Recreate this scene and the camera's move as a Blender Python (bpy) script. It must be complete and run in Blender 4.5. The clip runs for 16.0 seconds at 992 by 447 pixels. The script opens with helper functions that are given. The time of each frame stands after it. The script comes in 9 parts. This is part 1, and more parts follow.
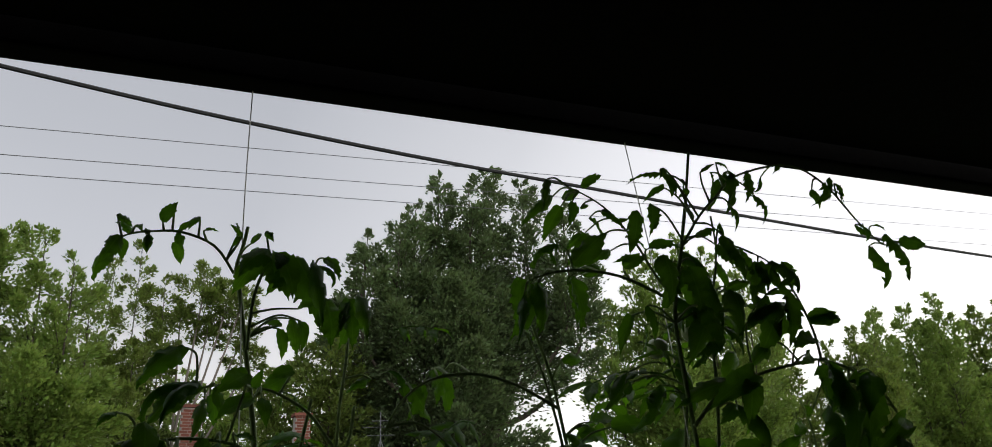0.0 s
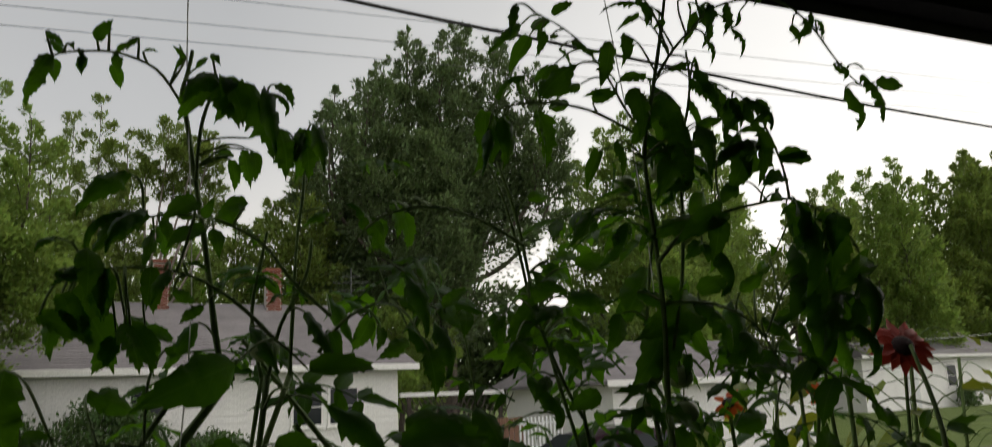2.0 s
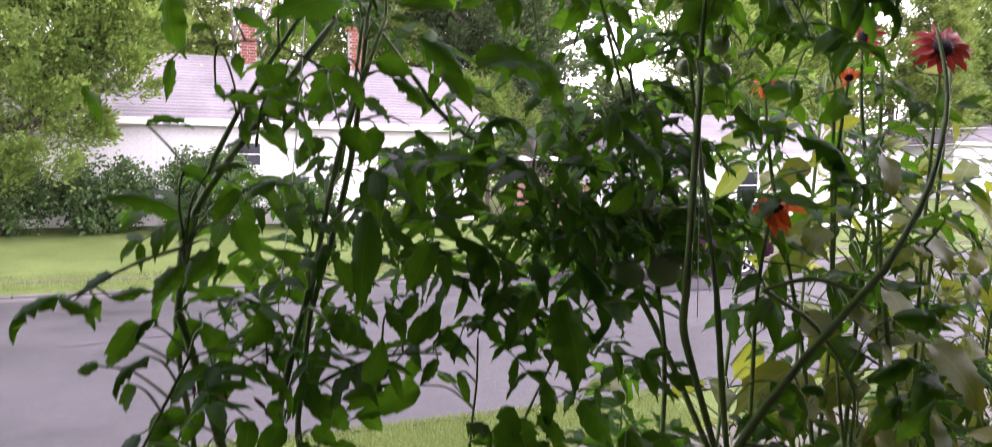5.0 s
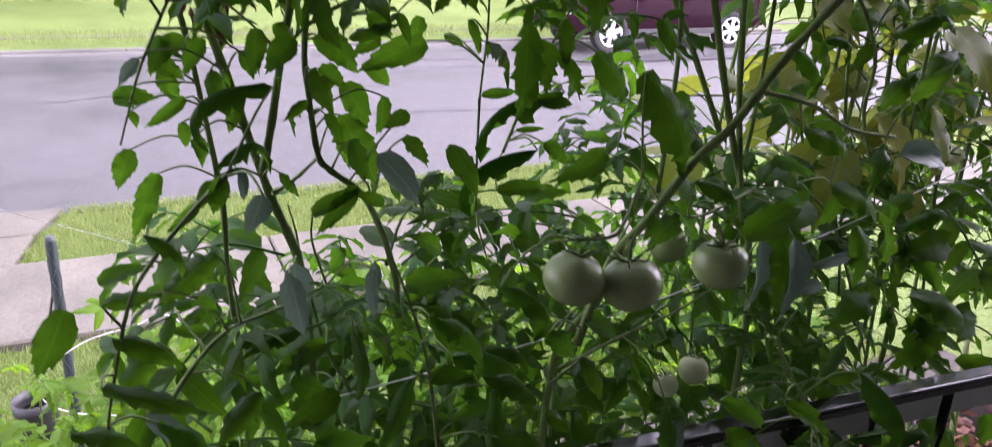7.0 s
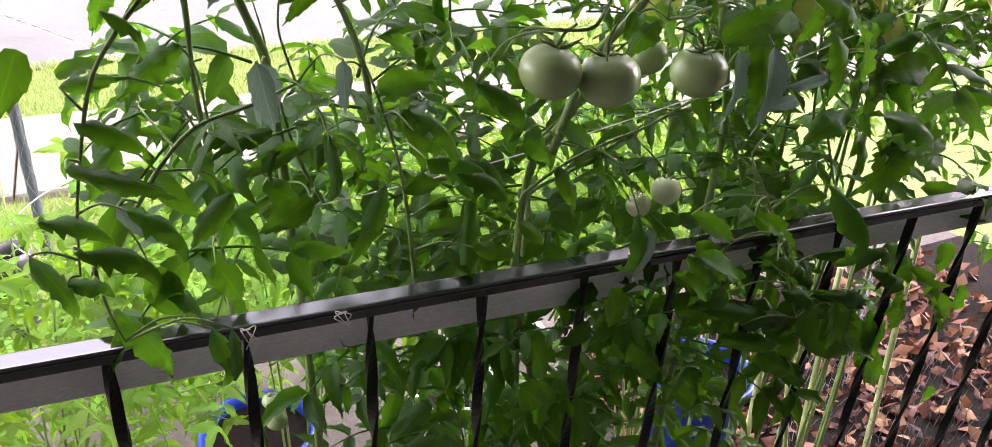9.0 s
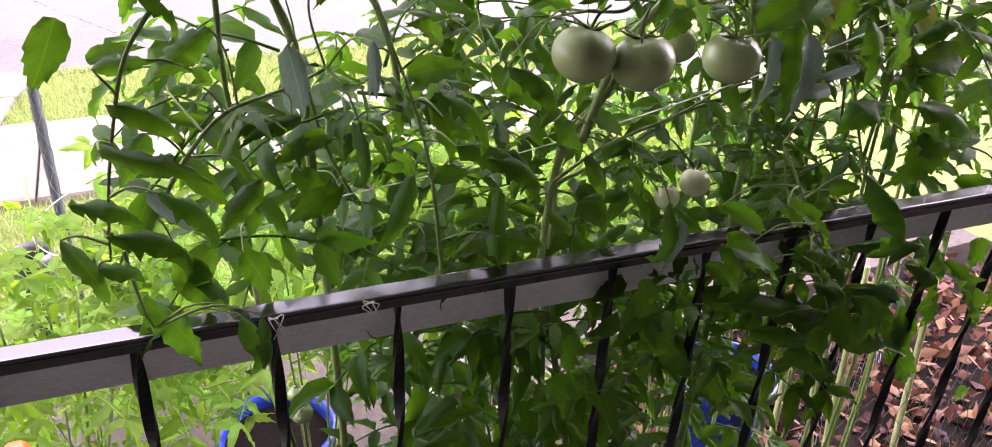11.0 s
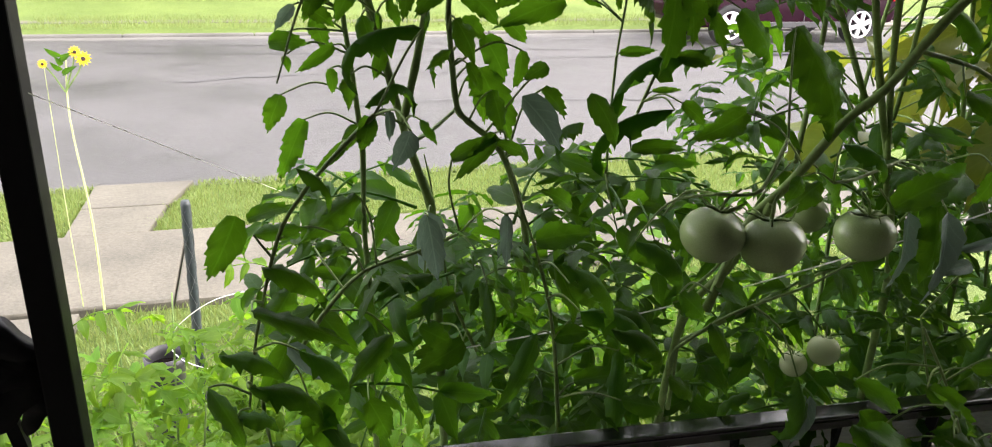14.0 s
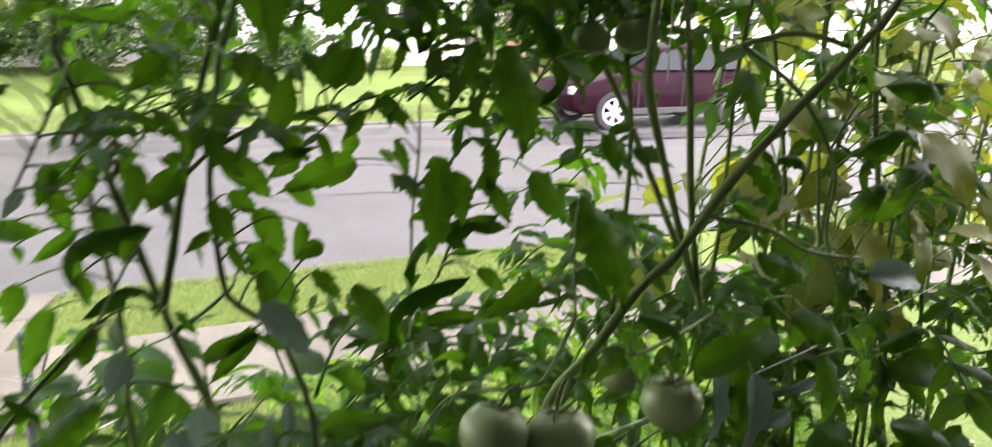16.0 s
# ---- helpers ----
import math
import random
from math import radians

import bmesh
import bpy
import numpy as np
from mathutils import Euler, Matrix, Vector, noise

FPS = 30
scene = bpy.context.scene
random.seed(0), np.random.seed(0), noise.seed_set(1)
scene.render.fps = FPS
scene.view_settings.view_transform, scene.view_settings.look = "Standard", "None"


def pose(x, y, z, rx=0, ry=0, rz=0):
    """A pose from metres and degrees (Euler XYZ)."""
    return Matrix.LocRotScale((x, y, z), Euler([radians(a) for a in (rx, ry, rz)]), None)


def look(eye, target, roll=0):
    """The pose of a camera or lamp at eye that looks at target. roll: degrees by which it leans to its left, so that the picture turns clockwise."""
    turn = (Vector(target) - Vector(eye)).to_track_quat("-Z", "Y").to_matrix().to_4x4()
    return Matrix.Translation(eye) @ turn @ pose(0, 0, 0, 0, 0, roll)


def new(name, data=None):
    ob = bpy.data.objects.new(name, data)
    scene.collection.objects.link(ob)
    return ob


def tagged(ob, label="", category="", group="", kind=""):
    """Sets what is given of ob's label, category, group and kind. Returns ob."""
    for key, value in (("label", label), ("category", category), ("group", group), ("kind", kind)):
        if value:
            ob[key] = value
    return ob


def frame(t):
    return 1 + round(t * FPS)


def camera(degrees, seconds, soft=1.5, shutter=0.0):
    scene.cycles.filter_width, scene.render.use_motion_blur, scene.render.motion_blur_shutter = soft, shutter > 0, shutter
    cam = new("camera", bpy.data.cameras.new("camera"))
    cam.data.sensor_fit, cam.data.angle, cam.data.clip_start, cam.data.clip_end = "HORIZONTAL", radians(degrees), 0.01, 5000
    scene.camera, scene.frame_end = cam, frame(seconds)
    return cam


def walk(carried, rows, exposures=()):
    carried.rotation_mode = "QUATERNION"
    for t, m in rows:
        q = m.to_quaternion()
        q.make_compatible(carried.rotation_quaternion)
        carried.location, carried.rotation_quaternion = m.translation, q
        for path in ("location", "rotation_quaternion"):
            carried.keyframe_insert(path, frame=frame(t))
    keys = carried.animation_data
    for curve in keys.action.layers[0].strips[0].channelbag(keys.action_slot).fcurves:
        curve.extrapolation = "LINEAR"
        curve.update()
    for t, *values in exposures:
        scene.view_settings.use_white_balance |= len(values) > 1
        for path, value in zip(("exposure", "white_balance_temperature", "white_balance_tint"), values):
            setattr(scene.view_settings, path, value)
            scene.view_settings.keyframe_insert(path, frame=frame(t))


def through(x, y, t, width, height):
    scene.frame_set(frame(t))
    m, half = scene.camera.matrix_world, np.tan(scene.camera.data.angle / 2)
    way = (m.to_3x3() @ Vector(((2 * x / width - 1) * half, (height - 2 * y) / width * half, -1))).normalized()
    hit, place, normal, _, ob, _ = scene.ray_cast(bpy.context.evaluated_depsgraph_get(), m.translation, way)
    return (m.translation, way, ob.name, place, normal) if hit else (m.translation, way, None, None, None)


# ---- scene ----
cam = camera(63.1, 16.0, 0.9, 0.6)
PATH = [
    (0, (0.055, 0.375, 2.18), (0.896, 2.026, 2.933), -2.5),
    (0.5, (0.057, 0.38, 2.177), (0.912, 2.041, 2.893), -3.2),
    (1, (0.06, 0.388, 2.176), (0.94, 2.072, 2.8), -3.0),
    (1.5, (0.068, 0.395, 2.173), (1.001, 2.078, 2.721), -3.0),
    (2, (0.075, 0.405, 2.166), (1.017, 2.118, 2.587), -2.4),
    (2.5, (0.078, 0.41, 2.158), (1.014, 2.154, 2.446), -2.5),
    (3, (0.068, 0.405, 2.138), (1.009, 2.152, 2.389), -1.2),
    (3.2, (0.067, 0.407, 2.134), (0.997, 2.166, 2.342), -1.6),
    (5.3, (0.03, 0.272, 2.02), (0.799, 2.108, 1.828), 0.8),
    (5.5, (0.03, 0.27, 2.003), (0.802, 2.1, 1.77), 0.8),
    (6, (0.012, 0.278, 1.98), (0.792, 2.075, 1.574), 1.3),
    (6.2, (0.009, 0.297, 1.981), (0.76, 2.083, 1.483), 0.4),
    (6.5, (0.003, 0.294, 1.95), (0.778, 2.055, 1.403), 0.9),
    (7, (0.009, 0.303, 1.924), (0.794, 2.013, 1.246), 1.8),
    (7.4, (0.02, 0.282, 1.906), (0.777, 1.974, 1.154), 1.9),
    (7.5, (0.016, 0.294, 1.898), (0.784, 1.965, 1.111), 1.8),
    (8, (0.014, 0.294, 1.867), (0.757, 1.917, 0.964), 1.4),
    (8.5, (0.013, 0.293, 1.871), (0.78, 1.874, 0.917), 2.1),
    (9, (0.004, 0.289, 1.867), (0.802, 1.847, 0.901), 3.1),
    (11.3, (-0.007, 0.297, 1.841), (0.753, 1.886, 0.893), 2.3),
    (11.5, (-0.005, 0.3, 1.837), (0.751, 1.903, 0.911), 2.0),
    (12, (0.007, 0.307, 1.839), (0.729, 1.923, 0.907), 1.4),
    (12.5, (0.015, 0.31, 1.843), (0.688, 1.963, 0.94), 1.4),
    (13, (0.003, 0.315, 1.864), (0.578, 2.042, 1.035), 1.6),
    (13.5, (-0.01, 0.312, 1.881), (0.533, 2.082, 1.125), 1.3),
    (14, (-0.017, 0.301, 1.892), (0.525, 2.093, 1.189), 1.7),
    (14.5, (-0.021, 0.294, 1.897), (0.494, 2.105, 1.225), 1.5),
    (15, (-0.01, 0.282, 1.91), (0.56, 2.101, 1.307), 1.5),
    (15.5, (0.038, 0.284, 1.93), (0.701, 2.086, 1.368), 2.4),
    (16, (0.099, 0.339, 1.954), (0.882, 2.11, 1.452), 1.3),
]

EXPOSURES = ((0.0, -1.02, 6500, 13), (0.5, -1.18, 6500, 12), (1.5, -1.25, 6700, 8), (2.0, -1.15, 6900, 10), (2.5, -0.9, 7100, 12), (3.2, 0.35, 7900, 21), (5.3, 1.27, 6100, 40), (6.0, 1.49, 6300, 38),
             (6.5, 1.64, 5850, 49), (7.0, 1.8, 6000, 39), (7.5, 1.5, 6800, 16), (8.0, 2.3, 7400, 2), (8.5, 2.6, 6900, 22), (9.0, 2.72, 6500, 31), (12.0, 2.70, 6500, 46), (12.5, 2.56, 6700, 31), (13.0, 2.35, 6700, 27), (13.5, 2.15, 6900, 12),
             (14.0, 1.90, 6700, 18), (14.5, 1.9, 6800, 18), (15.5, 1.88, 6800, 18), (16.0, 1.95, 6600, 21))
walk(cam, [(t, look(e, g, r)) for t, e, g, r in PATH], EXPOSURES)

# ---- light ----
SUN_TURN = 100.0
world = bpy.data.worlds.new("overcast_sky")
scene.world = world
world.use_nodes = True
wn, wl = world.node_tree.nodes, world.node_tree.links
wn.clear()
w_out = wn.new("ShaderNodeOutputWorld")
w_bg = wn.new("ShaderNodeBackground")
w_sky = wn.new("ShaderNodeTexSky")
w_sky.sky_type = "NISHITA"
w_sky.sun_disc = False
w_sky.sun_elevation = radians(32)
w_sky.sun_rotation = radians(SUN_TURN)
w_sky.dust_density = 6.0
w_sky.air_density = 1.0
w_gain = wn.new("ShaderNodeVectorMath")
w_gain.operation = "SCALE"
w_gain.inputs["Scale"].default_value = 0.10
w_geo = wn.new("ShaderNodeTexCoord")
w_sep = wn.new("ShaderNodeSeparateXYZ")
wl.new(w_geo.outputs["Generated"], w_sep.inputs[0])


def sky_towards(way, stops):
    """A cloud brightness that depends on the angle to one direction."""
    d = wn.new("ShaderNodeVectorMath")
    d.operation = "DOT_PRODUCT"
    d.inputs[1].default_value = way
    r = wn.new("ShaderNodeValToRGB")
    e = r.color_ramp.elements
    e[0].position, e[0].color = stops[0][0], (*stops[0][1], 1)
    e[1].position, e[1].color = stops[-1][0], (*stops[-1][1], 1)
    for p, c in stops[1:-1]:
        e.new(p).color = (*c, 1)
    wl.new(w_geo.outputs["Generated"], d.inputs[0])
    wl.new(d.outputs["Value"], r.inputs["Fac"])
    return r.outputs["Color"]


def sky_sum(a, b):
    m = wn.new("ShaderNodeVectorMath")
    m.operation = "ADD"
    wl.new(a, m.inputs[0])
    wl.new(b, m.inputs[1])
    return m.outputs["Vector"]


# thin bright cloud along the horizon, grey cloud higher up, the hidden sun off to one side, bright sky behind the house
w_low = sky_towards((0, 0, 1), [(0.0, (2.2, 2.19, 2.14)), (0.15, (2.0, 2.0, 1.98)), (0.32, (1.28, 1.34, 1.42)), (0.52, (1.05, 1.11, 1.19)), (0.75, (1.5, 1.53, 1.57)), (1.0, (2.3, 2.33, 2.38))])
w_side = sky_towards((math.sin(radians(75)), math.cos(radians(75)), 0.0), [(0.0, (0, 0, 0)), (0.38, (0.0, 0.0, 0.0)), (0.62, (0.35, 0.34, 0.32)), (0.90, (1.5, 1.48, 1.44)), (1.0, (1.9, 1.86, 1.8))])
w_back = sky_towards((0.25, -0.94, 0.2), [(0.0, (0, 0, 0)), (0.25, (0.28, 0.275, 0.26)), (1.0, (1.1, 1.07, 1.02))])
w_cloud = wn.new("ShaderNodeTexNoise")
w_cloud.inputs["Scale"].default_value = 2.2
w_cloud.inputs["Detail"].default_value = 4.0
w_cmul = wn.new("ShaderNodeMapRange")
w_cmul.inputs["To Min"].default_value = 0.88
w_cmul.inputs["To Max"].default_value = 1.12
w_soft = wn.new("ShaderNodeVectorMath")
w_soft.operation = "SCALE"
w_mix = wn.new("ShaderNodeMix")
w_mix.data_type = "RGBA"
w_mix.inputs["Factor"].default_value = 0.9
wl.new(w_sky.outputs["Color"], w_gain.inputs[0])
wl.new(w_geo.outputs["Generated"], w_cloud.inputs["Vector"])
wl.new(w_cloud.outputs["Fac"], w_cmul.inputs["Value"])
wl.new(sky_sum(sky_sum(w_low, w_side), w_back), w_soft.inputs[0])
wl.new(w_cmul.outputs["Result"], w_soft.inputs["Scale"])
wl.new(w_gain.outputs["Vector"], w_mix.inputs["A"])
wl.new(w_soft.outputs["Vector"], w_mix.inputs["B"])
wl.new(w_mix.outputs["Result"], w_bg.inputs["Color"])
w_bg.inputs["Strength"].default_value = 1.0
wl.new(w_bg.outputs["Background"], w_out.inputs["Surface"])

sun = new("sun", bpy.data.lights.new("sun", "SUN"))
sun.data.energy = 1.4
sun.data.angle = radians(25)
sun.data.color = (1.0, 0.96, 0.9)
sun.matrix_world = look((math.sin(radians(SUN_TURN)) * 30, math.cos(radians(SUN_TURN)) * 30, 20), (0, 0, 0))


# ---- materials ----
def shader(name, rough=0.7, metal=0.0, spec=0.5):
    m = bpy.data.materials.new(name)
    m.use_nodes = True
    b = m.node_tree.nodes["Principled BSDF"]
    b.inputs["Roughness"].default_value = rough
    b.inputs["Metallic"].default_value = metal
    b.inputs["Specular IOR Level"].default_value = spec
    return m, m.node_tree.nodes, m.node_tree.links, b


def noise_tex(nodes, links, scale, detail=5.0, rough=0.6, coords="Object", stretch=None):
    co = nodes.new("ShaderNodeTexCoord")
    n = nodes.new("ShaderNodeTexNoise")
    n.inputs["Scale"].default_value = scale
    n.inputs["Detail"].default_value = detail
    n.inputs["Roughness"].default_value = rough
    if stretch:
        mp = nodes.new("ShaderNodeMapping")
        mp.inputs["Scale"].default_value = stretch
        links.new(co.outputs[coords], mp.inputs["Vector"])
        links.new(mp.outputs["Vector"], n.inputs["Vector"])
    else:
        links.new(co.outputs[coords], n.inputs["Vector"])
    return n


def ramp(nodes, links, source, stops):
    r = nodes.new("ShaderNodeValToRGB")
    e = r.color_ramp.elements
    e[0].position, e[0].color = stops[0][0], (*stops[0][1], 1)
    e[1].position, e[1].color = stops[-1][0], (*stops[-1][1], 1)
    for p, c in stops[1:-1]:
        k = e.new(p)
        k.color = (*c, 1)
    links.new(source, r.inputs["Fac"])
    return r


def blend(nodes, links, fac, a, b, mode="MIX"):
    x = nodes.new("ShaderNodeMix")
    x.data_type, x.blend_type = "RGBA", mode
    for key, v in (("Factor", fac), ("A", a), ("B", b)):
        if isinstance(v, (int, float)):
            x.inputs[key].default_value = v
        elif isinstance(v, tuple):
            x.inputs[key].default_value = (*v, 1)
        else:
            links.new(v, x.inputs[key])
    return x


def bump(nodes, links, bsdf, height, strength=0.3, distance=0.01):
    b = nodes.new("ShaderNodeBump")
    b.inputs["Strength"].default_value = strength
    b.inputs["Distance"].default_value = distance
    links.new(height, b.inputs["Height"])
    links.new(b.outputs["Normal"], bsdf.inputs["Normal"])


def surface(name, light, dark, scale, fine=60.0, rough=0.8, metal=0.0, bumpy=0.3, dist=0.004, spec=0.5, stretch=None, vary=0.0, rough_to=None, speckle=0.0):
    """A two-scale surface: broad stains between two colours, fine grain over it."""
    m, n, l, b = shader(name, rough, metal, spec)
    big = noise_tex(n, l, scale, 6, stretch=stretch)
    small = noise_tex(n, l, fine, 8, 0.7, stretch=stretch)
    base = ramp(n, l, big.outputs["Fac"], [(0.3, dark), (0.7, light)])
    grain = ramp(n, l, small.outputs["Fac"], [(0.25 + speckle * 0.25, (0.6 - speckle * 0.5,) * 3), (0.75 - speckle * 0.25, (1.25 + speckle,) * 3)])
    mul = blend(n, l, 0.8, base.outputs["Color"], grain.outputs["Color"], "MULTIPLY")
    colour = mul.outputs["Result"]
    if vary:
        oi = n.new("ShaderNodeObjectInfo")
        hsv = n.new("ShaderNodeHueSaturation")
        mr = n.new("ShaderNodeMapRange")
        mr.inputs["To Min"].default_value, mr.inputs["To Max"].default_value = 1 - vary, 1 + vary
        l.new(oi.outputs["Random"], mr.inputs["Value"])
        l.new(mr.outputs["Result"], hsv.inputs["Value"])
        l.new(colour, hsv.inputs["Color"])
        colour = hsv.outputs["Color"]
    l.new(colour, b.inputs["Base Color"])
    if rough_to is not None:
        rr = n.new("ShaderNodeMapRange")
        rr.inputs["From Min"].default_value, rr.inputs["From Max"].default_value = 0.35, 0.65
        rr.inputs["To Min"].default_value, rr.inputs["To Max"].default_value = rough, rough_to
        l.new(big.outputs["Fac"], rr.inputs["Value"])
        l.new(rr.outputs["Result"], b.inputs["Roughness"])
    if bumpy:
        bump(n, l, b, small.outputs["Fac"], bumpy, dist)
    return m


def foliage(name, light, dark, through, glow=0.45, rough=0.5, vary_scale=1.0, island=True, vein=0.0, spec=0.4, hue=0.03):
    """Leaf: light passes through it."""
    m, n, l, b = shader(name, rough, 0.0, spec)
    out = n["Material Output"]
    if island:
        geo = n.new("ShaderNodeNewGeometry")
        rnd = geo.outputs["Random Per Island"]
    else:
        oi = n.new("ShaderNodeObjectInfo")
        rnd = oi.outputs["Random"]
    nz = noise_tex(n, l, vary_scale, 3)
    mix0 = n.new("ShaderNodeMath")
    mix0.operation = "ADD"
    l.new(rnd, mix0.inputs[0])
    l.new(nz.outputs["Fac"], mix0.inputs[1])
    half = n.new("ShaderNodeMath")
    half.operation = "MULTIPLY"
    half.inputs[1].default_value = 0.5
    l.new(mix0.outputs[0], half.inputs[0])
    col = ramp(n, l, half.outputs[0], [(0.2, dark), (0.8, light)])
    hs = n.new("ShaderNodeHueSaturation")
    hr = n.new("ShaderNodeMapRange")
    hr.inputs["To Min"].default_value, hr.inputs["To Max"].default_value = 0.5 - hue, 0.5 + hue
    l.new(rnd, hr.inputs["Value"])
    l.new(hr.outputs["Result"], hs.inputs["Hue"])
    l.new(col.outputs["Color"], hs.inputs["Color"])
    l.new(hs.outputs["Color"], b.inputs["Base Color"])
    tr = n.new("ShaderNodeBsdfTranslucent")
    tc = blend(n, l, 0.5, hs.outputs["Color"], through)
    l.new(tc.outputs["Result"], tr.inputs["Color"])
    ms = n.new("ShaderNodeMixShader")
    ms.inputs["Fac"].default_value = glow
    l.new(b.outputs["BSDF"], ms.inputs[1])
    l.new(tr.outputs["BSDF"], ms.inputs[2])
    l.new(ms.outputs["Shader"], out.inputs["Surface"])
    if vein:
        # midrib and side veins along the leaf's own length and width
        uv = n.new("ShaderNodeUVMap")
        sep = n.new("ShaderNodeSeparateXYZ")
        l.new(uv.outputs["UV"], sep.inputs[0])

        def calc(op, a, c=None, d=None):
            x = n.new("ShaderNodeMath")
            x.operation = op
            for k, v in enumerate((a, c, d)):
                if v is None:
                    continue
                if isinstance(v, (int, float)):
                    x.inputs[k].default_value = v
                else:
                    l.new(v, x.inputs[k])
            return x.outputs[0]

        off = calc("ABSOLUTE", calc("SUBTRACT", sep.outputs["X"], 0.5))
        rib = calc("LESS_THAN", off, 0.03)
        wave = calc("SINE", calc("MULTIPLY", calc("SUBTRACT", sep.outputs["Y"], calc("MULTIPLY", off, 0.55)), 34.0))
        side = calc("MULTIPLY", calc("GREATER_THAN", wave, 0.93), 0.4)
        lines = calc("MAXIMUM", rib, side)
        pale = blend(n, l, calc("MULTIPLY", lines, 0.35), hs.outputs["Color"], tuple(min(1.0, c * 2.1 + 0.01) for c in light))
        l.new(pale.outputs["Result"], b.inputs["Base Color"])
        fine = noise_tex(n, l, 9.0 if not island else 220.0, 5, 0.7)
        high = calc("ADD", calc("MULTIPLY", wave, -0.12), calc("MULTIPLY", fine.outputs["Fac"], 1.6))
        bump(n, l, b, high, vein, 0.002)
    return m


ASPHALT = surface("wet_asphalt", (0.056, 0.054, 0.053), (0.034, 0.033, 0.033), 0.45, 38.0, 0.42, 0, 0.6, 0.012, 0.5, rough_to=0.75, speckle=0.3)
PATCH = surface("asphalt_patch", (0.045, 0.045, 0.05), (0.03, 0.03, 0.034), 0.9, 70.0, 0.35, 0, 0.3, 0.005, rough_to=0.6)
CONCRETE = surface("old_concrete", (0.098, 0.089, 0.068), (0.051, 0.047, 0.035), 1.6, 45.0, 0.82, 0, 0.5, 0.006, vary=0.1, speckle=0.12)
KERB = surface("kerb_concrete", (0.105, 0.101, 0.090), (0.065, 0.062, 0.056), 1.2, 40.0, 0.85, 0, 0.3, 0.005)
LAWN = surface("lawn_ground", (0.131, 0.178, 0.048), (0.084, 0.124, 0.030), 0.8, 26.0, 0.9, 0, 0.9, 0.04, 0.15)
# dark mulch, colour taken to near black to hold the shade under the plants
MULCH = surface("shade_toned_mulch", (0.011, 0.008, 0.0065), (0.004, 0.003, 0.0026), 5.0, 60.0, 0.95, 0, 0.8, 0.015, 0.05)
SOIL = surface("dry_soil", (0.080, 0.070, 0.062), (0.040, 0.034, 0.030), 2.0, 45.0, 0.95, 0, 0.6, 0.01, 0.15)
IRON = surface("black_iron_paint", (0.009, 0.009, 0.0105), (0.005, 0.005, 0.006), 9.0, 160.0, 0.34, 0, 0.15, 0.001, 0.16, rough_to=0.55)
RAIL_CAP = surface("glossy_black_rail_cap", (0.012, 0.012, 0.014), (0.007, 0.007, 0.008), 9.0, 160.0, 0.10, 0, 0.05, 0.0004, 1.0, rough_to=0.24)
BOARD = surface("pale_grey_board", (0.74, 0.75, 0.76), (0.62, 0.63, 0.64), 6.0, 120.0, 0.6, 0, 0.15, 0.001, stretch=(1, 8, 8))
# near-black colour stands in for the shade under the backlit porch roof
SOFFIT = surface("shade_dark_soffit", (0.005, 0.0046, 0.0042), (0.003, 0.0028, 0.0026), 2.0, 60.0, 0.9, spec=0.1)
# unseen porch walls, grey tuned for the light they bounce onto the leaves
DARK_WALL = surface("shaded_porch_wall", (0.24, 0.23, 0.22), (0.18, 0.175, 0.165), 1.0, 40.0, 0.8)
SIDING = surface("white_siding", (0.87, 0.86, 0.84), (0.79, 0.78, 0.765), 0.8, 30.0, 0.6, 0, 0.1, 0.002)
SHINGLE = surface("grey_shingle", (0.225, 0.208, 0.214), (0.155, 0.144, 0.150), 0.9, 22.0, 0.9, 0, 0.6, 0.01, vary=0.07)
BRICK = surface("red_brick", (0.27, 0.10, 0.065), (0.18, 0.06, 0.042), 3.0, 50.0, 0.9, vary=0.2)
MORTAR = surface("pale_mortar", (0.52, 0.48, 0.44), (0.4, 0.37, 0.34), 5.0, 60.0, 0.9)
FENCE_WOOD = surface("reddish_fence_wood", (0.27, 0.145, 0.10), (0.17, 0.09, 0.062), 2.0, 40.0, 0.85, stretch=(6, 6, 0.6), vary=0.15)
DARK_WOOD = surface("dark_lattice_wood", (0.07, 0.055, 0.045), (0.04, 0.03, 0.025), 3.0, 50.0, 0.85)
BARK = surface("tree_bark", (0.13, 0.105, 0.085), (0.065, 0.05, 0.04), 1.2, 14.0, 0.95, 0, 0.9, 0.03, stretch=(3, 3, 0.7))
PALE_BARK = surface("pale_bare_bark", (0.36, 0.31, 0.27), (0.24, 0.2, 0.17), 1.2, 14.0, 0.95, 0, 0.6, 0.03, stretch=(3, 3, 0.7))
CABLE = surface("cable_rubber", (0.02, 0.02, 0.022), (0.012, 0.012, 0.014), 4.0, 60.0, 0.6)
WIRE = surface("aluminium_wire", (0.20, 0.20, 0.21), (0.12, 0.12, 0.13), 4.0, 60.0, 0.5, 0.5)
NETTING = surface("galvanised_wire", (0.22, 0.225, 0.23), (0.10, 0.105, 0.11), 20.0, 200.0, 0.4, 0.8)
GLASS_DARK, _n, _l, _b = shader("window_glass", 0.08, 0.0, 0.2)
_b.inputs["Base Color"].default_value = (0.02, 0.024, 0.028, 1)
CAR_PAINT, _n, _l, _b = shader("maroon_car_paint", 0.35, 0.0)
_b.inputs["Specular IOR Level"].default_value = 0.06
_c = ramp(_n, _l, noise_tex(_n, _l, 3.0).outputs["Fac"], [(0.3, (0.011, 0.0020, 0.0058)), (0.7, (0.015, 0.0032, 0.0080))])
_l.new(_c.outputs["Color"], _b.inputs["Base Color"])
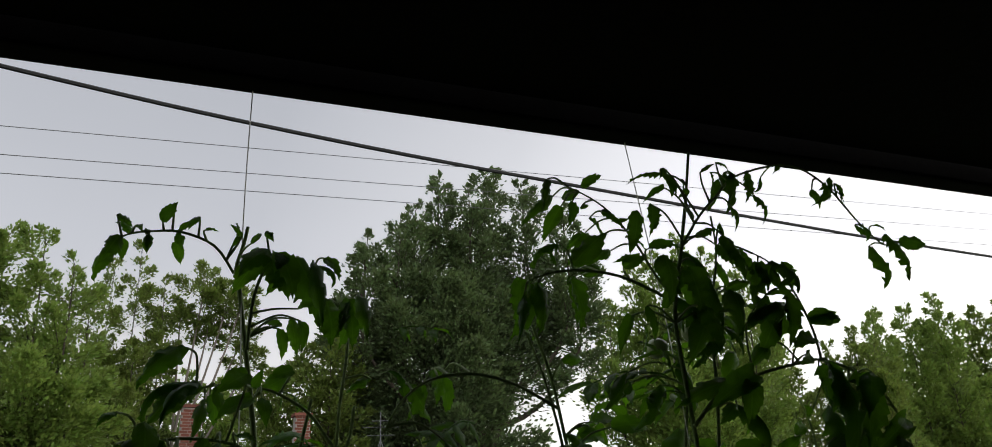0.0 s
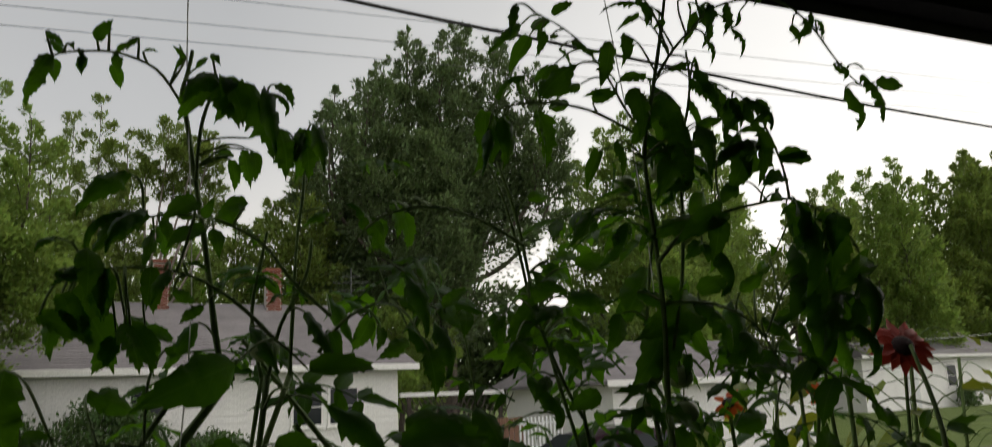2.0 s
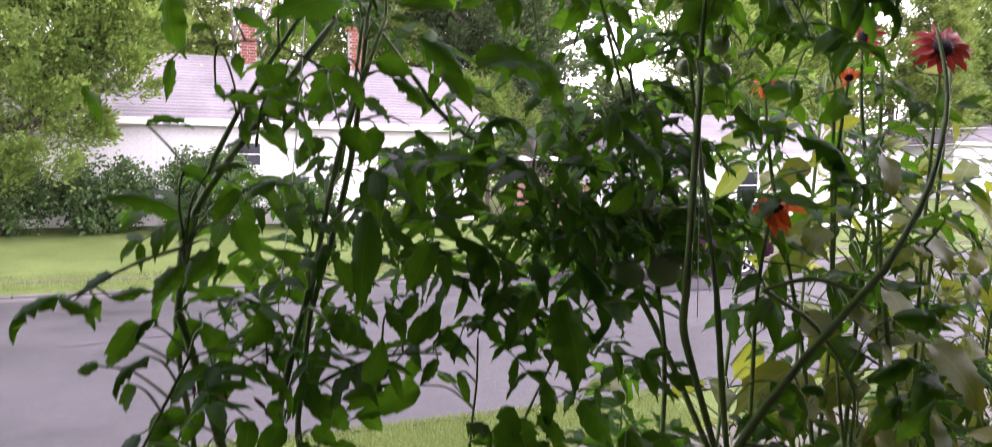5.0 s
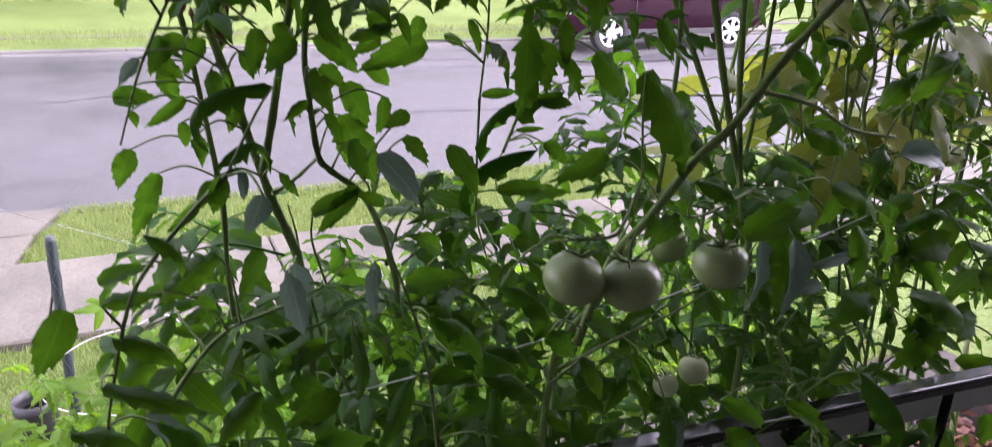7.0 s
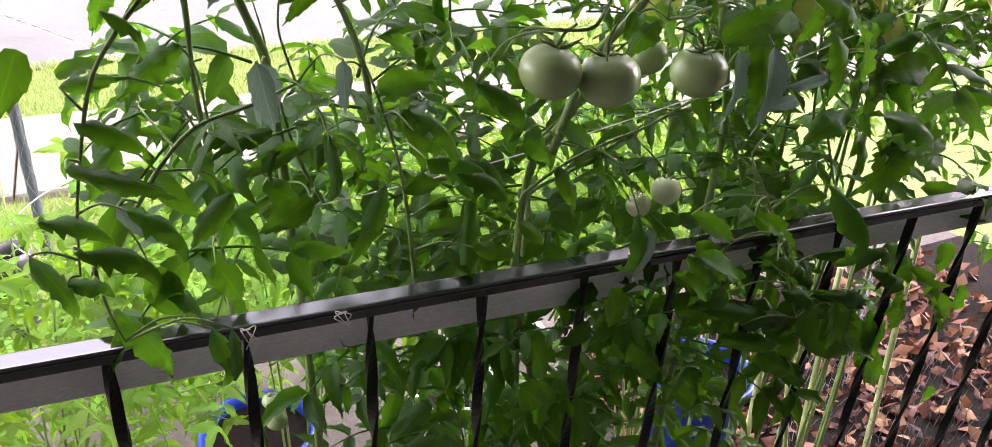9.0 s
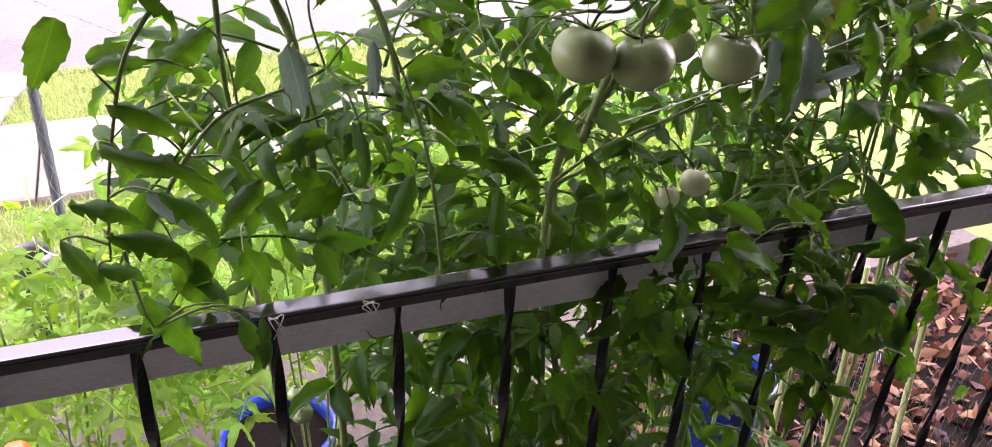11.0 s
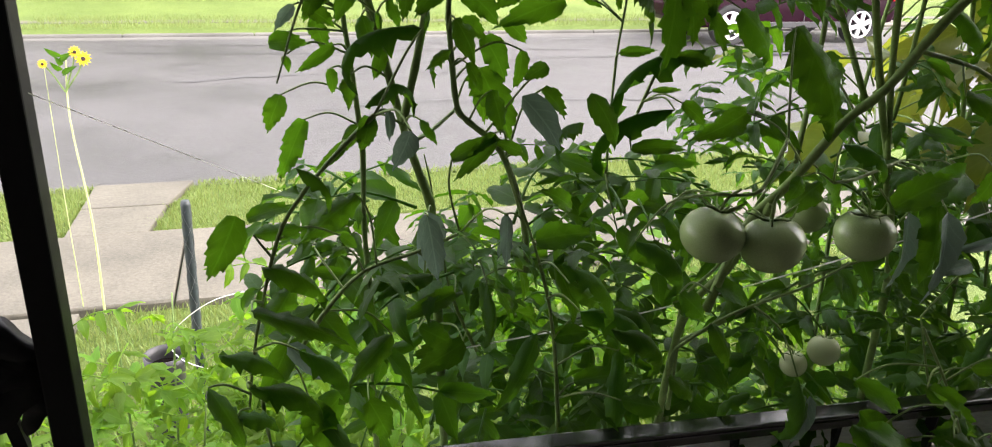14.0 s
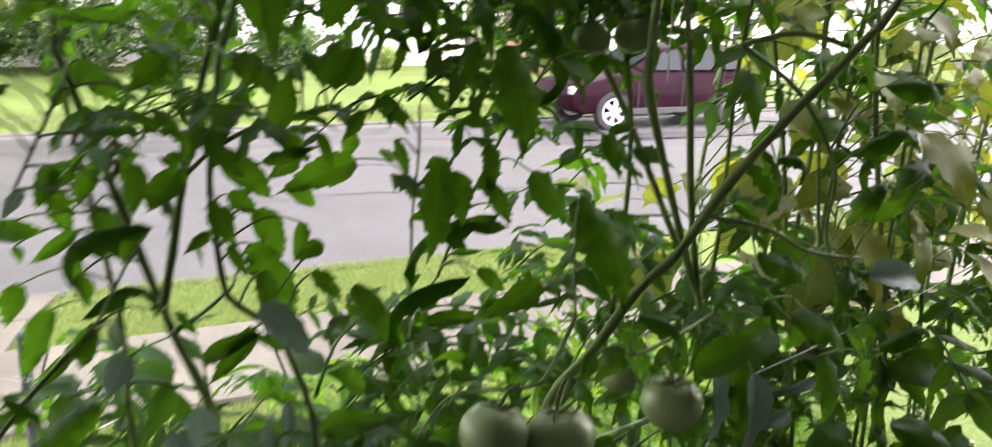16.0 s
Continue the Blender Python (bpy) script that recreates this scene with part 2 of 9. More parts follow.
TYRE = surface("tyre_rubber", (0.022, 0.022, 0.022), (0.014, 0.014, 0.014), 6.0, 80.0, 0.85)
RIM = surface("alloy_rim", (0.62, 0.62, 0.63), (0.5, 0.5, 0.51), 5.0, 60.0, 0.35, 0.7, 0.05)
TAIL, _n, _l, _b = shader("red_tail_lens", 0.2)
_b.inputs["Base Color"].default_value = (0.45, 0.02, 0.03, 1)
BLUE = surface("blue_plastic", (0.010, 0.032, 0.26), (0.006, 0.022, 0.19), 6.0, 90.0, 0.38, 0, 0.06, 0.001, 0.3)
WHITE_PLASTIC = surface("white_plastic", (0.72, 0.70, 0.66), (0.56, 0.53, 0.48), 6.0, 70.0, 0.45, 0, 0.06, 0.001)
BLACK_PLASTIC = surface("black_plastic", (0.03, 0.03, 0.033), (0.018, 0.018, 0.02), 6.0, 70.0, 0.5)
STAKE_PAINT = surface("dark_stake_paint", (0.030, 0.042, 0.045), (0.016, 0.022, 0.025), 12.0, 90.0, 0.5)
DRY_LEAF = foliage("dry_leaf", (0.150, 0.060, 0.038), (0.012, 0.005, 0.004), (0.16, 0.06, 0.03), 0.1, 0.7, 6.0, hue=0.03, spec=0.2)
TREE_GREEN = foliage("broad_tree_leaf", (0.24, 0.315, 0.070), (0.060, 0.095, 0.024), (0.36, 0.48, 0.08), 0.38, 0.5, 0.8)
TREE_DARK = foliage("dark_tree_leaf", (0.20, 0.275, 0.115), (0.036, 0.062, 0.028), (0.20, 0.28, 0.08), 0.3, 0.45, 0.8)
TREE_LIME = foliage("light_tree_leaf", (0.27, 0.365, 0.085), (0.084, 0.138, 0.032), (0.39, 0.56, 0.10), 0.42, 0.5, 0.8)
BUSH_GREEN = foliage("bush_leaf", (0.09, 0.155, 0.042), (0.038, 0.075, 0.023), (0.12, 0.22, 0.04), 0.3, 0.5, 1.0)
GRASS = foliage("grass_blade", (0.187, 0.24, 0.070), (0.113, 0.155, 0.042), (0.24, 0.32, 0.06), 0.4, 0.6, 1.5)
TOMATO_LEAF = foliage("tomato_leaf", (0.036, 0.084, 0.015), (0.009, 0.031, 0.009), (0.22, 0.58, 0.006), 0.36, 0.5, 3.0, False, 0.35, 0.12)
# tomato leaf again, its colour lightened for the open sky over the bed
TOMATO_LIT = foliage("lit_tomato_leaf", (0.125, 0.222, 0.028), (0.042, 0.105, 0.015), (0.36, 0.66, 0.012), 0.54, 0.5, 3.0, False, 0.25, 0.15)
GREY_LEAF = foliage("blue_grey_leaf_back", (0.17, 0.235, 0.205), (0.10, 0.155, 0.13), (0.14, 0.22, 0.1), 0.3, 0.5, 20.0, False, 0.3)
SUNFLOWER_LEAF = foliage("sunflower_leaf", (0.17, 0.215, 0.034), (0.09, 0.135, 0.024), (0.38, 0.42, 0.02), 0.42, 0.5, 9.0, False, 0.12)
YELLOW_LEAF = foliage("yellowing_leaf", (0.26, 0.29, 0.04), (0.17, 0.21, 0.03), (0.45, 0.46, 0.04), 0.5, 0.5, 14.0, False, 0.3)
STALK = surface("pale_stalk", (0.46, 0.50, 0.24), (0.33, 0.38, 0.15), 8.0, 120.0, 0.6)
STEM = surface("green_stem", (0.20, 0.30, 0.085), (0.105, 0.165, 0.048), 14.0, 300.0, 0.6, 0, 0.3, 0.0008, 0.25)
FRUIT = surface("green_tomato_skin", (0.31, 0.40, 0.175), (0.23, 0.315, 0.125), 26.0, 220.0, 0.27, 0, 0.04, 0.0005, 0.5)
PALE_FRUIT = surface("pale_tomato_skin", (0.62, 0.67, 0.40), (0.52, 0.58, 0.32), 26.0, 220.0, 0.22, 0, 0.04, 0.0005, 0.5)
RED_FRUIT = surface("orange_tomato_skin", (0.7, 0.13, 0.02), (0.55, 0.07, 0.015), 26.0, 220.0, 0.3, 0, 0.04, 0.0005)
STRING = foliage("white_string", (0.84, 0.83, 0.8), (0.7, 0.69, 0.66), (0.9, 0.9, 0.86), 0.5, 0.8, 30.0, hue=0.0)
PETAL = foliage("orange_red_petal", (0.80, 0.16, 0.035), (0.52, 0.055, 0.02), (0.85, 0.18, 0.03), 0.4, 0.55, 30.0, hue=0.015)
# petal colour darkened for the flowers that stand against bright sky
PETAL_BACKLIT = foliage("backlit_red_petal", (0.44, 0.05, 0.03), (0.20, 0.015, 0.016), (0.5, 0.06, 0.03), 0.2, 0.55, 30.0, hue=0.012)
PETAL_YELLOW = foliage("yellow_petal", (0.8, 0.62, 0.02), (0.7, 0.46, 0.015), (0.9, 0.7, 0.03), 0.4, 0.55, 30.0, hue=0.01)
PETAL_PINK = foliage("pink_petal", (0.75, 0.42, 0.45), (0.6, 0.3, 0.33), (0.8, 0.5, 0.5), 0.4, 0.6, 30.0, hue=0.01)
DISC = surface("flower_disc", (0.05, 0.02, 0.018), (0.02, 0.010, 0.010), 90.0, 600.0, 0.9, 0, 0.8, 0.002)


# ---- mesh tools ----
def mesh_of(name, verts, faces, material, smooth=False, uvs=None):
    me = bpy.data.meshes.new(name)
    me.from_pydata(verts, [], faces)
    if uvs:
        layer = me.uv_layers.new(name="UVMap")
        where = np.empty(len(me.loops), dtype=np.int32)
        me.loops.foreach_get("vertex_index", where)
        layer.data.foreach_set("uv", np.asarray(uvs, dtype=np.float32)[where].ravel())
    me.materials.append(material)
    if smooth:
        me.polygons.foreach_set("use_smooth", [True] * len(me.polygons))
    me.update()
    return me


def part(name, data, parent, label="", m=None):
    ob = new(name, data)
    ob.parent = parent
    if m is not None:
        ob.matrix_basis = m
    if label:
        ob["label"] = label
    return ob


def from_bm(name, bm, material, smooth=False):
    me = bpy.data.meshes.new(name)
    bmesh.ops.recalc_face_normals(bm, faces=bm.faces)
    bm.to_mesh(me)
    bm.free()
    me.materials.append(material)
    if smooth:
        me.polygons.foreach_set("use_smooth", [True] * len(me.polygons))
    return me


def box_bm(size, at=(0, 0, 0), bevel=0.0, bm=None, turn=None):
    b = bm or bmesh.new()
    got = bmesh.ops.create_cube(b, size=1.0)
    bmesh.ops.scale(b, vec=size, verts=got["verts"])
    if turn is not None:
        bmesh.ops.rotate(b, verts=got["verts"], matrix=turn)
    bmesh.ops.translate(b, vec=at, verts=got["verts"])
    if bevel:
        es = list({e for v in got["verts"] for e in v.link_edges})
        bmesh.ops.bevel(b, geom=es, offset=bevel, segments=2, affect="EDGES", profile=0.6)
    return b


def box(name, size, at, material, bevel=0.0):
    return from_bm(name, box_bm(size, at, bevel), material)


def smooth_path(points, per=5):
    """Points on a smooth curve through the given ones."""
    p = [Vector(q) for q in points]
    if len(p) < 3:
        return p
    res = []
    for i in range(len(p) - 1):
        a, b, c, d = p[max(0, i - 1)], p[i], p[i + 1], p[min(len(p) - 1, i + 2)]
        for k in range(per):
            t = k / per
            res.append(0.5 * ((2 * b) + (c - a) * t + (2 * a - 5 * b + 4 * c - d) * t * t + (3 * b - a - 3 * c + d) * t ** 3))
    res.append(p[-1])
    return res


def tube(path, r0, r1, sides=7, wobble=0.0, rng=random):
    """Verts and faces of a tapered tube along a path, closed at both ends."""
    vs, fs = [], []
    n = len(path)
    side = None
    for i, q in enumerate(path):
        way = (path[min(n - 1, i + 1)] - path[max(0, i - 1)]).normalized()
        if side is None:
            side = way.orthogonal().normalized()
        side = (side - way * side.dot(way)).normalized()
        other = way.cross(side)
        r = (r0 + (r1 - r0) * i / max(1, n - 1)) * (1 + (rng.uniform(-wobble, wobble) if wobble else 0))
        for k in range(sides):
            a = 2 * math.pi * k / sides
            vs.append(q + side * (math.cos(a) * r) + other * (math.sin(a) * r))
    for i in range(n - 1):
        for k in range(sides):
            fs.append((i * sides + k, i * sides + (k + 1) % sides, (i + 1) * sides + (k + 1) % sides, (i + 1) * sides + k))
    fs.append(tuple(range(sides - 1, -1, -1)))
    fs.append(tuple((n - 1) * sides + k for k in range(sides)))
    return vs, fs


def lathe(profile, sides=24, at=(0, 0, 0)):
    """Verts and faces of a turned form: profile of (radius, height)."""
    vs, fs = [], []
    for r, z in profile:
        for k in range(sides):
            a = 2 * math.pi * k / sides
            vs.append((at[0] + r * math.cos(a), at[1] + r * math.sin(a), at[2] + z))
    for i in range(len(profile) - 1):
        for k in range(sides):
            fs.append((i * sides + k, i * sides + (k + 1) % sides, (i + 1) * sides + (k + 1) % sides, (i + 1) * sides + k))
    return vs, fs


def join_into(vs, fs, more):
    o = len(vs)
    vs.extend(more[0])
    fs.extend(tuple(i + o for i in f) for f in more[1])


def leaf_cloud(centres, per, size, spread, rng, stretch=(1, 1, 1), droop=0.3):
    """Many small pointed leaves round the centres: verts and faces by numpy."""
    c = np.repeat(np.asarray(centres, float), per, axis=0)
    n = len(c)
    off = rng.normal(size=(n, 3))
    off /= np.linalg.norm(off, axis=1)[:, None] + 1e-9
    off *= (rng.random(n) ** 0.6)[:, None] * spread * np.asarray(stretch)
    mid = c + off
    way = rng.normal(size=(n, 3)) + off / (np.abs(off).max() + 1e-9) * 0.8
    way[:, 2] -= droop
    way /= np.linalg.norm(way, axis=1)[:, None]
    up = rng.normal(size=(n, 3)) + np.array([0, 0, 1.2])
    side = np.cross(way, up)
    side /= np.linalg.norm(side, axis=1)[:, None] + 1e-9
    nor = np.cross(side, way)
    s = (size * (0.6 + 0.8 * rng.random(n)))[:, None]
    a = mid
    b = mid + way * s * 0.45 + side * s * 0.3 - nor * s * 0.06
    d = mid + way * s * 0.45 - side * s * 0.3 - nor * s * 0.06
    e = mid + way * s
    k = mid + way * s * 0.5 + nor * s * 0.06
    v = np.stack([a, b, e, d, k], axis=1).reshape(-1, 3)
    i = np.arange(n)[:, None] * 5
    f = np.concatenate([i + np.array([0, 1, 4]), i + np.array([1, 2, 4]), i + np.array([2, 3, 4]), i + np.array([3, 0, 4])], axis=1).reshape(-1, 3)
    return v, f


def numpy_mesh(name, v, f, material):
    me = bpy.data.meshes.new(name)
    me.vertices.add(len(v))
    me.vertices.foreach_set("co", np.ascontiguousarray(v, dtype=np.float32).ravel())
    me.loops.add(f.size)
    me.loops.foreach_set("vertex_index", np.ascontiguousarray(f, dtype=np.int32).ravel())
    me.polygons.add(len(f))
    me.polygons.foreach_set("loop_start", np.arange(0, f.size, f.shape[1], dtype=np.int32))
    me.materials.append(material)
    me.update(calc_edges=True)
    me.validate()
    return me


# ---- ground, street ----
def profile_sheet(name, xs, rows, material):
    """A sheet of ground: rows of (y, z), spanned over xs."""
    vs = [(x, y, z) for y, z in rows for x in xs]
    n = len(xs)
    fs = [(j * n + i, j * n + i + 1, (j + 1) * n + i + 1, (j + 1) * n + i) for j in range(len(rows) - 1) for i in range(n - 1)]
    return mesh_of(name, vs, fs, material)


XS = [-400, -60, -20, -8, -3, 0, 3, 8, 20, 60, 400]
ROAD_NEAR, ROAD_FAR = 6.35, 14.36
tagged(new("ground", profile_sheet("ground", XS, [(-300, 0), (2.6, 0.0), (4.1, 0.0), (ROAD_NEAR - 0.05, 0.0), (ROAD_NEAR, -0.06), (ROAD_FAR, -0.06), (ROAD_FAR + 0.10, 0.02), (ROAD_FAR + 0.5, 0.09),
       (16.0, 0.12), (19, 0.3), (23, 0.55), (40, 0.6), (600, 0.6)], LAWN)), "green lawn ground reaching into the distance", "ground", kind="structure")
tagged(new("road", profile_sheet("road", XS, [(ROAD_NEAR, 0.0), (8, 0.02), (10.4, 0.035), (12.6, 0.02), (ROAD_FAR - 0.32, 0.0)], ASPHALT)),
       "damp grey asphalt street with darker patches", "road", kind="structure")
tagged(new("gutter", profile_sheet("gutter", XS, [(ROAD_FAR - 0.32, 0.0), (ROAD_FAR - 0.02, -0.002)], KERB)), "pale concrete gutter strip along the street", "gutter", kind="structure")


def kerb(x0, x1, y, z):
    b = box_bm((x1 - x0, 0.14, 0.12), ((x0 + x1) / 2, y + 0.07, z + 0.02), 0.03)
    return from_bm("kerb", b, KERB)


far_kerb = tagged(new("far_kerb"), "weathered concrete kerb across the street", "kerb", kind="structure")
for i in range(-12, 22):
    part("kerb_stone", kerb(i * 2.0, i * 2.0 + 1.992, ROAD_FAR - 0.02, -0.035), far_kerb)


def patch(x, y, sx, sy, seed):
    r = random.Random(seed)
    ring = [(x + math.cos(a) * sx * r.uniform(0.8, 1.1), y + math.sin(a) * sy * r.uniform(0.8, 1.1)) for a in [k * math.pi / 9 for k in range(18)]]
    z = 0.046
    return mesh_of("patch", [(a, b, z) for a, b in ring], [tuple(range(18))], PATCH)


def crack(points, width, seed):
    """A wandering strip of tar over a crack."""
    r = random.Random(seed)
    line = smooth_path([(x, y, 0.046) for x, y in points], 10)
    vs = []
    for q in line:
        w = width * r.uniform(0.3, 1.2)
        q = q + Vector((r.uniform(-0.04, 0.04), r.uniform(-0.04, 0.04), 0))
        vs += [q + Vector((0, -w, 0)), q + Vector((0, w, 0))]
    return mesh_of("crack", vs, [(2 * i, 2 * i + 2, 2 * i + 3, 2 * i + 1) for i in range(len(line) - 1)], PATCH)


for i, pts in enumerate((((-2, 12.6), (0.5, 12.3), (2.4, 12.5), (5.0, 12.2)), ((-1, 10.2), (1.0, 10.6), (3.2, 10.3)), ((3.0, 11.3), (4.6, 11.5), (7.0, 11.2), (9.5, 11.6)), ((0.5, 8.6), (2.2, 8.8), (4.8, 8.4)), ((-2.0, 13.3), (1.5, 13.2), (6.0, 13.35)))):
    tagged(new("road_crack", crack(pts, 0.02, i)), "dark tar filled crack in the asphalt", "road crack", "cracks in the road", "structure")
tagged(new("road_patch", patch(8.6, 11.6, 2.2, 0.35, 3)), "dark repair patch in the asphalt", "road patch", kind="structure")


def slab(w, d, seed):
    r = random.Random(seed)
    b = box_bm((w, d, 0.09), (0, 0, 0), 0.012)
    for v in b.verts:
        v.co.z += r.uniform(-0.004, 0.004)
    return from_bm("slab", b, CONCRETE)


SLABS = [slab(1.19, 1.04, s) for s in range(4)]
sidewalk = tagged(new("sidewalk"), "pale weathered concrete sidewalk in slabs beside the lawn", "sidewalk", kind="structure")
for i in range(-8, 14):
    part("slab", SLABS[i % 4], sidewalk, m=pose(i * 1.2 + 0.1, 4.80, 0.0 + 0.004 * (i % 2), 0, 0, 0))
spur = tagged(new("sidewalk_spur"), "short worn concrete walk from sidewalk to street, widening at the kerb", "walkway", kind="structure")


def spur_edges(y):
    """Left and right edge of the short walk."""
    t = max(0.0, min(1.0, (y - 5.33) / 1.05))
    return -1.20 + 0.02 * t, -0.73 + 0.22 * t ** 1.6


for y0, y1 in ((5.33, 5.84), (5.85, 6.36)):
    b = box_bm((1, y1 - y0, 0.09), (0, (y0 + y1) / 2, -0.004), 0.0)
    for v in b.verts:
        v.co.x = spur_edges(v.co.y)[0 if v.co.x < 0 else 1]
    bmesh.ops.bevel(b, geom=list(b.edges), offset=0.012, segments=2, affect="EDGES", profile=0.6)
    part("slab", from_bm("slab", b, CONCRETE), spur)
front_walk = tagged(new("front_walk"), "pale concrete path leading to the porch", "walkway", kind="structure")
WALK = slab(1.3, 0.98, 12)
for k in range(4):
    part("slab", WALK, front_walk, m=pose(-1.58, 3.76 - k * 1.0, -0.004))
far_walk = tagged(new("far_sidewalk"), "far concrete sidewalk crossing the lawn", "sidewalk", kind="structure")
FAR_SLAB = slab(1.48, 0.40, 15)
for i in range(-10, 26):
    part("slab", FAR_SLAB, far_walk, m=pose(i * 1.5, 15.45, 0.07))
drive = tagged(new("driveway"), "pale concrete driveway across the street", "driveway", kind="structure")
DRIVE = slab(3.0, 1.5, 16)
for k in range(3):
    part("slab", DRIVE, drive, m=pose(11.8, 15.15 + k * 1.52, 0.09 + 0.05 * k, 3, 0, 0))
tagged(new("bed_soil", profile_sheet("bed_soil", [-0.75, -0.2, 0.5, 1.2, 2.2, 3.6], [(1.05, 0.012), (1.5, 0.02), (2.2, 0.02), (2.75, 0.008)], SOIL)),
       "pale dry soil strip in front of the porch", "soil", kind="structure")
tagged(new("mulch", profile_sheet("mulch", [1.3, 2.2, 3.6], [(1.05, 0.017), (1.5, 0.026), (2.2, 0.026), (2.35, 0.024)], MULCH)), "dark mulch under the leaf litter, blackened for plant shade", "mulch", kind="structure")


def grass_tufts(name, x0, x1, y0, y1, count, height, seed, z=0.0, keep=None):
    r = np.random.default_rng(seed)
    x, y = r.uniform(x0, x1, count), r.uniform(y0, y1, count)
    if keep is not None:
        ok = keep(x, y)
        x, y, count = x[ok], y[ok], int(ok.sum())
    c = np.stack([x, y, np.full(count, z)], 1)
    lean = r.normal(size=(count, 3)) * 0.35
    h = height * (0.5 + r.random(count))
    top = c + np.stack([lean[:, 0] * h, lean[:, 1] * h, h], 1)
    a = r.random(count) * math.pi
    s = np.stack([np.cos(a), np.sin(a), 0 * a], 1) * (0.0018 + 0.0022 * r.random(count))[:, None]
    m = c * 0.45 + top * 0.55 + np.stack([lean[:, 0] * h * -0.15, lean[:, 1] * h * -0.15, 0 * h], 1)
    v = np.stack([c - s, c + s, m + s * 0.8, m - s * 0.8, top], 1).reshape(-1, 3)
    i = np.arange(count)[:, None] * 5
    f = np.concatenate([i + np.array([0, 1, 2]), i + np.array([0, 2, 3]), i + np.array([3, 2, 4])], 1).reshape(-1, 3)
    return tagged(new(name, numpy_mesh(name, v, f, GRASS)), "bright green mown grass blades", "grass", kind="stuff")


grass_tufts("grass", -0.78, 4.2, 5.34, 6.42, 30000, 0.034, 1, keep=lambda x, y: x > np.vectorize(lambda q: spur_edges(q)[1])(y) + 0.05 * np.sin(y * 19) + 0.03 * np.sin(y * 47))
grass_tufts("grass", -3.2, -1.14, 5.34, 6.40, 13000, 0.034, 2, keep=lambda x, y: x < np.vectorize(lambda q: spur_edges(q)[0])(y) + 0.03 * np.sin(y * 23))
grass_tufts("grass", -0.92, 3.4, 2.7, 4.27, 34000, 0.038, 3)
grass_tufts("grass", -3.5, 9.0, 14.5, 16.0, 14000, 0.09, 4, 0.1)


# ---- porch ----
RAIL_Y, RAIL_K, RAIL_TOP = 0.927, -0.0712, 1.408
RAIL_TURN = math.degrees(math.atan(RAIL_K))


def rail_y(x):
    return RAIL_Y + RAIL_K * x


tagged(new("porch_floor", box("porch_floor", (7.0, 2.45, 0.2), (0.8, -0.27, 0.4), CONCRETE, 0.01)), "grey concrete porch floor slab", "floor", kind="structure")
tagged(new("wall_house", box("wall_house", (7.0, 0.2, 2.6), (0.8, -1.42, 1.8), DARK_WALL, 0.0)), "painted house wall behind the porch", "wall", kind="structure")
# side walls are added out of view to block light from the porch ends
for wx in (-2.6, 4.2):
    tagged(new("light_block_wall", box("light_block_wall", (0.2, 2.3, 2.5), (wx, -0.3, 1.75), DARK_WALL)), "unseen side wall added to keep sky light out of the porch", "wall", kind="structure")
porch_roof = tagged(new("porch_roof"), "porch roof seen from below, coloured near black for its shade", "ceiling", kind="structure")
porch_roof.matrix_world = pose(0.5, 1.043, 2.6, 0, 0, math.degrees(math.atan(-0.108)))
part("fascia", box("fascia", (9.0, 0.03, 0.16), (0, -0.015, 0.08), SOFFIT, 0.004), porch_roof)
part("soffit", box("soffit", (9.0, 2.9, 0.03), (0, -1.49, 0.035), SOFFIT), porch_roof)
part("drip_edge", box("drip_edge", (9.0, 0.012, 0.05), (0, 0.008, 0.14), IRON, 0.002), porch_roof)

railing = tagged(new("porch_railing"), "black wrought iron porch railing with twisted balusters", "railing")
railing.matrix_world = pose(-0.042, rail_y(-0.042), 0, 0, 0, RAIL_TURN)
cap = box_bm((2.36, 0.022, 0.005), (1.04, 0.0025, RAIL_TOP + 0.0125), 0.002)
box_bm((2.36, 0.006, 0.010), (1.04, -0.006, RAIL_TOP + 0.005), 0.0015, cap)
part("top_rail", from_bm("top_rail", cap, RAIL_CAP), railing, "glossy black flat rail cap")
part("bottom_rail", box("bottom_rail", (2.36, 0.028, 0.012), (1.04, 0, 0.60), IRON, 0.003), railing)


def twisted_bar(h, seed):
    vs, fs = [], []
    n = 84
    r = random.Random(seed)
    start = r.random() * 0.4
    for i in range(n + 1):
        z = h * i / n
        a = start + 2 * math.pi * (z / 0.30)
        for sx, sy in ((-1, -1), (1, -1), (1, 1), (-1, 1)):
            x, y = sx * 0.0056, sy * 0.0024
            vs.append((x * math.cos(a) - y * math.sin(a), x * math.sin(a) + y * math.cos(a), z))
    for i in range(n):
        for k in range(4):
            fs.append((i * 4 + k, i * 4 + (k + 1) % 4, i * 4 + 4 + (k + 1) % 4, i * 4 + 4 + k))
    fs += [(3, 2, 1, 0), tuple(n * 4 + k for k in range(4))]
    return mesh_of("baluster", vs, fs, IRON)


BARS = [twisted_bar(RAIL_TOP - 0.602, s) for s in range(3)]
for i in range(0, 18):
    part("baluster", BARS[i % 3], railing, m=pose(0.117 * i, 0, 0.604, 0, 0, (i * 37) % 60))
tagged(new("grey_board", from_bm("grey_board", box_bm((2.42, 0.016, 0.050), (1.04, 0.0, 0), 0.002), BOARD)), "pale grey board fixed along the outside of the railing", "board").matrix_world = (
    pose(-0.042, rail_y(-0.042), RAIL_TOP - 0.024, 0, 0, RAIL_TURN) @ pose(0, 0.0225, 0))


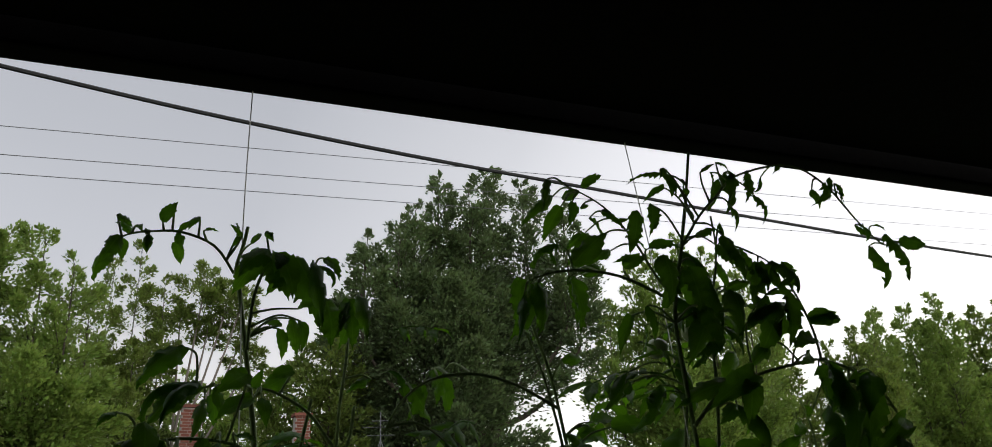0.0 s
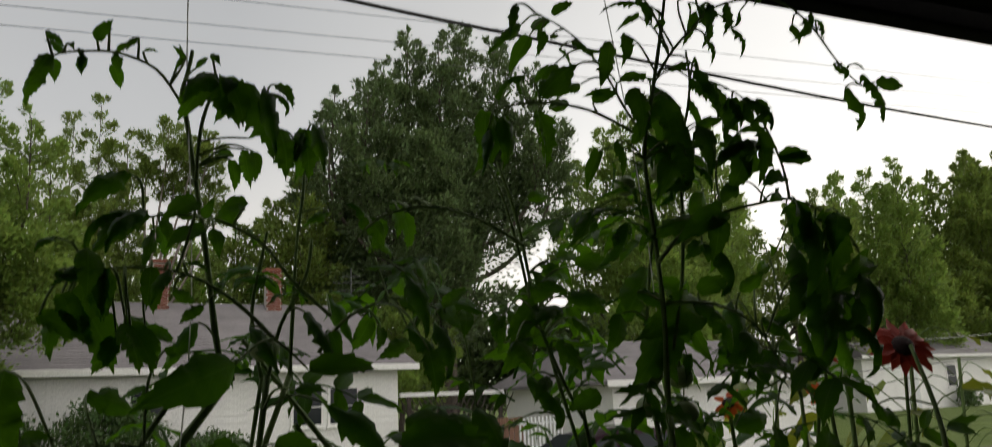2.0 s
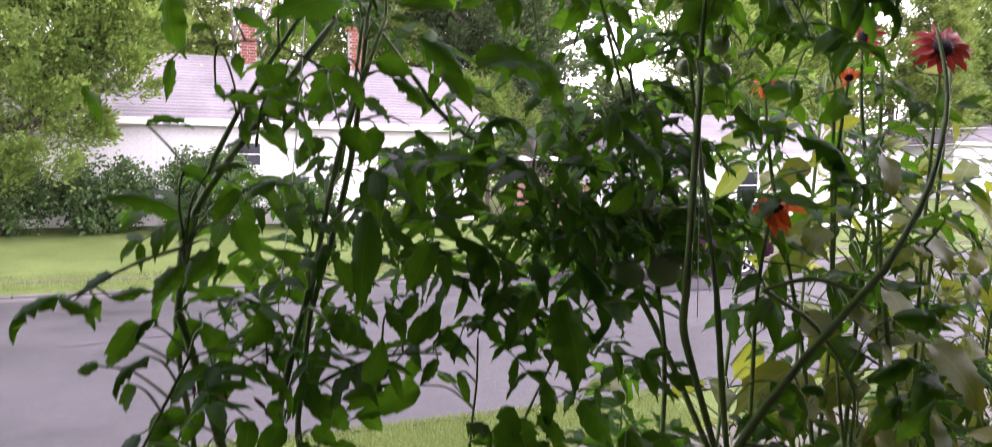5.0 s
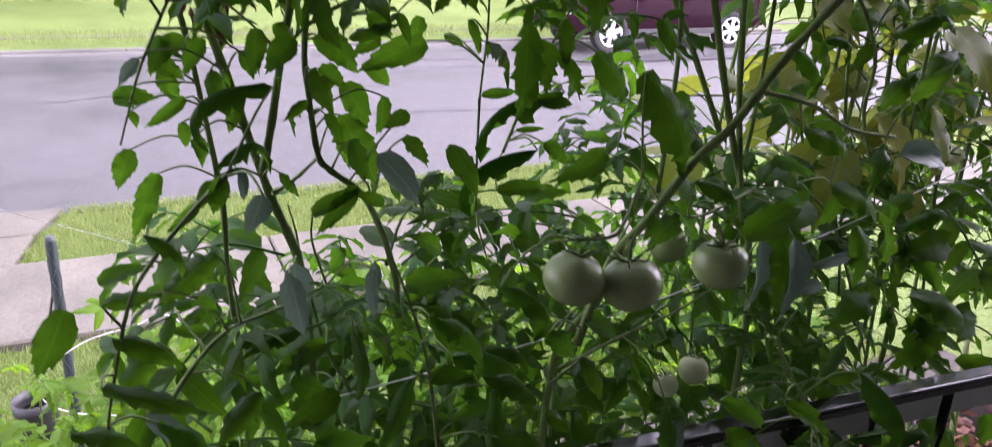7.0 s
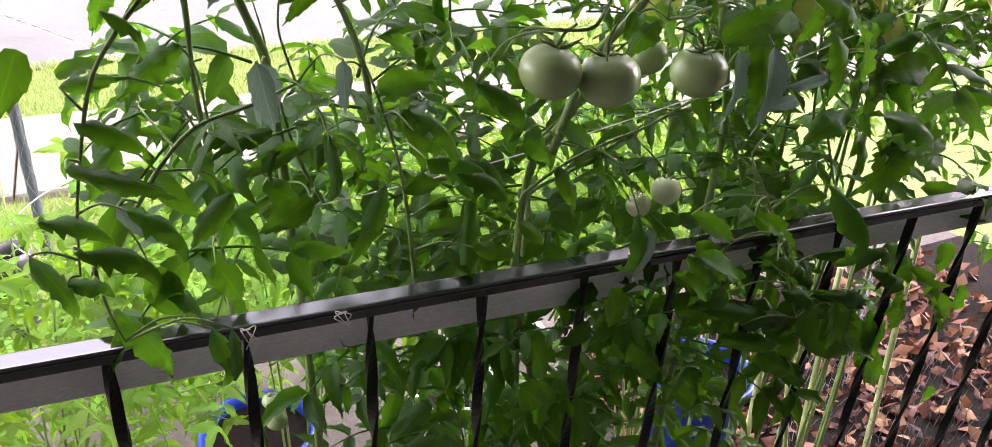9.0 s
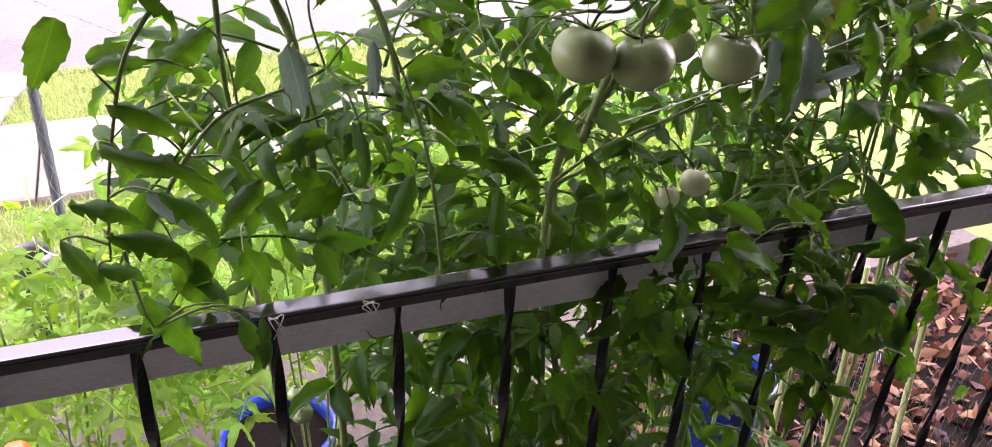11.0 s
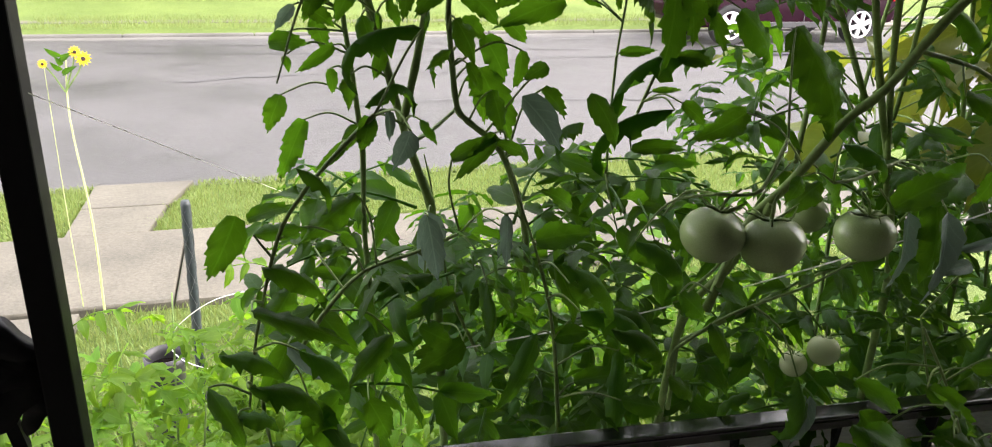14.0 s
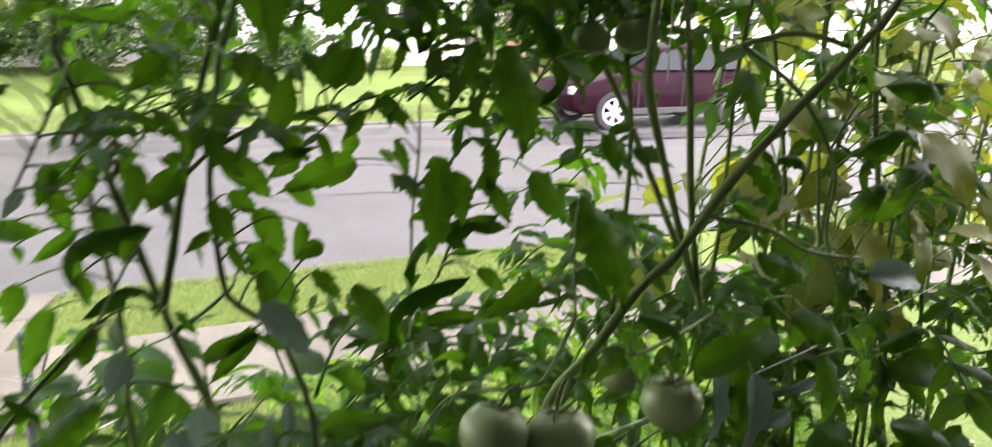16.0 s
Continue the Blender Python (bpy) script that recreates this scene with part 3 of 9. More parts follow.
def scroll(cx, cz, r0, r1, a0, a1, width=0.012, thick=0.008):
    """A flat iron scroll in the plane of the post."""
    vs, fs = [], []
    n = 26
    for i in range(n + 1):
        t = i / n
        a, r = a0 + (a1 - a0) * t, r0 + (r1 - r0) * t
        w = width * (1 - 0.45 * t)
        for rr, yy in ((r - w / 2, -thick / 2), (r + w / 2, -thick / 2), (r + w / 2, thick / 2), (r - w / 2, thick / 2)):
            vs.append((cx + rr * math.cos(a), yy, cz + rr * math.sin(a)))
    for i in range(n):
        for k in range(4):
            fs.append((i * 4 + k, i * 4 + (k + 1) % 4, i * 4 + 4 + (k + 1) % 4, i * 4 + 4 + k))
    fs += [(3, 2, 1, 0), tuple(n * 4 + k for k in range(4))]
    return vs, fs


def casting(x, z):
    """A solid cast iron spray of four thick lobes growing out of the upright."""
    vs, fs = [], []
    for a, size, wide in ((176, 0.075, 0.030), (140, 0.10, 0.030), (215, 0.115, 0.036), (248, 0.06, 0.022)):
        d = Vector((math.cos(radians(a)), 0, math.sin(radians(a))))
        n = Vector((-d.z, 0, d.x))
        o, k = len(vs), 12
        for y in (-0.008, 0.008):
            for i in range(k + 1):
                t = i / k
                w = wide * 0.5 * math.sin(math.pi * min(1, 0.12 + 0.88 * t)) ** 0.7 * (1 + 0.16 * math.sin(t * 16))
                c = Vector((x, y, z)) + d * size * t
                vs += [c - n * w, c + n * w]
        for i in range(k):
            p, q = o + 2 * i, o + 2 * (k + 1) + 2 * i
            fs += [(p, p + 1, p + 3, p + 2), (q + 2, q + 3, q + 1, q), (p + 2, q + 2, q, p), (p + 1, q + 1, q + 3, p + 3)]
    return vs, fs


iron_post = tagged(new("iron_post"), "black ornamental wrought iron porch post with scrolls", "post")
iron_post.matrix_world = pose(-0.186, rail_y(-0.186), 0, 0, 0, RAIL_TURN)
part("upright", box("upright", (0.024, 0.024, 2.11), (0, 0, 1.555), IRON, 0.002), iron_post)
part("upright", box("upright", (0.024, 0.024, 2.11), (-0.26, 0, 1.555), IRON, 0.002), iron_post)
for k in range(5):
    z = 0.735 + 0.42 * k
    vs, fs = [], []
    join_into(vs, fs, scroll(-0.13, z + 0.12, 0.108, 0.035, -1.2, 3.9))
    join_into(vs, fs, scroll(-0.13, z + 0.30, 0.108, 0.035, 1.2, -3.9))
    part("scroll", mesh_of("scroll", vs, fs, IRON), iron_post)
    part("leaf_casting", mesh_of("leaf_casting", *casting(-0.008, z - 0.03), IRON, True), iron_post)


def string(name, pts, r, label):
    vs, fs = tube(smooth_path(pts), r, r, 5)
    return tagged(new(name, mesh_of(name, vs, fs, STRING)), label, "string", "strings tying the plants")


string("plant_string", [(0.155, 1.075, 2.602), (0.156, 1.07, 2.45), (0.165, 1.06, 2.2), (0.13, 1.02, 1.9)], 0.0006, "thin string hanging from the porch eave to a tomato plant")
string("plant_string", [(0.555, 1.03, 2.602), (0.55, 0.98, 2.3), (0.52, 0.93, 1.9)], 0.0006, "thin string hanging from the porch eave to a tomato plant")
for x, tw in ((0.075, 0), (0.163, 1)):
    p0 = Vector((x, rail_y(x) - 0.011, RAIL_TOP + 0.012))
    r = random.Random(tw)
    vs, fs = [], []
    loop = [p0 + Vector((0.004 * math.sin(a), -0.004 + 0.028 * (0.5 - 0.5 * math.cos(a)) - 0.002, 0.011 * math.cos(a) - 0.006)) for a in [k * math.pi / 5 for k in range(11)]]
    join_into(vs, fs, tube(loop, 0.0008, 0.0008, 5))
    for e in range(4):
        join_into(vs, fs, tube(smooth_path([p0, p0 + Vector((r.uniform(-0.012, 0.012), -0.006, r.uniform(0.0, 0.008))), p0 + Vector((r.uniform(-0.014, 0.014), -0.005, r.uniform(-0.022, -0.006)))]), 0.0006, 0.0004, 4))
    tagged(new("string_tie", mesh_of("string_tie", vs, fs, STRING)), "white string knotted round the railing", "string", "string ties on the railing")
string("long_string", [(-0.181, 0.935, 1.773), (-0.025, 1.07, 1.652), (0.129, 1.2, 1.532), (0.42, 1.44, 1.30)], 0.0004, "white string tied from the iron post down into the plants")
string("long_string", [(0.15, 0.99, 1.49), (0.4, 0.98, 1.52), (0.75, 0.96, 1.60), (1.15, 0.98, 1.70)], 0.0008, "white string stretched through the tomato plants")


# ---- houses ----
def gable_house(name, x0, x1, y0, depth, base, eave, ridge, label, hip=1.6, windows=(), doors=()):
    """A long low house with its eave towards the street."""
    h = tagged(new(name), label, "house")
    y1 = y0 + depth
    part("wall", box("wall", (x1 - x0, depth, eave - base + 0.3), ((x0 + x1) / 2, (y0 + y1) / 2, (eave + base - 0.3) / 2), SIDING), h)
    board = mesh_of("siding_board", *lap(x1 - x0), SIDING)
    for k in range(int((eave - base) / 0.2)):
        part("siding_board", board, h, m=pose((x0 + x1) / 2, y0 - 0.004, base + 0.2 * k))
    o = 0.45
    ym = (y0 + y1) / 2
    a, b, c, d = (x0 - o, y0 - o, eave), (x1 + o, y0 - o, eave), (x1 + o, y1 + o, eave), (x0 - o, y1 + o, eave)
    e, f = (x0 - o + hip, ym, ridge), (x1 + o - hip, ym, ridge)
    th = Vector((0, 0, 0.09))
    top = [Vector(p) + th for p in (a, b, c, d, e, f)]
    vs = [Vector(p) for p in (a, b, c, d)] + top
    part("roof", mesh_of("roof", vs, [(4, 5, 9, 8), (5, 6, 9), (6, 7, 8, 9), (7, 4, 8), (3, 2, 1, 0), (0, 1, 5, 4), (1, 2, 6, 5), (2, 3, 7, 6), (3, 0, 4, 7)], SHINGLE), h)
    part("fascia", box("fascia", (x1 - x0 + 2 * o + 0.06, 0.05, 0.17), ((x0 + x1) / 2, y0 - o - 0.03, eave + 0.03), SIDING, 0.01), h, "white eave board")
    rows = 22
    slope = (Vector(e) - Vector(a))
    for k in range(rows):
        t0, t1 = k / rows, (k + 1.04) / rows
        l0, l1 = Vector(a).lerp(Vector(e), t0), Vector(a).lerp(Vector(e), min(1, t1))
        r0, r1 = Vector(b).lerp(Vector(f), t0), Vector(b).lerp(Vector(f), min(1, t1))
        u, w = Vector((0, -0.006, 0.103)), Vector((0, -0.004, 0.094))
        part("shingle_course", mesh_of("shingle_course", [l0 + u, r0 + u, r1 + w, l1 + w, l0 + w, r0 + w], [(0, 1, 2, 3), (4, 5, 1, 0)], SHINGLE), h)
    for wx, wz, ww, wh in windows:
        win = part("window", box("window", (ww + 0.16, 0.05, wh + 0.16), (wx, y0 - 0.03, wz), SIDING, 0.01), h)
        part("pane", box("pane", (ww, 0.02, wh / 2 - 0.03), (wx, y0 - 0.055, wz + wh / 4), GLASS_DARK), win)
        part("pane", box("pane", (ww, 0.02, wh / 2 - 0.03), (wx, y0 - 0.05, wz - wh / 4), GLASS_DARK), win)
        part("sill", box("sill", (ww + 0.22, 0.09, 0.05), (wx, y0 - 0.06, wz - wh / 2 - 0.08), SIDING, 0.01), win)
    for dx, dw, dh in doors:
        dd = part("door", box("door", (dw, 0.06, dh), (dx, y0 - 0.03, base + dh / 2), BOARD, 0.01), h)
        part("door_frame", box("door_frame", (dw + 0.16, 0.04, dh + 0.08), (dx, y0 - 0.012, base + dh / 2 + 0.04), SIDING, 0.01), dd)
    return h


def lap(w):
    vs = [(-w / 2, 0.0, 0.2), (w / 2, 0.0, 0.2), (w / 2, -0.022, 0.0), (-w / 2, -0.022, 0.0), (w / 2, 0.0, 0.0), (-w / 2, 0.0, 0.0)]
    return vs, [(0, 1, 2, 3), (3, 2, 4, 5)]


house = gable_house("white_house", -7.5, 8.75, 22.4, 6.2, 0.6, 3.1, 5.15, "long low white house with grey shingle roof", 0.9,
                    windows=((6.15, 2.12, 0.75, 0.95), (7.15, 2.12, 0.75, 0.95), (2.2, 2.35, 0.8, 0.6)))


def chimney(x, y, z0, z1, w):
    c = tagged(new("chimney"), "red brick chimney with pale mortar on the house roof", "chimney", "chimneys of the white house")
    part("mortar_core", box("mortar_core", (w - 0.02, w - 0.02, z1 - z0), (x, y, (z0 + z1) / 2), MORTAR), c)
    bh = 0.085
    brick = box("brick", (w * 0.47, 0.02, bh - 0.018), (0, 0, 0), BRICK)
    for k in range(int((z1 - z0) / bh)):
        for s in (-1, 1):
            part("brick", brick, c, m=pose(x + s * w * 0.25 + (0.03 if k % 2 else -0.03), y - w / 2, z0 + bh * (k + 0.5)))
    part("cap", box("cap", (w + 0.1, w + 0.1, 0.09), (x, y, z1 + 0.04), BRICK, 0.01), c)
    return c


chimney(2.63, 25.3, 4.6, 6.35, 0.46)
chimney(5.85, 25.3, 4.6, 6.22, 0.44)
antenna = tagged(new("roof_antenna"), "thin metal television antenna on the house roof", "antenna")
vs, fs = tube([Vector((8.35, 25.3, 4.6)), Vector((8.35, 25.3, 6.45))], 0.02, 0.02, 6)
part("mast", mesh_of("mast", vs, fs, NETTING), antenna)
for dz, w in ((5.95, 0.6), (6.15, 0.3), (5.7, 0.45)):
    vs, fs = tube([Vector((8.35 - w, 25.28, dz)), Vector((8.35 + w, 25.28, dz + 0.04))], 0.014, 0.014, 6)
    part("element", mesh_of("element", vs, fs, NETTING), antenna)
for s in (-1, 1):
    vs, fs = tube([Vector((8.35 + s * 0.22, 25.2, 4.9)), Vector((8.35, 25.3, 5.6))], 0.014, 0.014, 6)
    part("brace", mesh_of("brace", vs, fs, NETTING), antenna)

gable_house("white_garage", 13.6, 21.5, 18.8, 6.0, 0.3, 2.38, 3.7, "low white building with grey roof behind the parked car", 1.2, windows=((15.6, 1.6, 0.7, 0.8),))
gable_house("far_white_house", 38.5, 54.0, 30.0, 7.0, 0.5, 3.45, 5.1, "white house with grey roof far along the street", 3.0, windows=((46.2, 2.35, 0.8, 1.2),), doors=((42.6, 0.9, 2.1),))

fence = tagged(new("wooden_fence"), "reddish brown wooden board fence beside the house", "fence")
plank = from_bm("board", box_bm((0.135, 0.022, 1.25), (0, 0, 0.62), 0.004), FENCE_WOOD)
for i in range(17):
    part("board", plank, fence, m=pose(9.3 + i * 0.15, 20.6, 0.36 + 0.02 * math.sin(i * 2.1), 0, 0, 0))
for z in (0.65, 1.3):
    part("rail", box("rail", (2.6, 0.04, 0.08), (10.5, 20.64, z), FENCE_WOOD, 0.005), fence)
lattice = tagged(new("lattice_screen"), "dark wooden lattice screen by the house", "lattice")
for s in (-1, 1):
    for i in range(14):
        vs, fs = tube([Vector((9.4 + i * 0.18, 22.6 + 0.01 * s, 0.6)), Vector((9.4 + i * 0.18 + s * 0.9, 22.6 + 0.01 * s, 2.3))], 0.018, 0.018, 4)
        part("slat", mesh_of("slat", vs, fs, DARK_WOOD), lattice)
part("beam", box("beam", (3.4, 0.1, 0.12), (10.6, 22.6, 2.34), SIDING, 0.01), lattice, "white beam over the lattice")
for x in (9.2, 12.2):
    part("post", box("post", (0.1, 0.1, 1.9), (x, 22.66, 1.4), DARK_WOOD, 0.01), lattice)
tall = tagged(new("garden_gate"), "pale grey slatted gate behind the parked car", "gate")
for i in range(12):
    part("slat", from_bm("slat", box_bm((0.05, 0.03, 1.1), (10.3 + i * 0.11, 18.2, 1.1), 0.004, turn=None), BOARD), tall)
part("rail", box("rail", (1.4, 0.04, 0.06), (10.9, 18.23, 1.5), BOARD, 0.004), tall)


# ---- trees ----
def spray_leaves(at, way, size, rng, fold=0.12):
    """Small folded leaves at the given places, pointing the given ways: verts and faces by numpy."""
    n = len(at)
    up = rng.normal(size=(n, 3)) * 0.7 + np.array([0, 0, 1.0])
    side = np.cross(way, up)
    side /= np.linalg.norm(side, axis=1)[:, None] + 1e-9
    nor = np.cross(side, way)
    s = (size * (0.6 + 0.8 * rng.random(n)))[:, None]
    mid = at + way * s * 0.45
    v = np.stack([at, mid + side * s * 0.28 - nor * s * fold, at + way * s, mid - side * s * 0.28 - nor * s * fold], axis=1).reshape(-1, 3)
    i = np.arange(n)[:, None] * 4
    return v, np.concatenate([i + np.array([0, 1, 2]), i + np.array([0, 2, 3])], axis=1).reshape(-1, 3)


def tree(x, y, spires, leaf, leaf_size, dense, trunk_r, label, seed, bark=BARK, lean=0.0, z=0.4, loose=1.0):
    """Tapered trunk, a limb up each spire of the crown, twigs out from the limbs, leaves along the twigs. spires: (place across, top height, radius, lowest height)."""
    r = np.random.default_rng(seed)
    rr = random.Random(seed)
    t = tagged(new("tree"), label, "tree", "trees across the street")
    t.location = (x, y, z)
    tall = max(q[1] for q in spires) - z
    crotch = Vector((lean, 0, tall * 0.42))
    trunk = smooth_path([(0, 0, -0.1), (lean * 0.25 + rr.uniform(-0.1, 0.1), 0.05, tall * 0.16), (lean * 0.6 + rr.uniform(-0.1, 0.1), -0.05, tall * 0.3), crotch], 4)
    vs, fs = tube(trunk, trunk_r, trunk_r * 0.5, 9, 0.06, rr)
    part("trunk", mesh_of("trunk", vs, fs, bark, True), t)
    spots, ways = [], []
    for k, (sx, top, rad, low) in enumerate(spires):
        dy = rr.uniform(-0.9, 0.9) * min(1.5, rad)
        foot, tip = Vector((sx - x, dy, low - z)), Vector((sx - x + rr.uniform(-0.1, 0.1), dy, top - z))
        start = trunk[rr.randrange(len(trunk) // 2, len(trunk))]
        vs, fs = tube(smooth_path([start, start.lerp(foot, 0.55) + Vector((0, 0, -0.15)), foot.lerp(tip, 0.25), tip - Vector((0, 0, rad * 0.4))], 4), trunk_r * 0.32, trunk_r * 0.04, 6, 0.05, rr)
        high, rad = top - low, rad * 1.2
        n = int(3.4 * (rad * high) ** 0.8) + 6
        for j in range(n):
            u = min(1.0, (j + rr.random()) / n * 1.04)
            a = j * 2.4 + rr.uniform(-0.6, 0.6)
            reach = rad * min(1.0, (1.02 - u) * 2.4) ** 0.7 * min(1.0, 0.5 + 2.2 * u) * rr.uniform(0.55, 1.35) + 0.22
            way = Vector((math.cos(a), math.sin(a) * 0.9, 0.25 + 0.95 * u + rr.uniform(-0.3, 0.35))).normalized()
            root = foot.lerp(tip, max(0.0, u * 0.97)) - Vector((0, 0, 0.5 * reach * way.z))
            bend = Vector((0, 0, rr.uniform(-0.12, 0.2) * reach))
            join_into(vs, fs, tube([root, root + way * reach * 0.5, root + way * reach * 0.92 + bend], trunk_r * 0.06, trunk_r * 0.012, 4))
            m = int(dense * 0.72 * reach * (reach + 0.35)) + 12
            f = 0.25 + 0.8 * r.random(m) ** 0.7
            puff = reach * loose * (0.07 + 0.17 * np.sin(np.pi * np.clip(f, 0.1, 1.0)))
            off = r.normal(size=(m, 3)) * puff[:, None] * np.array([0.75, 0.75, 0.6])
            spots.append(np.array(root) + np.array(way) * (f * reach)[:, None] + np.array(bend) * (f ** 2)[:, None] + off)
            w = np.array(way) * 0.9 + off / (puff[:, None] + 1e-6) * 0.55 + r.normal(size=(m, 3)) * 0.35
            ways.append(w / (np.linalg.norm(w, axis=1)[:, None] + 1e-9))
        part("limb", mesh_of("limb", vs, fs, bark, True), t)
    v, f = spray_leaves(np.concatenate(spots), np.concatenate(ways), leaf_size, r)
    part("crown", numpy_mesh("crown", v, f, leaf), t)
    return t


BIG = [(8.3, 12.8, 0.9, 8), (8.9, 14.0, 0.8, 9), (9.7, 13.7, 0.9, 8), (10.5, 15.1, 1.1, 9), (11.8, 16.9, 1.0, 10), (12.9, 16.2, 1.0, 10), (14.1, 17.7, 1.1, 10), (15.6, 17.1, 1.1, 9.5),
       (16.8, 15.7, 1.0, 9), (17.4, 13.4, 0.9, 8.4), (8.9, 10.8, 1.4, 4.5), (10.9, 12.0, 1.9, 5.5), (13.3, 12.6, 2.1, 6.5), (15.4, 12.6, 1.5, 8.6), (12.4, 8.8, 1.7, 4.5), (10.2, 8.2, 1.6, 4.0)]
tree(13.0, 28.0, BIG, TREE_DARK, 0.16, 210, 0.42, "large dark green broadleaf tree behind the house", 11)
tree(6.9, 28.3, [(5.5, 8.2, 0.9, 3.8), (6.4, 9.2, 1.0, 3.8), (7.3, 10.4, 1.1, 4), (8.1, 9.4, 1.0, 4)], TREE_GREEN, 0.17, 150, 0.2, "green broadleaf tree behind the house", 13)
tree(-3.6, 20.2, [(-1.31, 9.46, 0.65, 4.77), (-0.76, 8.72, 0.58, 4.77), (-0.35, 7.9, 0.51, 4.43), (-0.49, 6.27, 0.82, 3.55), (-1.2, 6.54, 1.02, 3.55), (-2.16, 9.74, 0.95, 4.77), (-3.18, 10.14, 1.09, 4.77), (-4.26, 9.53, 1.09, 4.77),
     (-1.7, 5.0, 0.75, 2.6), (-2.3, 6.2, 0.9, 1.7), (-3.2, 6.5, 1.1, 1.5), (-4.3, 7.0, 1.2, 1.6), (-0.8, 5.8, 0.6, 4.0)], TREE_LIME, 0.105, 460, 0.22, "full light green tree hanging over the end of the white house", 14)
tree(1.0, 28.6, [(1.0, 12.8, 0.75, 5), (0.2, 11.9, 0.6, 5.5), (1.9, 11.4, 0.6, 6), (1.1, 8.8, 0.9, 4.2), (0.4, 9.2, 0.8, 5), (1.7, 9.3, 0.7, 5)], TREE_GREEN, 0.115, 400, 0.18, "narrow open green tree behind the house", 16)
tree(1.4, 29.6, [(2.5, 10.8, 0.5, 9.5), (3.1, 12.2, 0.6, 10.2), (3.9, 11.6, 0.6, 10.0), (4.4, 11.8, 0.5, 10.2), (4.6, 10.2, 0.5, 9.4), (3.4, 10.2, 0.5, 9.3), (4.9, 9.2, 0.4, 8.6)],
     TREE_GREEN, 0.12, 380, 0.2, "sparse tree with pale bare leaning branches behind the house", 17, PALE_BARK, 1.5)
tree(3.6, 33.5, [(2.4, 7.7, 0.9, 3.6), (3.0, 9.1, 0.9, 3.6), (4.3, 8.7, 1.0, 3.6), (5.4, 8.9, 1.1, 3.6), (1.4, 7.6, 1.0, 3.6)], TREE_LIME, 0.18, 150, 0.2, "light green tree far behind the house", 25)
tree(23.4, 28.0, [(20.0, 12.3, 1.1, 5), (21.3, 13.9, 1.1, 6), (22.3, 14.8, 1.1, 6), (23.3, 15.6, 1.1, 6), (24.6, 15.0, 1.1, 6), (26.2, 14.2, 1.2, 6), (27.6, 12.8, 1.2, 5), (21.8, 9.4, 1.8, 3.6), (25.2, 9.8, 1.8, 3.6)],
     TREE_LIME, 0.17, 170, 0.3, "light green tree beyond the houses", 18)
tree(35.0, 31.0, [(35.4, 12.0, 1.1, 4), (36.9, 12.9, 1.2, 4), (38.1, 12.1, 1.2, 4), (33.0, 10.6, 1.6, 3.6), (30.5, 10.4, 1.7, 3.6)], TREE_GREEN, 0.19, 150, 0.26, "green tree beyond the houses", 20)
tree(44.6, 33.0, [(41.4, 14.6, 1.1, 5), (42.6, 15.1, 1.2, 5), (44.7, 15.5, 1.3, 5), (46.6, 16.3, 1.4, 5), (48.4, 15.0, 1.4, 5), (43.0, 9.6, 2.0, 3), (47.0, 10.4, 2.0, 3), (40.3, 11.0, 1.3, 3.4)],
     TREE_LIME, 0.21, 130, 0.3, "tall light green tree along the street", 21)
tree(60.0, 36.0, [(53.6, 15.3, 1.6, 5), (56.5, 17.3, 1.8, 5), (59.8, 19.0, 1.9, 6), (63.0, 19.5, 2.0, 6), (66.0, 21.0, 2.2, 6), (55.0, 10.5, 2.4, 3), (60.0, 11.5, 2.6, 3), (65.5, 12.0, 2.8, 3)],
     TREE_GREEN, 0.26, 85, 0.35, "tall green tree along the street", 22)
tree(10.5, 26.6, [(9.6, 5.2, 0.9, 2.2), (10.5, 5.8, 1.0, 2.2), (11.4, 5.3, 0.9, 2.2)], TREE_LIME, 0.13, 260, 0.12, "small yellowish green tree beside the house", 24)
tree(26.0, 38.0, [(x, 5.2 + (x * 7 % 3) * 0.5, 2.2, 1.6) for x in (17, 20, 23, 26, 29, 32, 35)], TREE_DARK, 0.34, 50, 0.3, "dark green tree filling the distance behind the houses", 26)
tree(-11.0, 27.0, [(-9.0, 11.0, 1.8, 4), (-11.0, 12.0, 2.0, 4), (-13.0, 11.0, 2.0, 4)], TREE_GREEN, 0.26, 80, 0.3, "full green tree beyond the end of the house", 28)


def bush(x, y, w, d, h, label, seed, leaf=BUSH_GREEN, size=0.10, count=70, per=60):
    r = np.random.default_rng(seed)
    b = tagged(new("bush"), label, "bush", "bushes by the houses")
    b.location = (x, y, 0.42)
    n = r.normal(size=(count, 3))
    n /= np.linalg.norm(n, axis=1)[:, None]
    n *= (0.5 + 0.5 * r.random(count))[:, None]
    pts = n * np.array([w / 2, d / 2, h / 2]) + np.array([0, 0, h / 2])
    v, f = leaf_cloud(pts, per, size, 0.26, r)
    part("crown", numpy_mesh("crown", v, f, leaf), b)
    for q in pts[:10]:
        vs, fs = tube([Vector((q[0] * 0.15, q[1] * 0.15, -0.1)), Vector((q[0] * 0.5, q[1] * 0.5, q[2] * 0.5)), Vector(q)], 0.025, 0.006, 5)
        part("branch", mesh_of("branch", vs, fs, BARK), b)
    return b


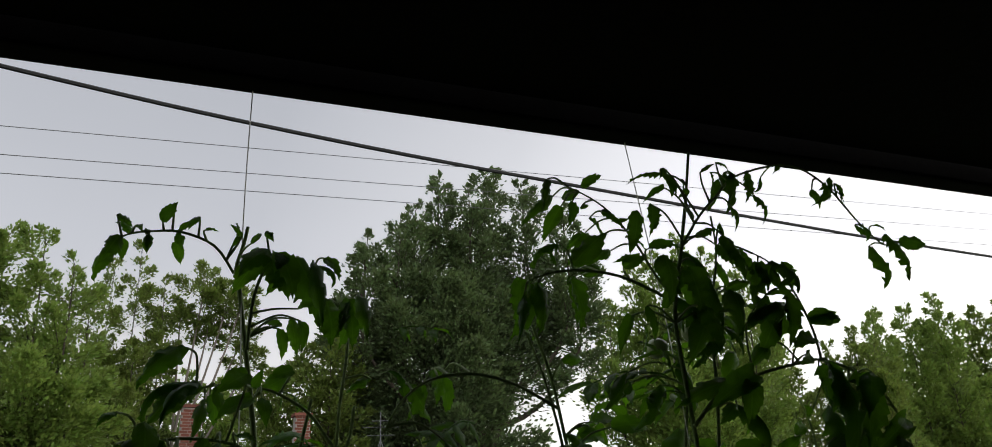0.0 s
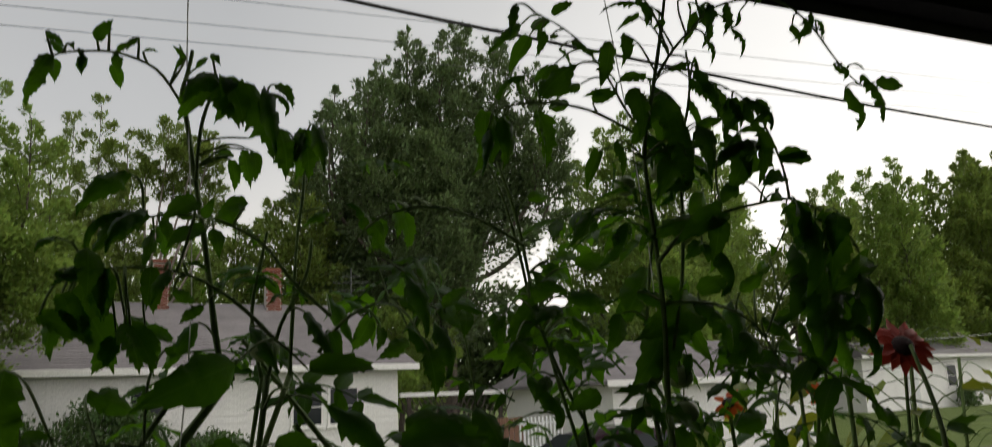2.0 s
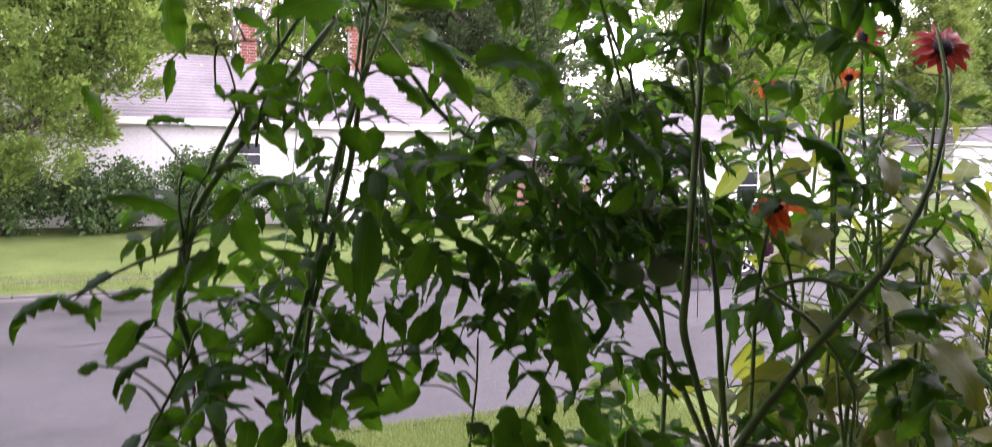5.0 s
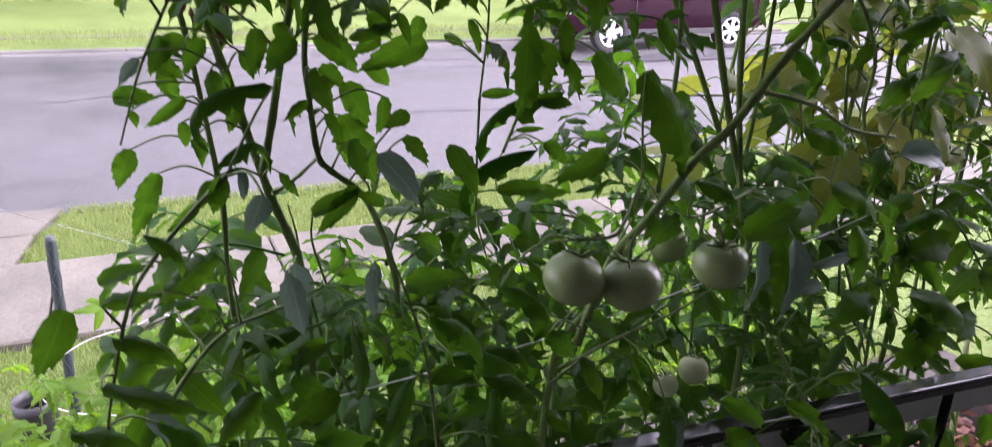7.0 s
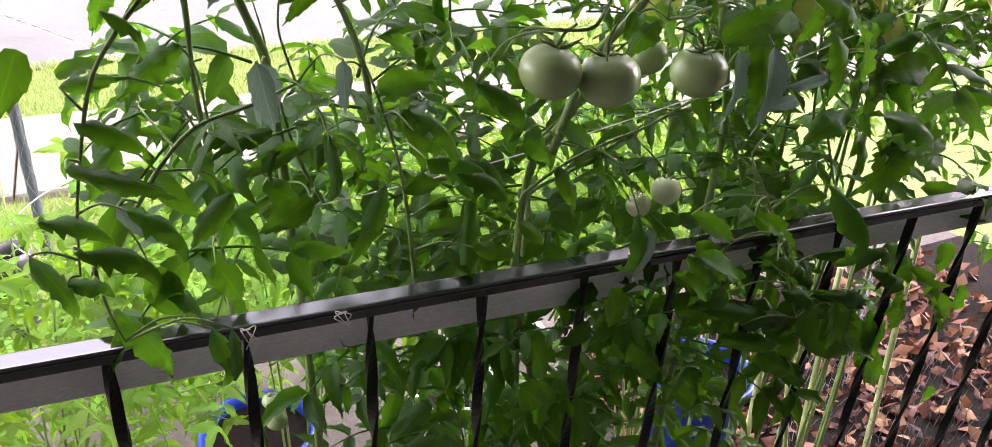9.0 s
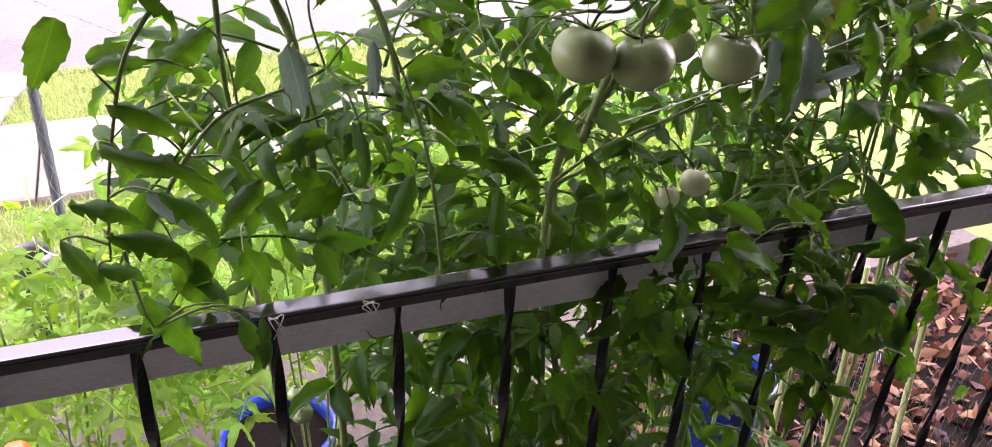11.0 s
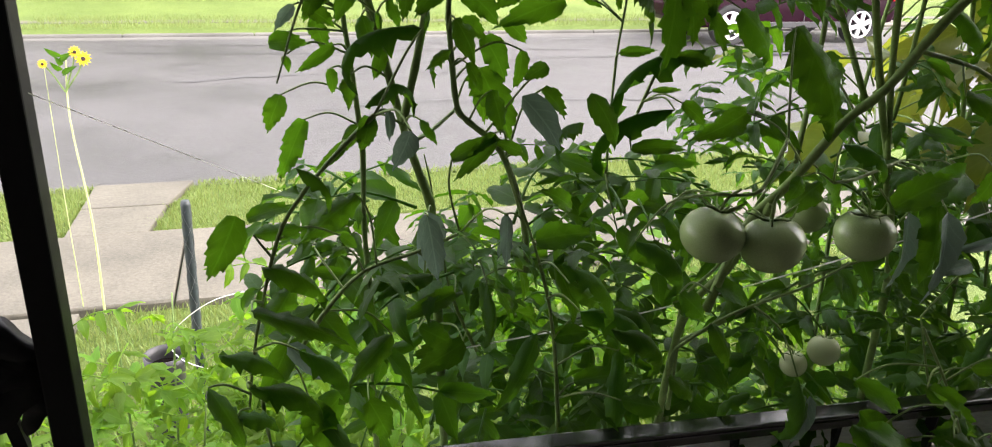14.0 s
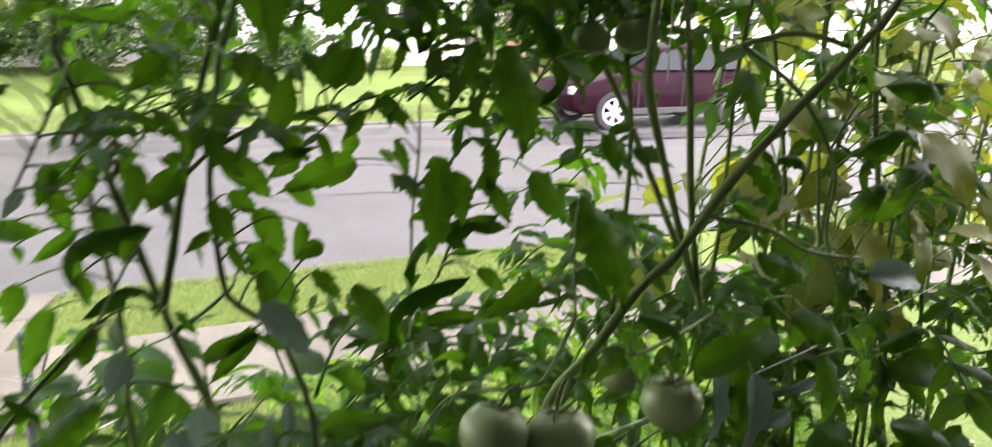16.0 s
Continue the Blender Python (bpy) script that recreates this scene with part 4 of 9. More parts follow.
bush(-1.1, 21.3, 2.3, 1.5, 1.75, "rounded green bush in front of the white house", 31, count=120)
bush(1.25, 21.3, 2.5, 1.5, 2.05, "rounded green bush in front of the white house", 32, count=140)
bush(-3.3, 21.2, 2.6, 1.5, 1.9, "rounded green bush in front of the white house", 33, count=130)
bush(-5.8, 21.2, 2.8, 1.5, 1.7, "rounded green bush in front of the white house", 37, count=120)
bush(3.6, 21.6, 1.7, 1.2, 1.3, "rounded green bush in front of the white house", 34)
bush(6.2, 21.6, 1.1, 0.8, 0.6, "low green shrub in front of the white house", 35, TREE_LIME, 0.08, 36)
bush(46.5, 29.2, 1.6, 1.2, 1.5, "low green shrub by the far house", 36, BUSH_GREEN, 0.14, 40, 40)
flamingo = tagged(new("pink_flowers"), "small cluster of pale pink flowers on the far lawn", "flowers")
for k in range(7):
    vs, fs = tube([Vector((7.0 + 0.09 * k, 20.4 + 0.05 * (k % 3), 0.35)), Vector((7.0 + 0.09 * k, 20.4, 0.95 + 0.05 * (k % 2)))], 0.008, 0.006, 5)
    st = part("flower_stem", mesh_of("flower_stem", vs, fs, STEM), flamingo)
    v, f = leaf_cloud([(7.0 + 0.09 * k, 20.4, 1.0 + 0.05 * (k % 2))], 14, 0.07, 0.05, np.random.default_rng(k))
    part("bloom", numpy_mesh("bloom", v, f, PETAL_PINK), st)


# ---- overhead lines ----
def line(name, a, b, sag, r, material, label):
    pts = [Vector(a).lerp(Vector(b), t / 24) - Vector((0, 0, sag * 4 * (t / 24) * (1 - t / 24))) for t in range(25)]
    vs, fs = tube(pts, r, r, 6)
    return tagged(new(name, mesh_of(name, vs, fs, material)), label, "cable", "overhead lines along the street")


vs, fs = tube(smooth_path([(-14, 6, 6.75), (-4, 6, 5.62), (-0.8, 6, 5.373), (1.12, 6, 5.27), (3.68, 6, 5.235), (9.68, 6, 5.272), (20, 6, 5.62), (34, 6, 6.7)], 6), 0.017, 0.017, 6)
tagged(new("service_cable", mesh_of("service_cable", vs, fs, CABLE)), "thick black overhead service cable", "cable")
vs, fs = tube(smooth_path([(-14, 6.05, 6.70), (-4, 6.05, 5.64), (-0.8, 6.04, 5.40), (1.12, 6.03, 5.29), (3.68, 6.02, 5.25), (9.68, 6.02, 5.285), (20, 6, 5.62), (34, 6, 6.7)], 6), 0.006, 0.006, 6)
tagged(new("service_cable", mesh_of("service_cable", vs, fs, CABLE)), "thinner black overhead cable beside the thick one", "cable")
for z0, z1 in ((9.817, 12.43), (9.236, 11.821), (8.864, 11.252)):
    k = (z1 - z0) / 29.5
    line("power_line", (-22, 16, z0 - 20 * k), (64, 16, z1 + 36.5 * k), 0.0, 0.008, WIRE, "thin grey overhead power line along the street")
for z0 in (3.9, 3.35, 2.9):
    line("low_wire", (22, 20, z0 - 0.5), (60, 26, z0 + 1.6), 0.2, 0.02, WIRE, "thin wire along the far side of the street")


# ---- car ----
def car(x_rear, y_near):
    """A maroon hatchback parked with its nose to -x; the near side faces the porch."""
    c = tagged(new("car"), "maroon hatchback car with silver wheels parked at the far kerb", "car")
    c.location = (x_rear, y_near, 0.0)
    wb, wid = 2.6, 1.72
    prof = [(-3.42, 0.42), (-3.44, 0.62), (-3.30, 0.80), (-2.55, 0.95), (-2.28, 1.02), (-1.55, 1.42), (-1.1, 1.50), (-0.2, 1.50), (0.35, 1.42), (0.62, 1.02), (0.74, 0.92), (0.76, 0.55), (0.70, 0.36), (-3.2, 0.30)]
    inset = [0.10, 0.06, 0.05, 0.05, 0.08, 0.24, 0.26, 0.26, 0.24, 0.08, 0.05, 0.05, 0.08, 0.06]
    n = len(prof)
    b = bmesh.new()
    near = [b.verts.new((x, i, z)) for (x, z), i in zip(prof, inset)]
    far = [b.verts.new((x, wid - i, z)) for (x, z), i in zip(prof, inset)]
    b.faces.new(near)
    b.faces.new(list(reversed(far)))
    for i in range(n):
        b.faces.new((near[(i + 1) % n], near[i], far[i], far[(i + 1) % n]))
    bmesh.ops.bevel(b, geom=list(b.edges), offset=0.045, segments=2, affect="EDGES", profile=0.6)
    part("body", from_bm("body", b, CAR_PAINT, True), c)
    side_y = 0.155

    def pane(pts):
        q = [Vector(p) for p in pts]
        w = [p + Vector((0, -0.02, 0)) for p in q]
        k = len(q)
        return mesh_of("window", w + q, [tuple(range(k)), *[((i + 1) % k, i, i + k, (i + 1) % k + k) for i in range(k)]], GLASS_DARK)

    part("side_window", pane([(-2.05, 0.10, 1.05), (-1.2, 0.10, 1.05), (-1.2, 0.235, 1.40), (-1.52, 0.232, 1.36)]), c)
    part("side_window", pane([(-1.12, 0.10, 1.05), (-0.28, 0.10, 1.05), (-0.28, 0.235, 1.40), (-1.12, 0.235, 1.40)]), c)
    part("side_window", pane([(-0.20, 0.10, 1.05), (0.42, 0.10, 1.08), (0.28, 0.22, 1.36), (-0.20, 0.235, 1.40)]), c)
    ws = [Vector(p) for p in ((-2.26, 0.22, 1.06), (-2.26, wid - 0.22, 1.06), (-1.62, wid - 0.32, 1.42), (-1.62, 0.32, 1.42))]
    ws = [p + Vector((-0.012, 0, 0.02)) for p in ws]
    part("windscreen", mesh_of("windscreen", ws + [p + Vector((0.015, 0, -0.02)) for p in ws], [(3, 2, 1, 0), (0, 1, 5, 4), (1, 2, 6, 5), (2, 3, 7, 6), (3, 0, 4, 7)], GLASS_DARK), c)
    for hx in (-1.0, -0.15):
        part("door_handle", box("door_handle", (0.16, 0.03, 0.03), (hx, 0.03, 0.92), CAR_PAINT, 0.008), c)
    for sx in (-1.16, -0.24, -2.1):
        part("door_seam", box("door_seam", (0.012, 0.01, 0.62), (sx, 0.045, 0.70), BLACK_PLASTIC), c)
    part("side_sill", box("side_sill", (2.0, 0.05, 0.1), (-1.3, 0.06, 0.34), BLACK_PLASTIC, 0.012), c)
    part("mirror", box("mirror", (0.14, 0.16, 0.11), (-1.95, -0.04, 1.08), CAR_PAINT, 0.03), c)
    part("tail_light", box("tail_light", (0.10, 0.16, 0.26), (0.70, 0.14, 0.86), TAIL, 0.02), c, "red tail light")
    part("headlight", box("headlight", (0.24, 0.18, 0.15), (-3.30, 0.16, 0.70), RIM, 0.03), c, "clear headlight")
    part("bumper", box("bumper", (0.14, 1.5, 0.2), (0.76, wid / 2, 0.50), CAR_PAINT, 0.04), c)
    for wx in (0.0, -wb):
        for wy in (0.02, wid - 0.2):
            vs, fs = [], []
            arch = [(0.34, 0.0), (0.345, 0.03), (0.335, 0.17), (0.30, 0.19), (0.24, 0.19), (0.23, 0.0), (0.30, -0.01), (0.34, 0.0)]
            wv, wf = lathe(arch, 28)
            vs = [(x + wx, z + wy, y + 0.335) for x, y, z in wv]
            wheel = part("wheel", mesh_of("tyre", vs, wf, TYRE, True), c, "black tyre on silver alloy rim")
            rv, rf = lathe([(0.235, 0.02), (0.225, 0.005), (0.20, 0.02), (0.19, 0.06), (0.02, 0.06), (0.0, 0.06)], 28)
            rvs, rfs = [(x + wx, z + wy, y + 0.335) for x, y, z in rv], list(rf)
            part("wheel_well", mesh_of("wheel_well", rvs, rfs, BLACK_PLASTIC), wheel)
            sv, sf = lathe([(0.238, 0.0), (0.225, -0.008), (0.205, 0.0), (0.20, 0.02)], 28)
            svs, sfs = [(x + wx, z + wy, y + 0.335) for x, y, z in sv], list(sf)
            for k in range(6):
                a = k * math.pi / 3 + 0.3
                p0, p1 = (0.03, -0.01), (0.215, -0.005)
                d = Vector((math.cos(a), 0, math.sin(a)))
                s = Vector((-math.sin(a), 0, math.cos(a)))
                o = Vector((wx, wy, 0.335))
                q = [o + d * 0.03 + s * 0.035 + Vector((0, -0.012, 0)), o + d * 0.03 - s * 0.035 + Vector((0, -0.012, 0)), o + d * 0.215 - s * 0.042, o + d * 0.215 + s * 0.042]
                join_into(svs, sfs, (q + [p + Vector((0, 0.03, 0)) for p in q], [(0, 1, 2, 3), (1, 0, 4, 5), (2, 1, 5, 6), (3, 2, 6, 7), (0, 3, 7, 4)]))
            hv, hf = lathe([(0.0, -0.02), (0.04, -0.018), (0.055, 0.0), (0.055, 0.03)], 16)
            join_into(svs, sfs, ([(x + wx, z + wy, y + 0.335) for x, y, z in hv], hf))
            part("rim", mesh_of("rim", svs, sfs, RIM), wheel)
    return c


car(10.30, 12.50)


# ---- plants: tools ----
def leaflet(seed, curl=0.25, fold=0.22, teeth=0.0, wave=0.05, stations=9, wide=1.0):
    """One pointed leaflet of unit length along +y and unit width; arched by curl (radians), folded along its midrib, edges notched."""
    r = random.Random(seed)
    mid, rows = [], []
    ang, y, z = curl * 0.42, 0.0, 0.0
    skew = r.uniform(-0.12, 0.12)
    lobe = [(r.uniform(5, 9), r.uniform(0, 6.3), r.uniform(0.05, 0.13)) for _ in range(2)]
    for i in range(stations):
        t = i / (stations - 1)
        w = 0.5 * wide * (t ** 0.62) * ((1 - t) ** 1.2) / 0.312 if 0 < t < 1 else 0.0
        uneven = [1.0, 1.0]
        if teeth and 0 < t < 1:
            uneven = [(1 + a * math.sin(f * t + p)) * (1 - teeth * r.uniform(0.5, 1.6) * (i % 2)) for f, p, a in lobe]
        w = max(w, 0.012)
        bend = 2.2 * fold * (1 + r.uniform(-0.35, 0.35)) + 0.001
        nz = Vector((0, -math.sin(ang), math.cos(ang)))
        m = Vector((skew * math.sin(math.pi * t) * 0.5, y, z))
        back = Vector((0, -0.05 * (i % 2) if teeth else 0, 0))
        mid.append(m)
        line = []
        for u in (-1, -0.5, 0, 0.5, 1):
            a = bend * abs(u)
            rise = 0.5 * w * (1 - math.cos(a)) / bend
            lift = r.uniform(-wave, wave) * abs(u) if 0 < t < 1 else 0
            line.append(m + Vector((math.copysign(w * uneven[u > 0] * math.sin(abs(a)) / abs(bend), u) if u else 0, 0, 0)) + nz * (rise + lift) + back * abs(u))
        rows.append(line)
        if i < stations - 1:
            y += math.cos(ang) / (stations - 1)
            z += math.sin(ang) / (stations - 1)
            ang -= curl / (stations - 1) * (0.45 + 1.1 * t)
    chord = mid[-1] - mid[0]
    k = 1 / chord.length
    turn = chord.rotation_difference(Vector((0, 1, 0))).to_matrix()
    fix = lambda p: Vector(((p.x), *(turn @ Vector((0, p.y, p.z)) * k).yz))
    vs, fs = [], []
    for line in rows:
        vs += [fix(q) for q in line]
    for i in range(stations - 1):
        fs += [(i * 5 + k, i * 5 + k + 1, i * 5 + k + 6, i * 5 + k + 5) for k in range(4)]
    return vs, fs


def leaflet_uv(n):
    """Across and along a leaflet, for its n points."""
    return [((i % 5) * 0.25, (i // 5) / (n // 5 - 1)) for i in range(n)]


def leaf_meshes(kind, n, material, **kw):
    res = []
    for s in range(n):
        vs, fs = leaflet(s * 7 + len(kind), **kw)
        res.append(mesh_of("leaf_" + kind, vs, fs, material, True, leaflet_uv(len(vs))))
    return res


LEAVES = {
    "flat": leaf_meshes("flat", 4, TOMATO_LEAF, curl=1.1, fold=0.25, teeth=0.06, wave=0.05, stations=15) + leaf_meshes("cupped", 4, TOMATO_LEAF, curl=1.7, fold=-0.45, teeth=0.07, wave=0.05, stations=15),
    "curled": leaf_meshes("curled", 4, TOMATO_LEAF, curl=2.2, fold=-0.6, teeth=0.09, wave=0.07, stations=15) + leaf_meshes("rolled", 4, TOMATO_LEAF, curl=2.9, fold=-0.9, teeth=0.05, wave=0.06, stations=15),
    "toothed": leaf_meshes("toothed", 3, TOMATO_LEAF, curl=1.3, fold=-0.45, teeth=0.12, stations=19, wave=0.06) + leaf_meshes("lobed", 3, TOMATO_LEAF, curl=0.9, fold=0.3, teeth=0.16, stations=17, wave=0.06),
    "grey": leaf_meshes("grey", 2, GREY_LEAF, curl=0.8, fold=0.35, teeth=0.08),
}
leaf_random = random.Random(5)
# fruit, flowers and a pot: place and space left leafless in the camera's view
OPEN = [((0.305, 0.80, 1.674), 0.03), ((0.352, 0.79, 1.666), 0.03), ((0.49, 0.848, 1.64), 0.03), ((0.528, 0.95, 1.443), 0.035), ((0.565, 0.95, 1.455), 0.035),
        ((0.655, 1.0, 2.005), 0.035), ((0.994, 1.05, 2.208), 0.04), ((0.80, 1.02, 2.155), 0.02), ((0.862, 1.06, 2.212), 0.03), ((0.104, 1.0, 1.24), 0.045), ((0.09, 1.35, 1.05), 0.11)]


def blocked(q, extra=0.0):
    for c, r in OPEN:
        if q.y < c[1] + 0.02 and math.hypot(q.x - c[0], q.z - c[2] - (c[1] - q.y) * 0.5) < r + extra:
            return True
    # gaps left open so the street and the car show from the camera
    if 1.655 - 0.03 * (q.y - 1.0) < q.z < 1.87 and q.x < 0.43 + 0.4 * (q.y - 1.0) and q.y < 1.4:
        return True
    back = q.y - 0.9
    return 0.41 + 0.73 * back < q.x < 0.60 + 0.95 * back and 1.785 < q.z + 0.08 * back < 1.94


def plant(label, base, name="tomato_plant", category="plant", group="tomato plants along the railing"):
    p = tagged(new(name), label, category, group)
    p.location = base
    return p


def at_plant(p, q):
    return Vector(q) - Vector(p.location)


STEM_POINTS = []
LOOSE_LEAVES = []


def vine(p, r0, r1, points, name="stem"):
    path = smooth_path([at_plant(p, q) for q in points], 4)
    STEM_POINTS.extend(tuple(q + p.location) for q in path)
    thick = 0.6 if min(q[2] for q in points) > 1.98 else 0.82
    vs, fs = tube(path, r0 * thick, r1 * thick, 7, 0.12, leaf_random)
    return part(name, mesh_of(name, vs, fs, STEM, True), p)


def place_leaf(p, base, tip, width, data, rng, face=(0, -1, 0.55), name="leaf", loose=0.55):
    a, b = at_plant(p, base), at_plant(p, tip)
    way = b - a
    size = way.length
    way.normalize()
    nor = Vector(face) + Vector((rng.uniform(-loose, loose), rng.uniform(-loose, loose), rng.uniform(-loose, loose)))
    nor = (nor - way * nor.dot(way)).normalized()
    side = way.cross(nor)
    m = Matrix((side, way, nor)).transposed().to_4x4()
    m = Matrix.Translation(a) @ m @ Matrix.Diagonal((width, size, size, 1))
    return part(name, data, p, m=m)


def leaflets(p, rows):
    for base, tip, width, kind in rows:
        shift = Vector((0, leaf_random.uniform(-0.02, 0.03), 0))
        b, e = Vector(base) + shift, Vector(tip) + shift * 1.5
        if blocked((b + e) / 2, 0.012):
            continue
        place_leaf(p, b, e, min(width * 1.12, 0.56 * (e - b).length), leaf_random.choice(LEAVES[kind]), leaf_random, (0, -0.9, 0.35) if b.z > 2.12 else (0, -0.35, 1.0) if kind == "curled" else (0, -0.85, 0.7), loose=0.4)
        LOOSE_LEAVES.append((p, b, (e - b).normalized()))


def set_leaves(p, rows):
    """Leaves at their own places, those that hang in an arch with the upper side to the sky."""
    for base, tip, width, kind in rows:
        place_leaf(p, base, tip, width, leaf_random.choice(LEAVES[kind]), leaf_random, (0, -0.35, 1.0) if kind == "curled" else (0, -1.0, 0.4), loose=0.2)
        LOOSE_LEAVES.append((p, Vector(base), (Vector(tip) - Vector(base)).normalized()))


def compound_leaf(seed, material, pairs=3, curl=0.6):
    """A whole tomato leaf of unit length along +y: arched stalk, pairs of leaflets and one at the end."""
    r = random.Random(seed)
    vs, fs = [], []
    stalk = smooth_path([(0, 0, 0), (r.uniform(-0.05, 0.05), 0.4, 0.09), (r.uniform(-0.06, 0.06), 0.75, 0.02)], 4)
    join_into(vs, fs, tube(stalk, 0.014, 0.007, 5))
    uv = [(0.5, 0.0)] * len(vs)

    def add(base, way, size, droop):
        lv, lf = leaflet(r.randrange(999), curl=r.uniform(0.3, 1.6) * curl * 1.6, fold=r.uniform(-0.3, 0.35), teeth=r.choice((0.05, 0.08, 0.12)), stations=9)
        way = (Vector(way) + Vector((0, 0, -droop))).normalized()
        side = way.cross(Vector((r.uniform(-0.4, 0.4), r.uniform(-0.4, 0.4), 1))).normalized()
        nor = side.cross(way)
        w = size * r.uniform(0.32, 0.46)
        join_into(vs, fs, ([base + side * q.x * w + way * q.y * size + nor * q.z * size for q in lv], lf))
        uv.extend(leaflet_uv(len(lv)))

    for k in range(pairs):
        b = stalk[2 + int((len(stalk) - 3) * k / max(1, pairs - 1))]
        for s in (-1, 1):
            if r.random() < 0.93:
                add(b, (s * r.uniform(0.7, 1.1), r.uniform(0.1, 0.7), 0), r.uniform(0.30, 0.48), r.uniform(0.0, 1.1))
    add(stalk[-1], (r.uniform(-0.3, 0.3), 1, 0), r.uniform(0.36, 0.48), r.uniform(0.1, 0.9))
    return mesh_of("leaf", vs, fs, material, True, uv)


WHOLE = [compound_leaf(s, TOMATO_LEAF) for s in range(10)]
WHOLE_LIT = [compound_leaf(40 + s, TOMATO_LIT) for s in range(8)]


def fill_leaves(p, count, box_lo, box_hi, size, kinds, seed, keep=None, turn=None):
    """Whole leaves through a stretch of the plant, on short side stems."""
    r = random.Random(seed)
    done = 0
    tries = 0
    while done < count and tries < count * 8:
        tries += 1
        q = Vector([r.uniform(a, b) for a, b in zip(box_lo, box_hi)])
        if keep and not keep(q):
            continue
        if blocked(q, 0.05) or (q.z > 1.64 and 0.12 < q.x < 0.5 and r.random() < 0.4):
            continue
        a = r.uniform(0, 2 * math.pi) if turn is None else r.gauss(turn, 0.8)
        d = Vector((math.cos(a), math.sin(a), r.uniform(-0.6, 0.5)))
        s = size * r.uniform(0.65, 1.3)
        up = Vector((r.uniform(-0.5, 0.5), r.uniform(-0.8, 0.2), 1))
        way = d.normalized()
        side = way.cross(up).normalized()
        m = Matrix((side, way, side.cross(way))).transposed().to_4x4()
        part("leaf", r.choice(kinds), p, m=Matrix.Translation(at_plant(p, q)) @ m @ Matrix.Diagonal((s, s, s, 1)))
        done += 1


def fruit_mesh(name, material, seed, squat=0.88, lobes=5, ridge=0.025):
    r = random.Random(seed)
    vs, fs = [], []
    rows, cols = 14, 24
    ph = r.random() * 6
    for i in range(rows + 1):
        t = math.pi * i / rows
        for k in range(cols):
            a = 2 * math.pi * k / cols
            rad = math.sin(t) * (1 + ridge * math.cos(lobes * a + ph) * (0.4 + 0.6 * math.cos(t)) + 0.015 * math.sin(2 * a + ph))
            dip = -0.16 * math.exp(-((t / 0.35) ** 2))
            vs.append((rad * math.cos(a), rad * math.sin(a), (math.cos(t) + dip) * squat))
    for i in range(rows):
        for k in range(cols):
            fs.append((i * cols + k, (i + 1) * cols + k, (i + 1) * cols + (k + 1) % cols, i * cols + (k + 1) % cols))
    return mesh_of(name, vs, fs, material, True)


def calyx_mesh(seed):
    r = random.Random(seed)
    vs, fs = [], []
    for k in range(6):
        a = k * math.pi / 3 + r.uniform(-0.2, 0.2)
        d = Vector((math.cos(a), math.sin(a), 0))
        join_into(vs, fs, tube(smooth_path([(0, 0, 0.72), d * 0.28 + Vector((0, 0, 0.84)), d * 0.62 + Vector((0, 0, 0.86 + r.uniform(-0.1, 0.25))), d * 0.85 + Vector((0, 0, 0.9 + r.uniform(0, 0.4)))], 3), 0.07, 0.012, 5))
    join_into(vs, fs, tube(smooth_path([(0, 0, 0.7), (0.05, 0, 1.0), (0.15, 0.05, 1.3), (0.4, 0.1, 1.6)], 3), 0.06, 0.05, 6))
    return mesh_of("calyx", vs, fs, STEM, True)


FRUITS = [fruit_mesh("fruit", FRUIT, s) for s in range(3)]
PALE_FRUITS = [fruit_mesh("fruit", PALE_FRUIT, s, 0.96, 3, 0.015) for s in range(2)]
CALYX = [calyx_mesh(s) for s in range(3)]


def fruit(p, at, r, kind="green", tilt=0.0, roll=0.0, hue_label="smooth green unripe tomato"):
    pool = {"green": FRUITS, "pale": PALE_FRUITS}[kind]
    k = int(at[0] * 1000)
    m = Matrix.Translation(at_plant(p, at)) @ pose(0, 0, 0, tilt, roll, k % 360) @ Matrix.Diagonal((r, r, r, 1))
    f = part("fruit", pool[k % len(pool)], p, hue_label, m)
    part("calyx", CALYX[k % 3], f)
    return f



# tall plant, near end of the rail
plant_a = plant('leggy tomato plant with dark drooping leaves tied to a string', (0.17, 0.98, 0.0))
vine(plant_a, 0.0055, 0.0045, [(0.135, 1.0, 1.577), (0.132, 0.997, 1.618), (0.128, 0.994, 1.646), (0.113, 0.991, 1.689), (0.103, 0.989, 1.721), (0.079, 0.986, 1.81), (0.058, 0.983, 1.888), (0.047, 0.98, 1.927)])
vine(plant_a, 0.0045, 0.0035, [(0.101, 0.98, 1.724), (0.112, 0.98, 1.771), (0.123, 0.98, 1.825), (0.139, 0.98, 1.892), (0.152, 0.98, 1.938)])
vine(plant_a, 0.004, 0.003, [(0.21, 0.95, 1.587), (0.207, 0.956, 1.636), (0.186, 0.962, 1.699), (0.157, 0.969, 1.727), (0.148, 0.975, 1.74), (0.144, 0.981, 1.785), (0.143, 0.988, 1.823), (0.15, 0.994, 1.875), (0.158, 1.0, 1.927)])
vine(plant_a, 0.0035, 0.003, [(0.074, 1.02, 1.552), (0.07, 1.02, 1.619), (0.071, 1.02, 1.688), (0.066, 1.02, 1.742), (0.057, 1.02, 1.816), (0.049, 1.02, 1.87), (0.046, 1.02, 1.916)])
vine(plant_a, 0.0028, 0.002, [(0.109, 0.98, 1.708), (0.133, 1.005, 1.712), (0.159, 1.03, 1.723)])
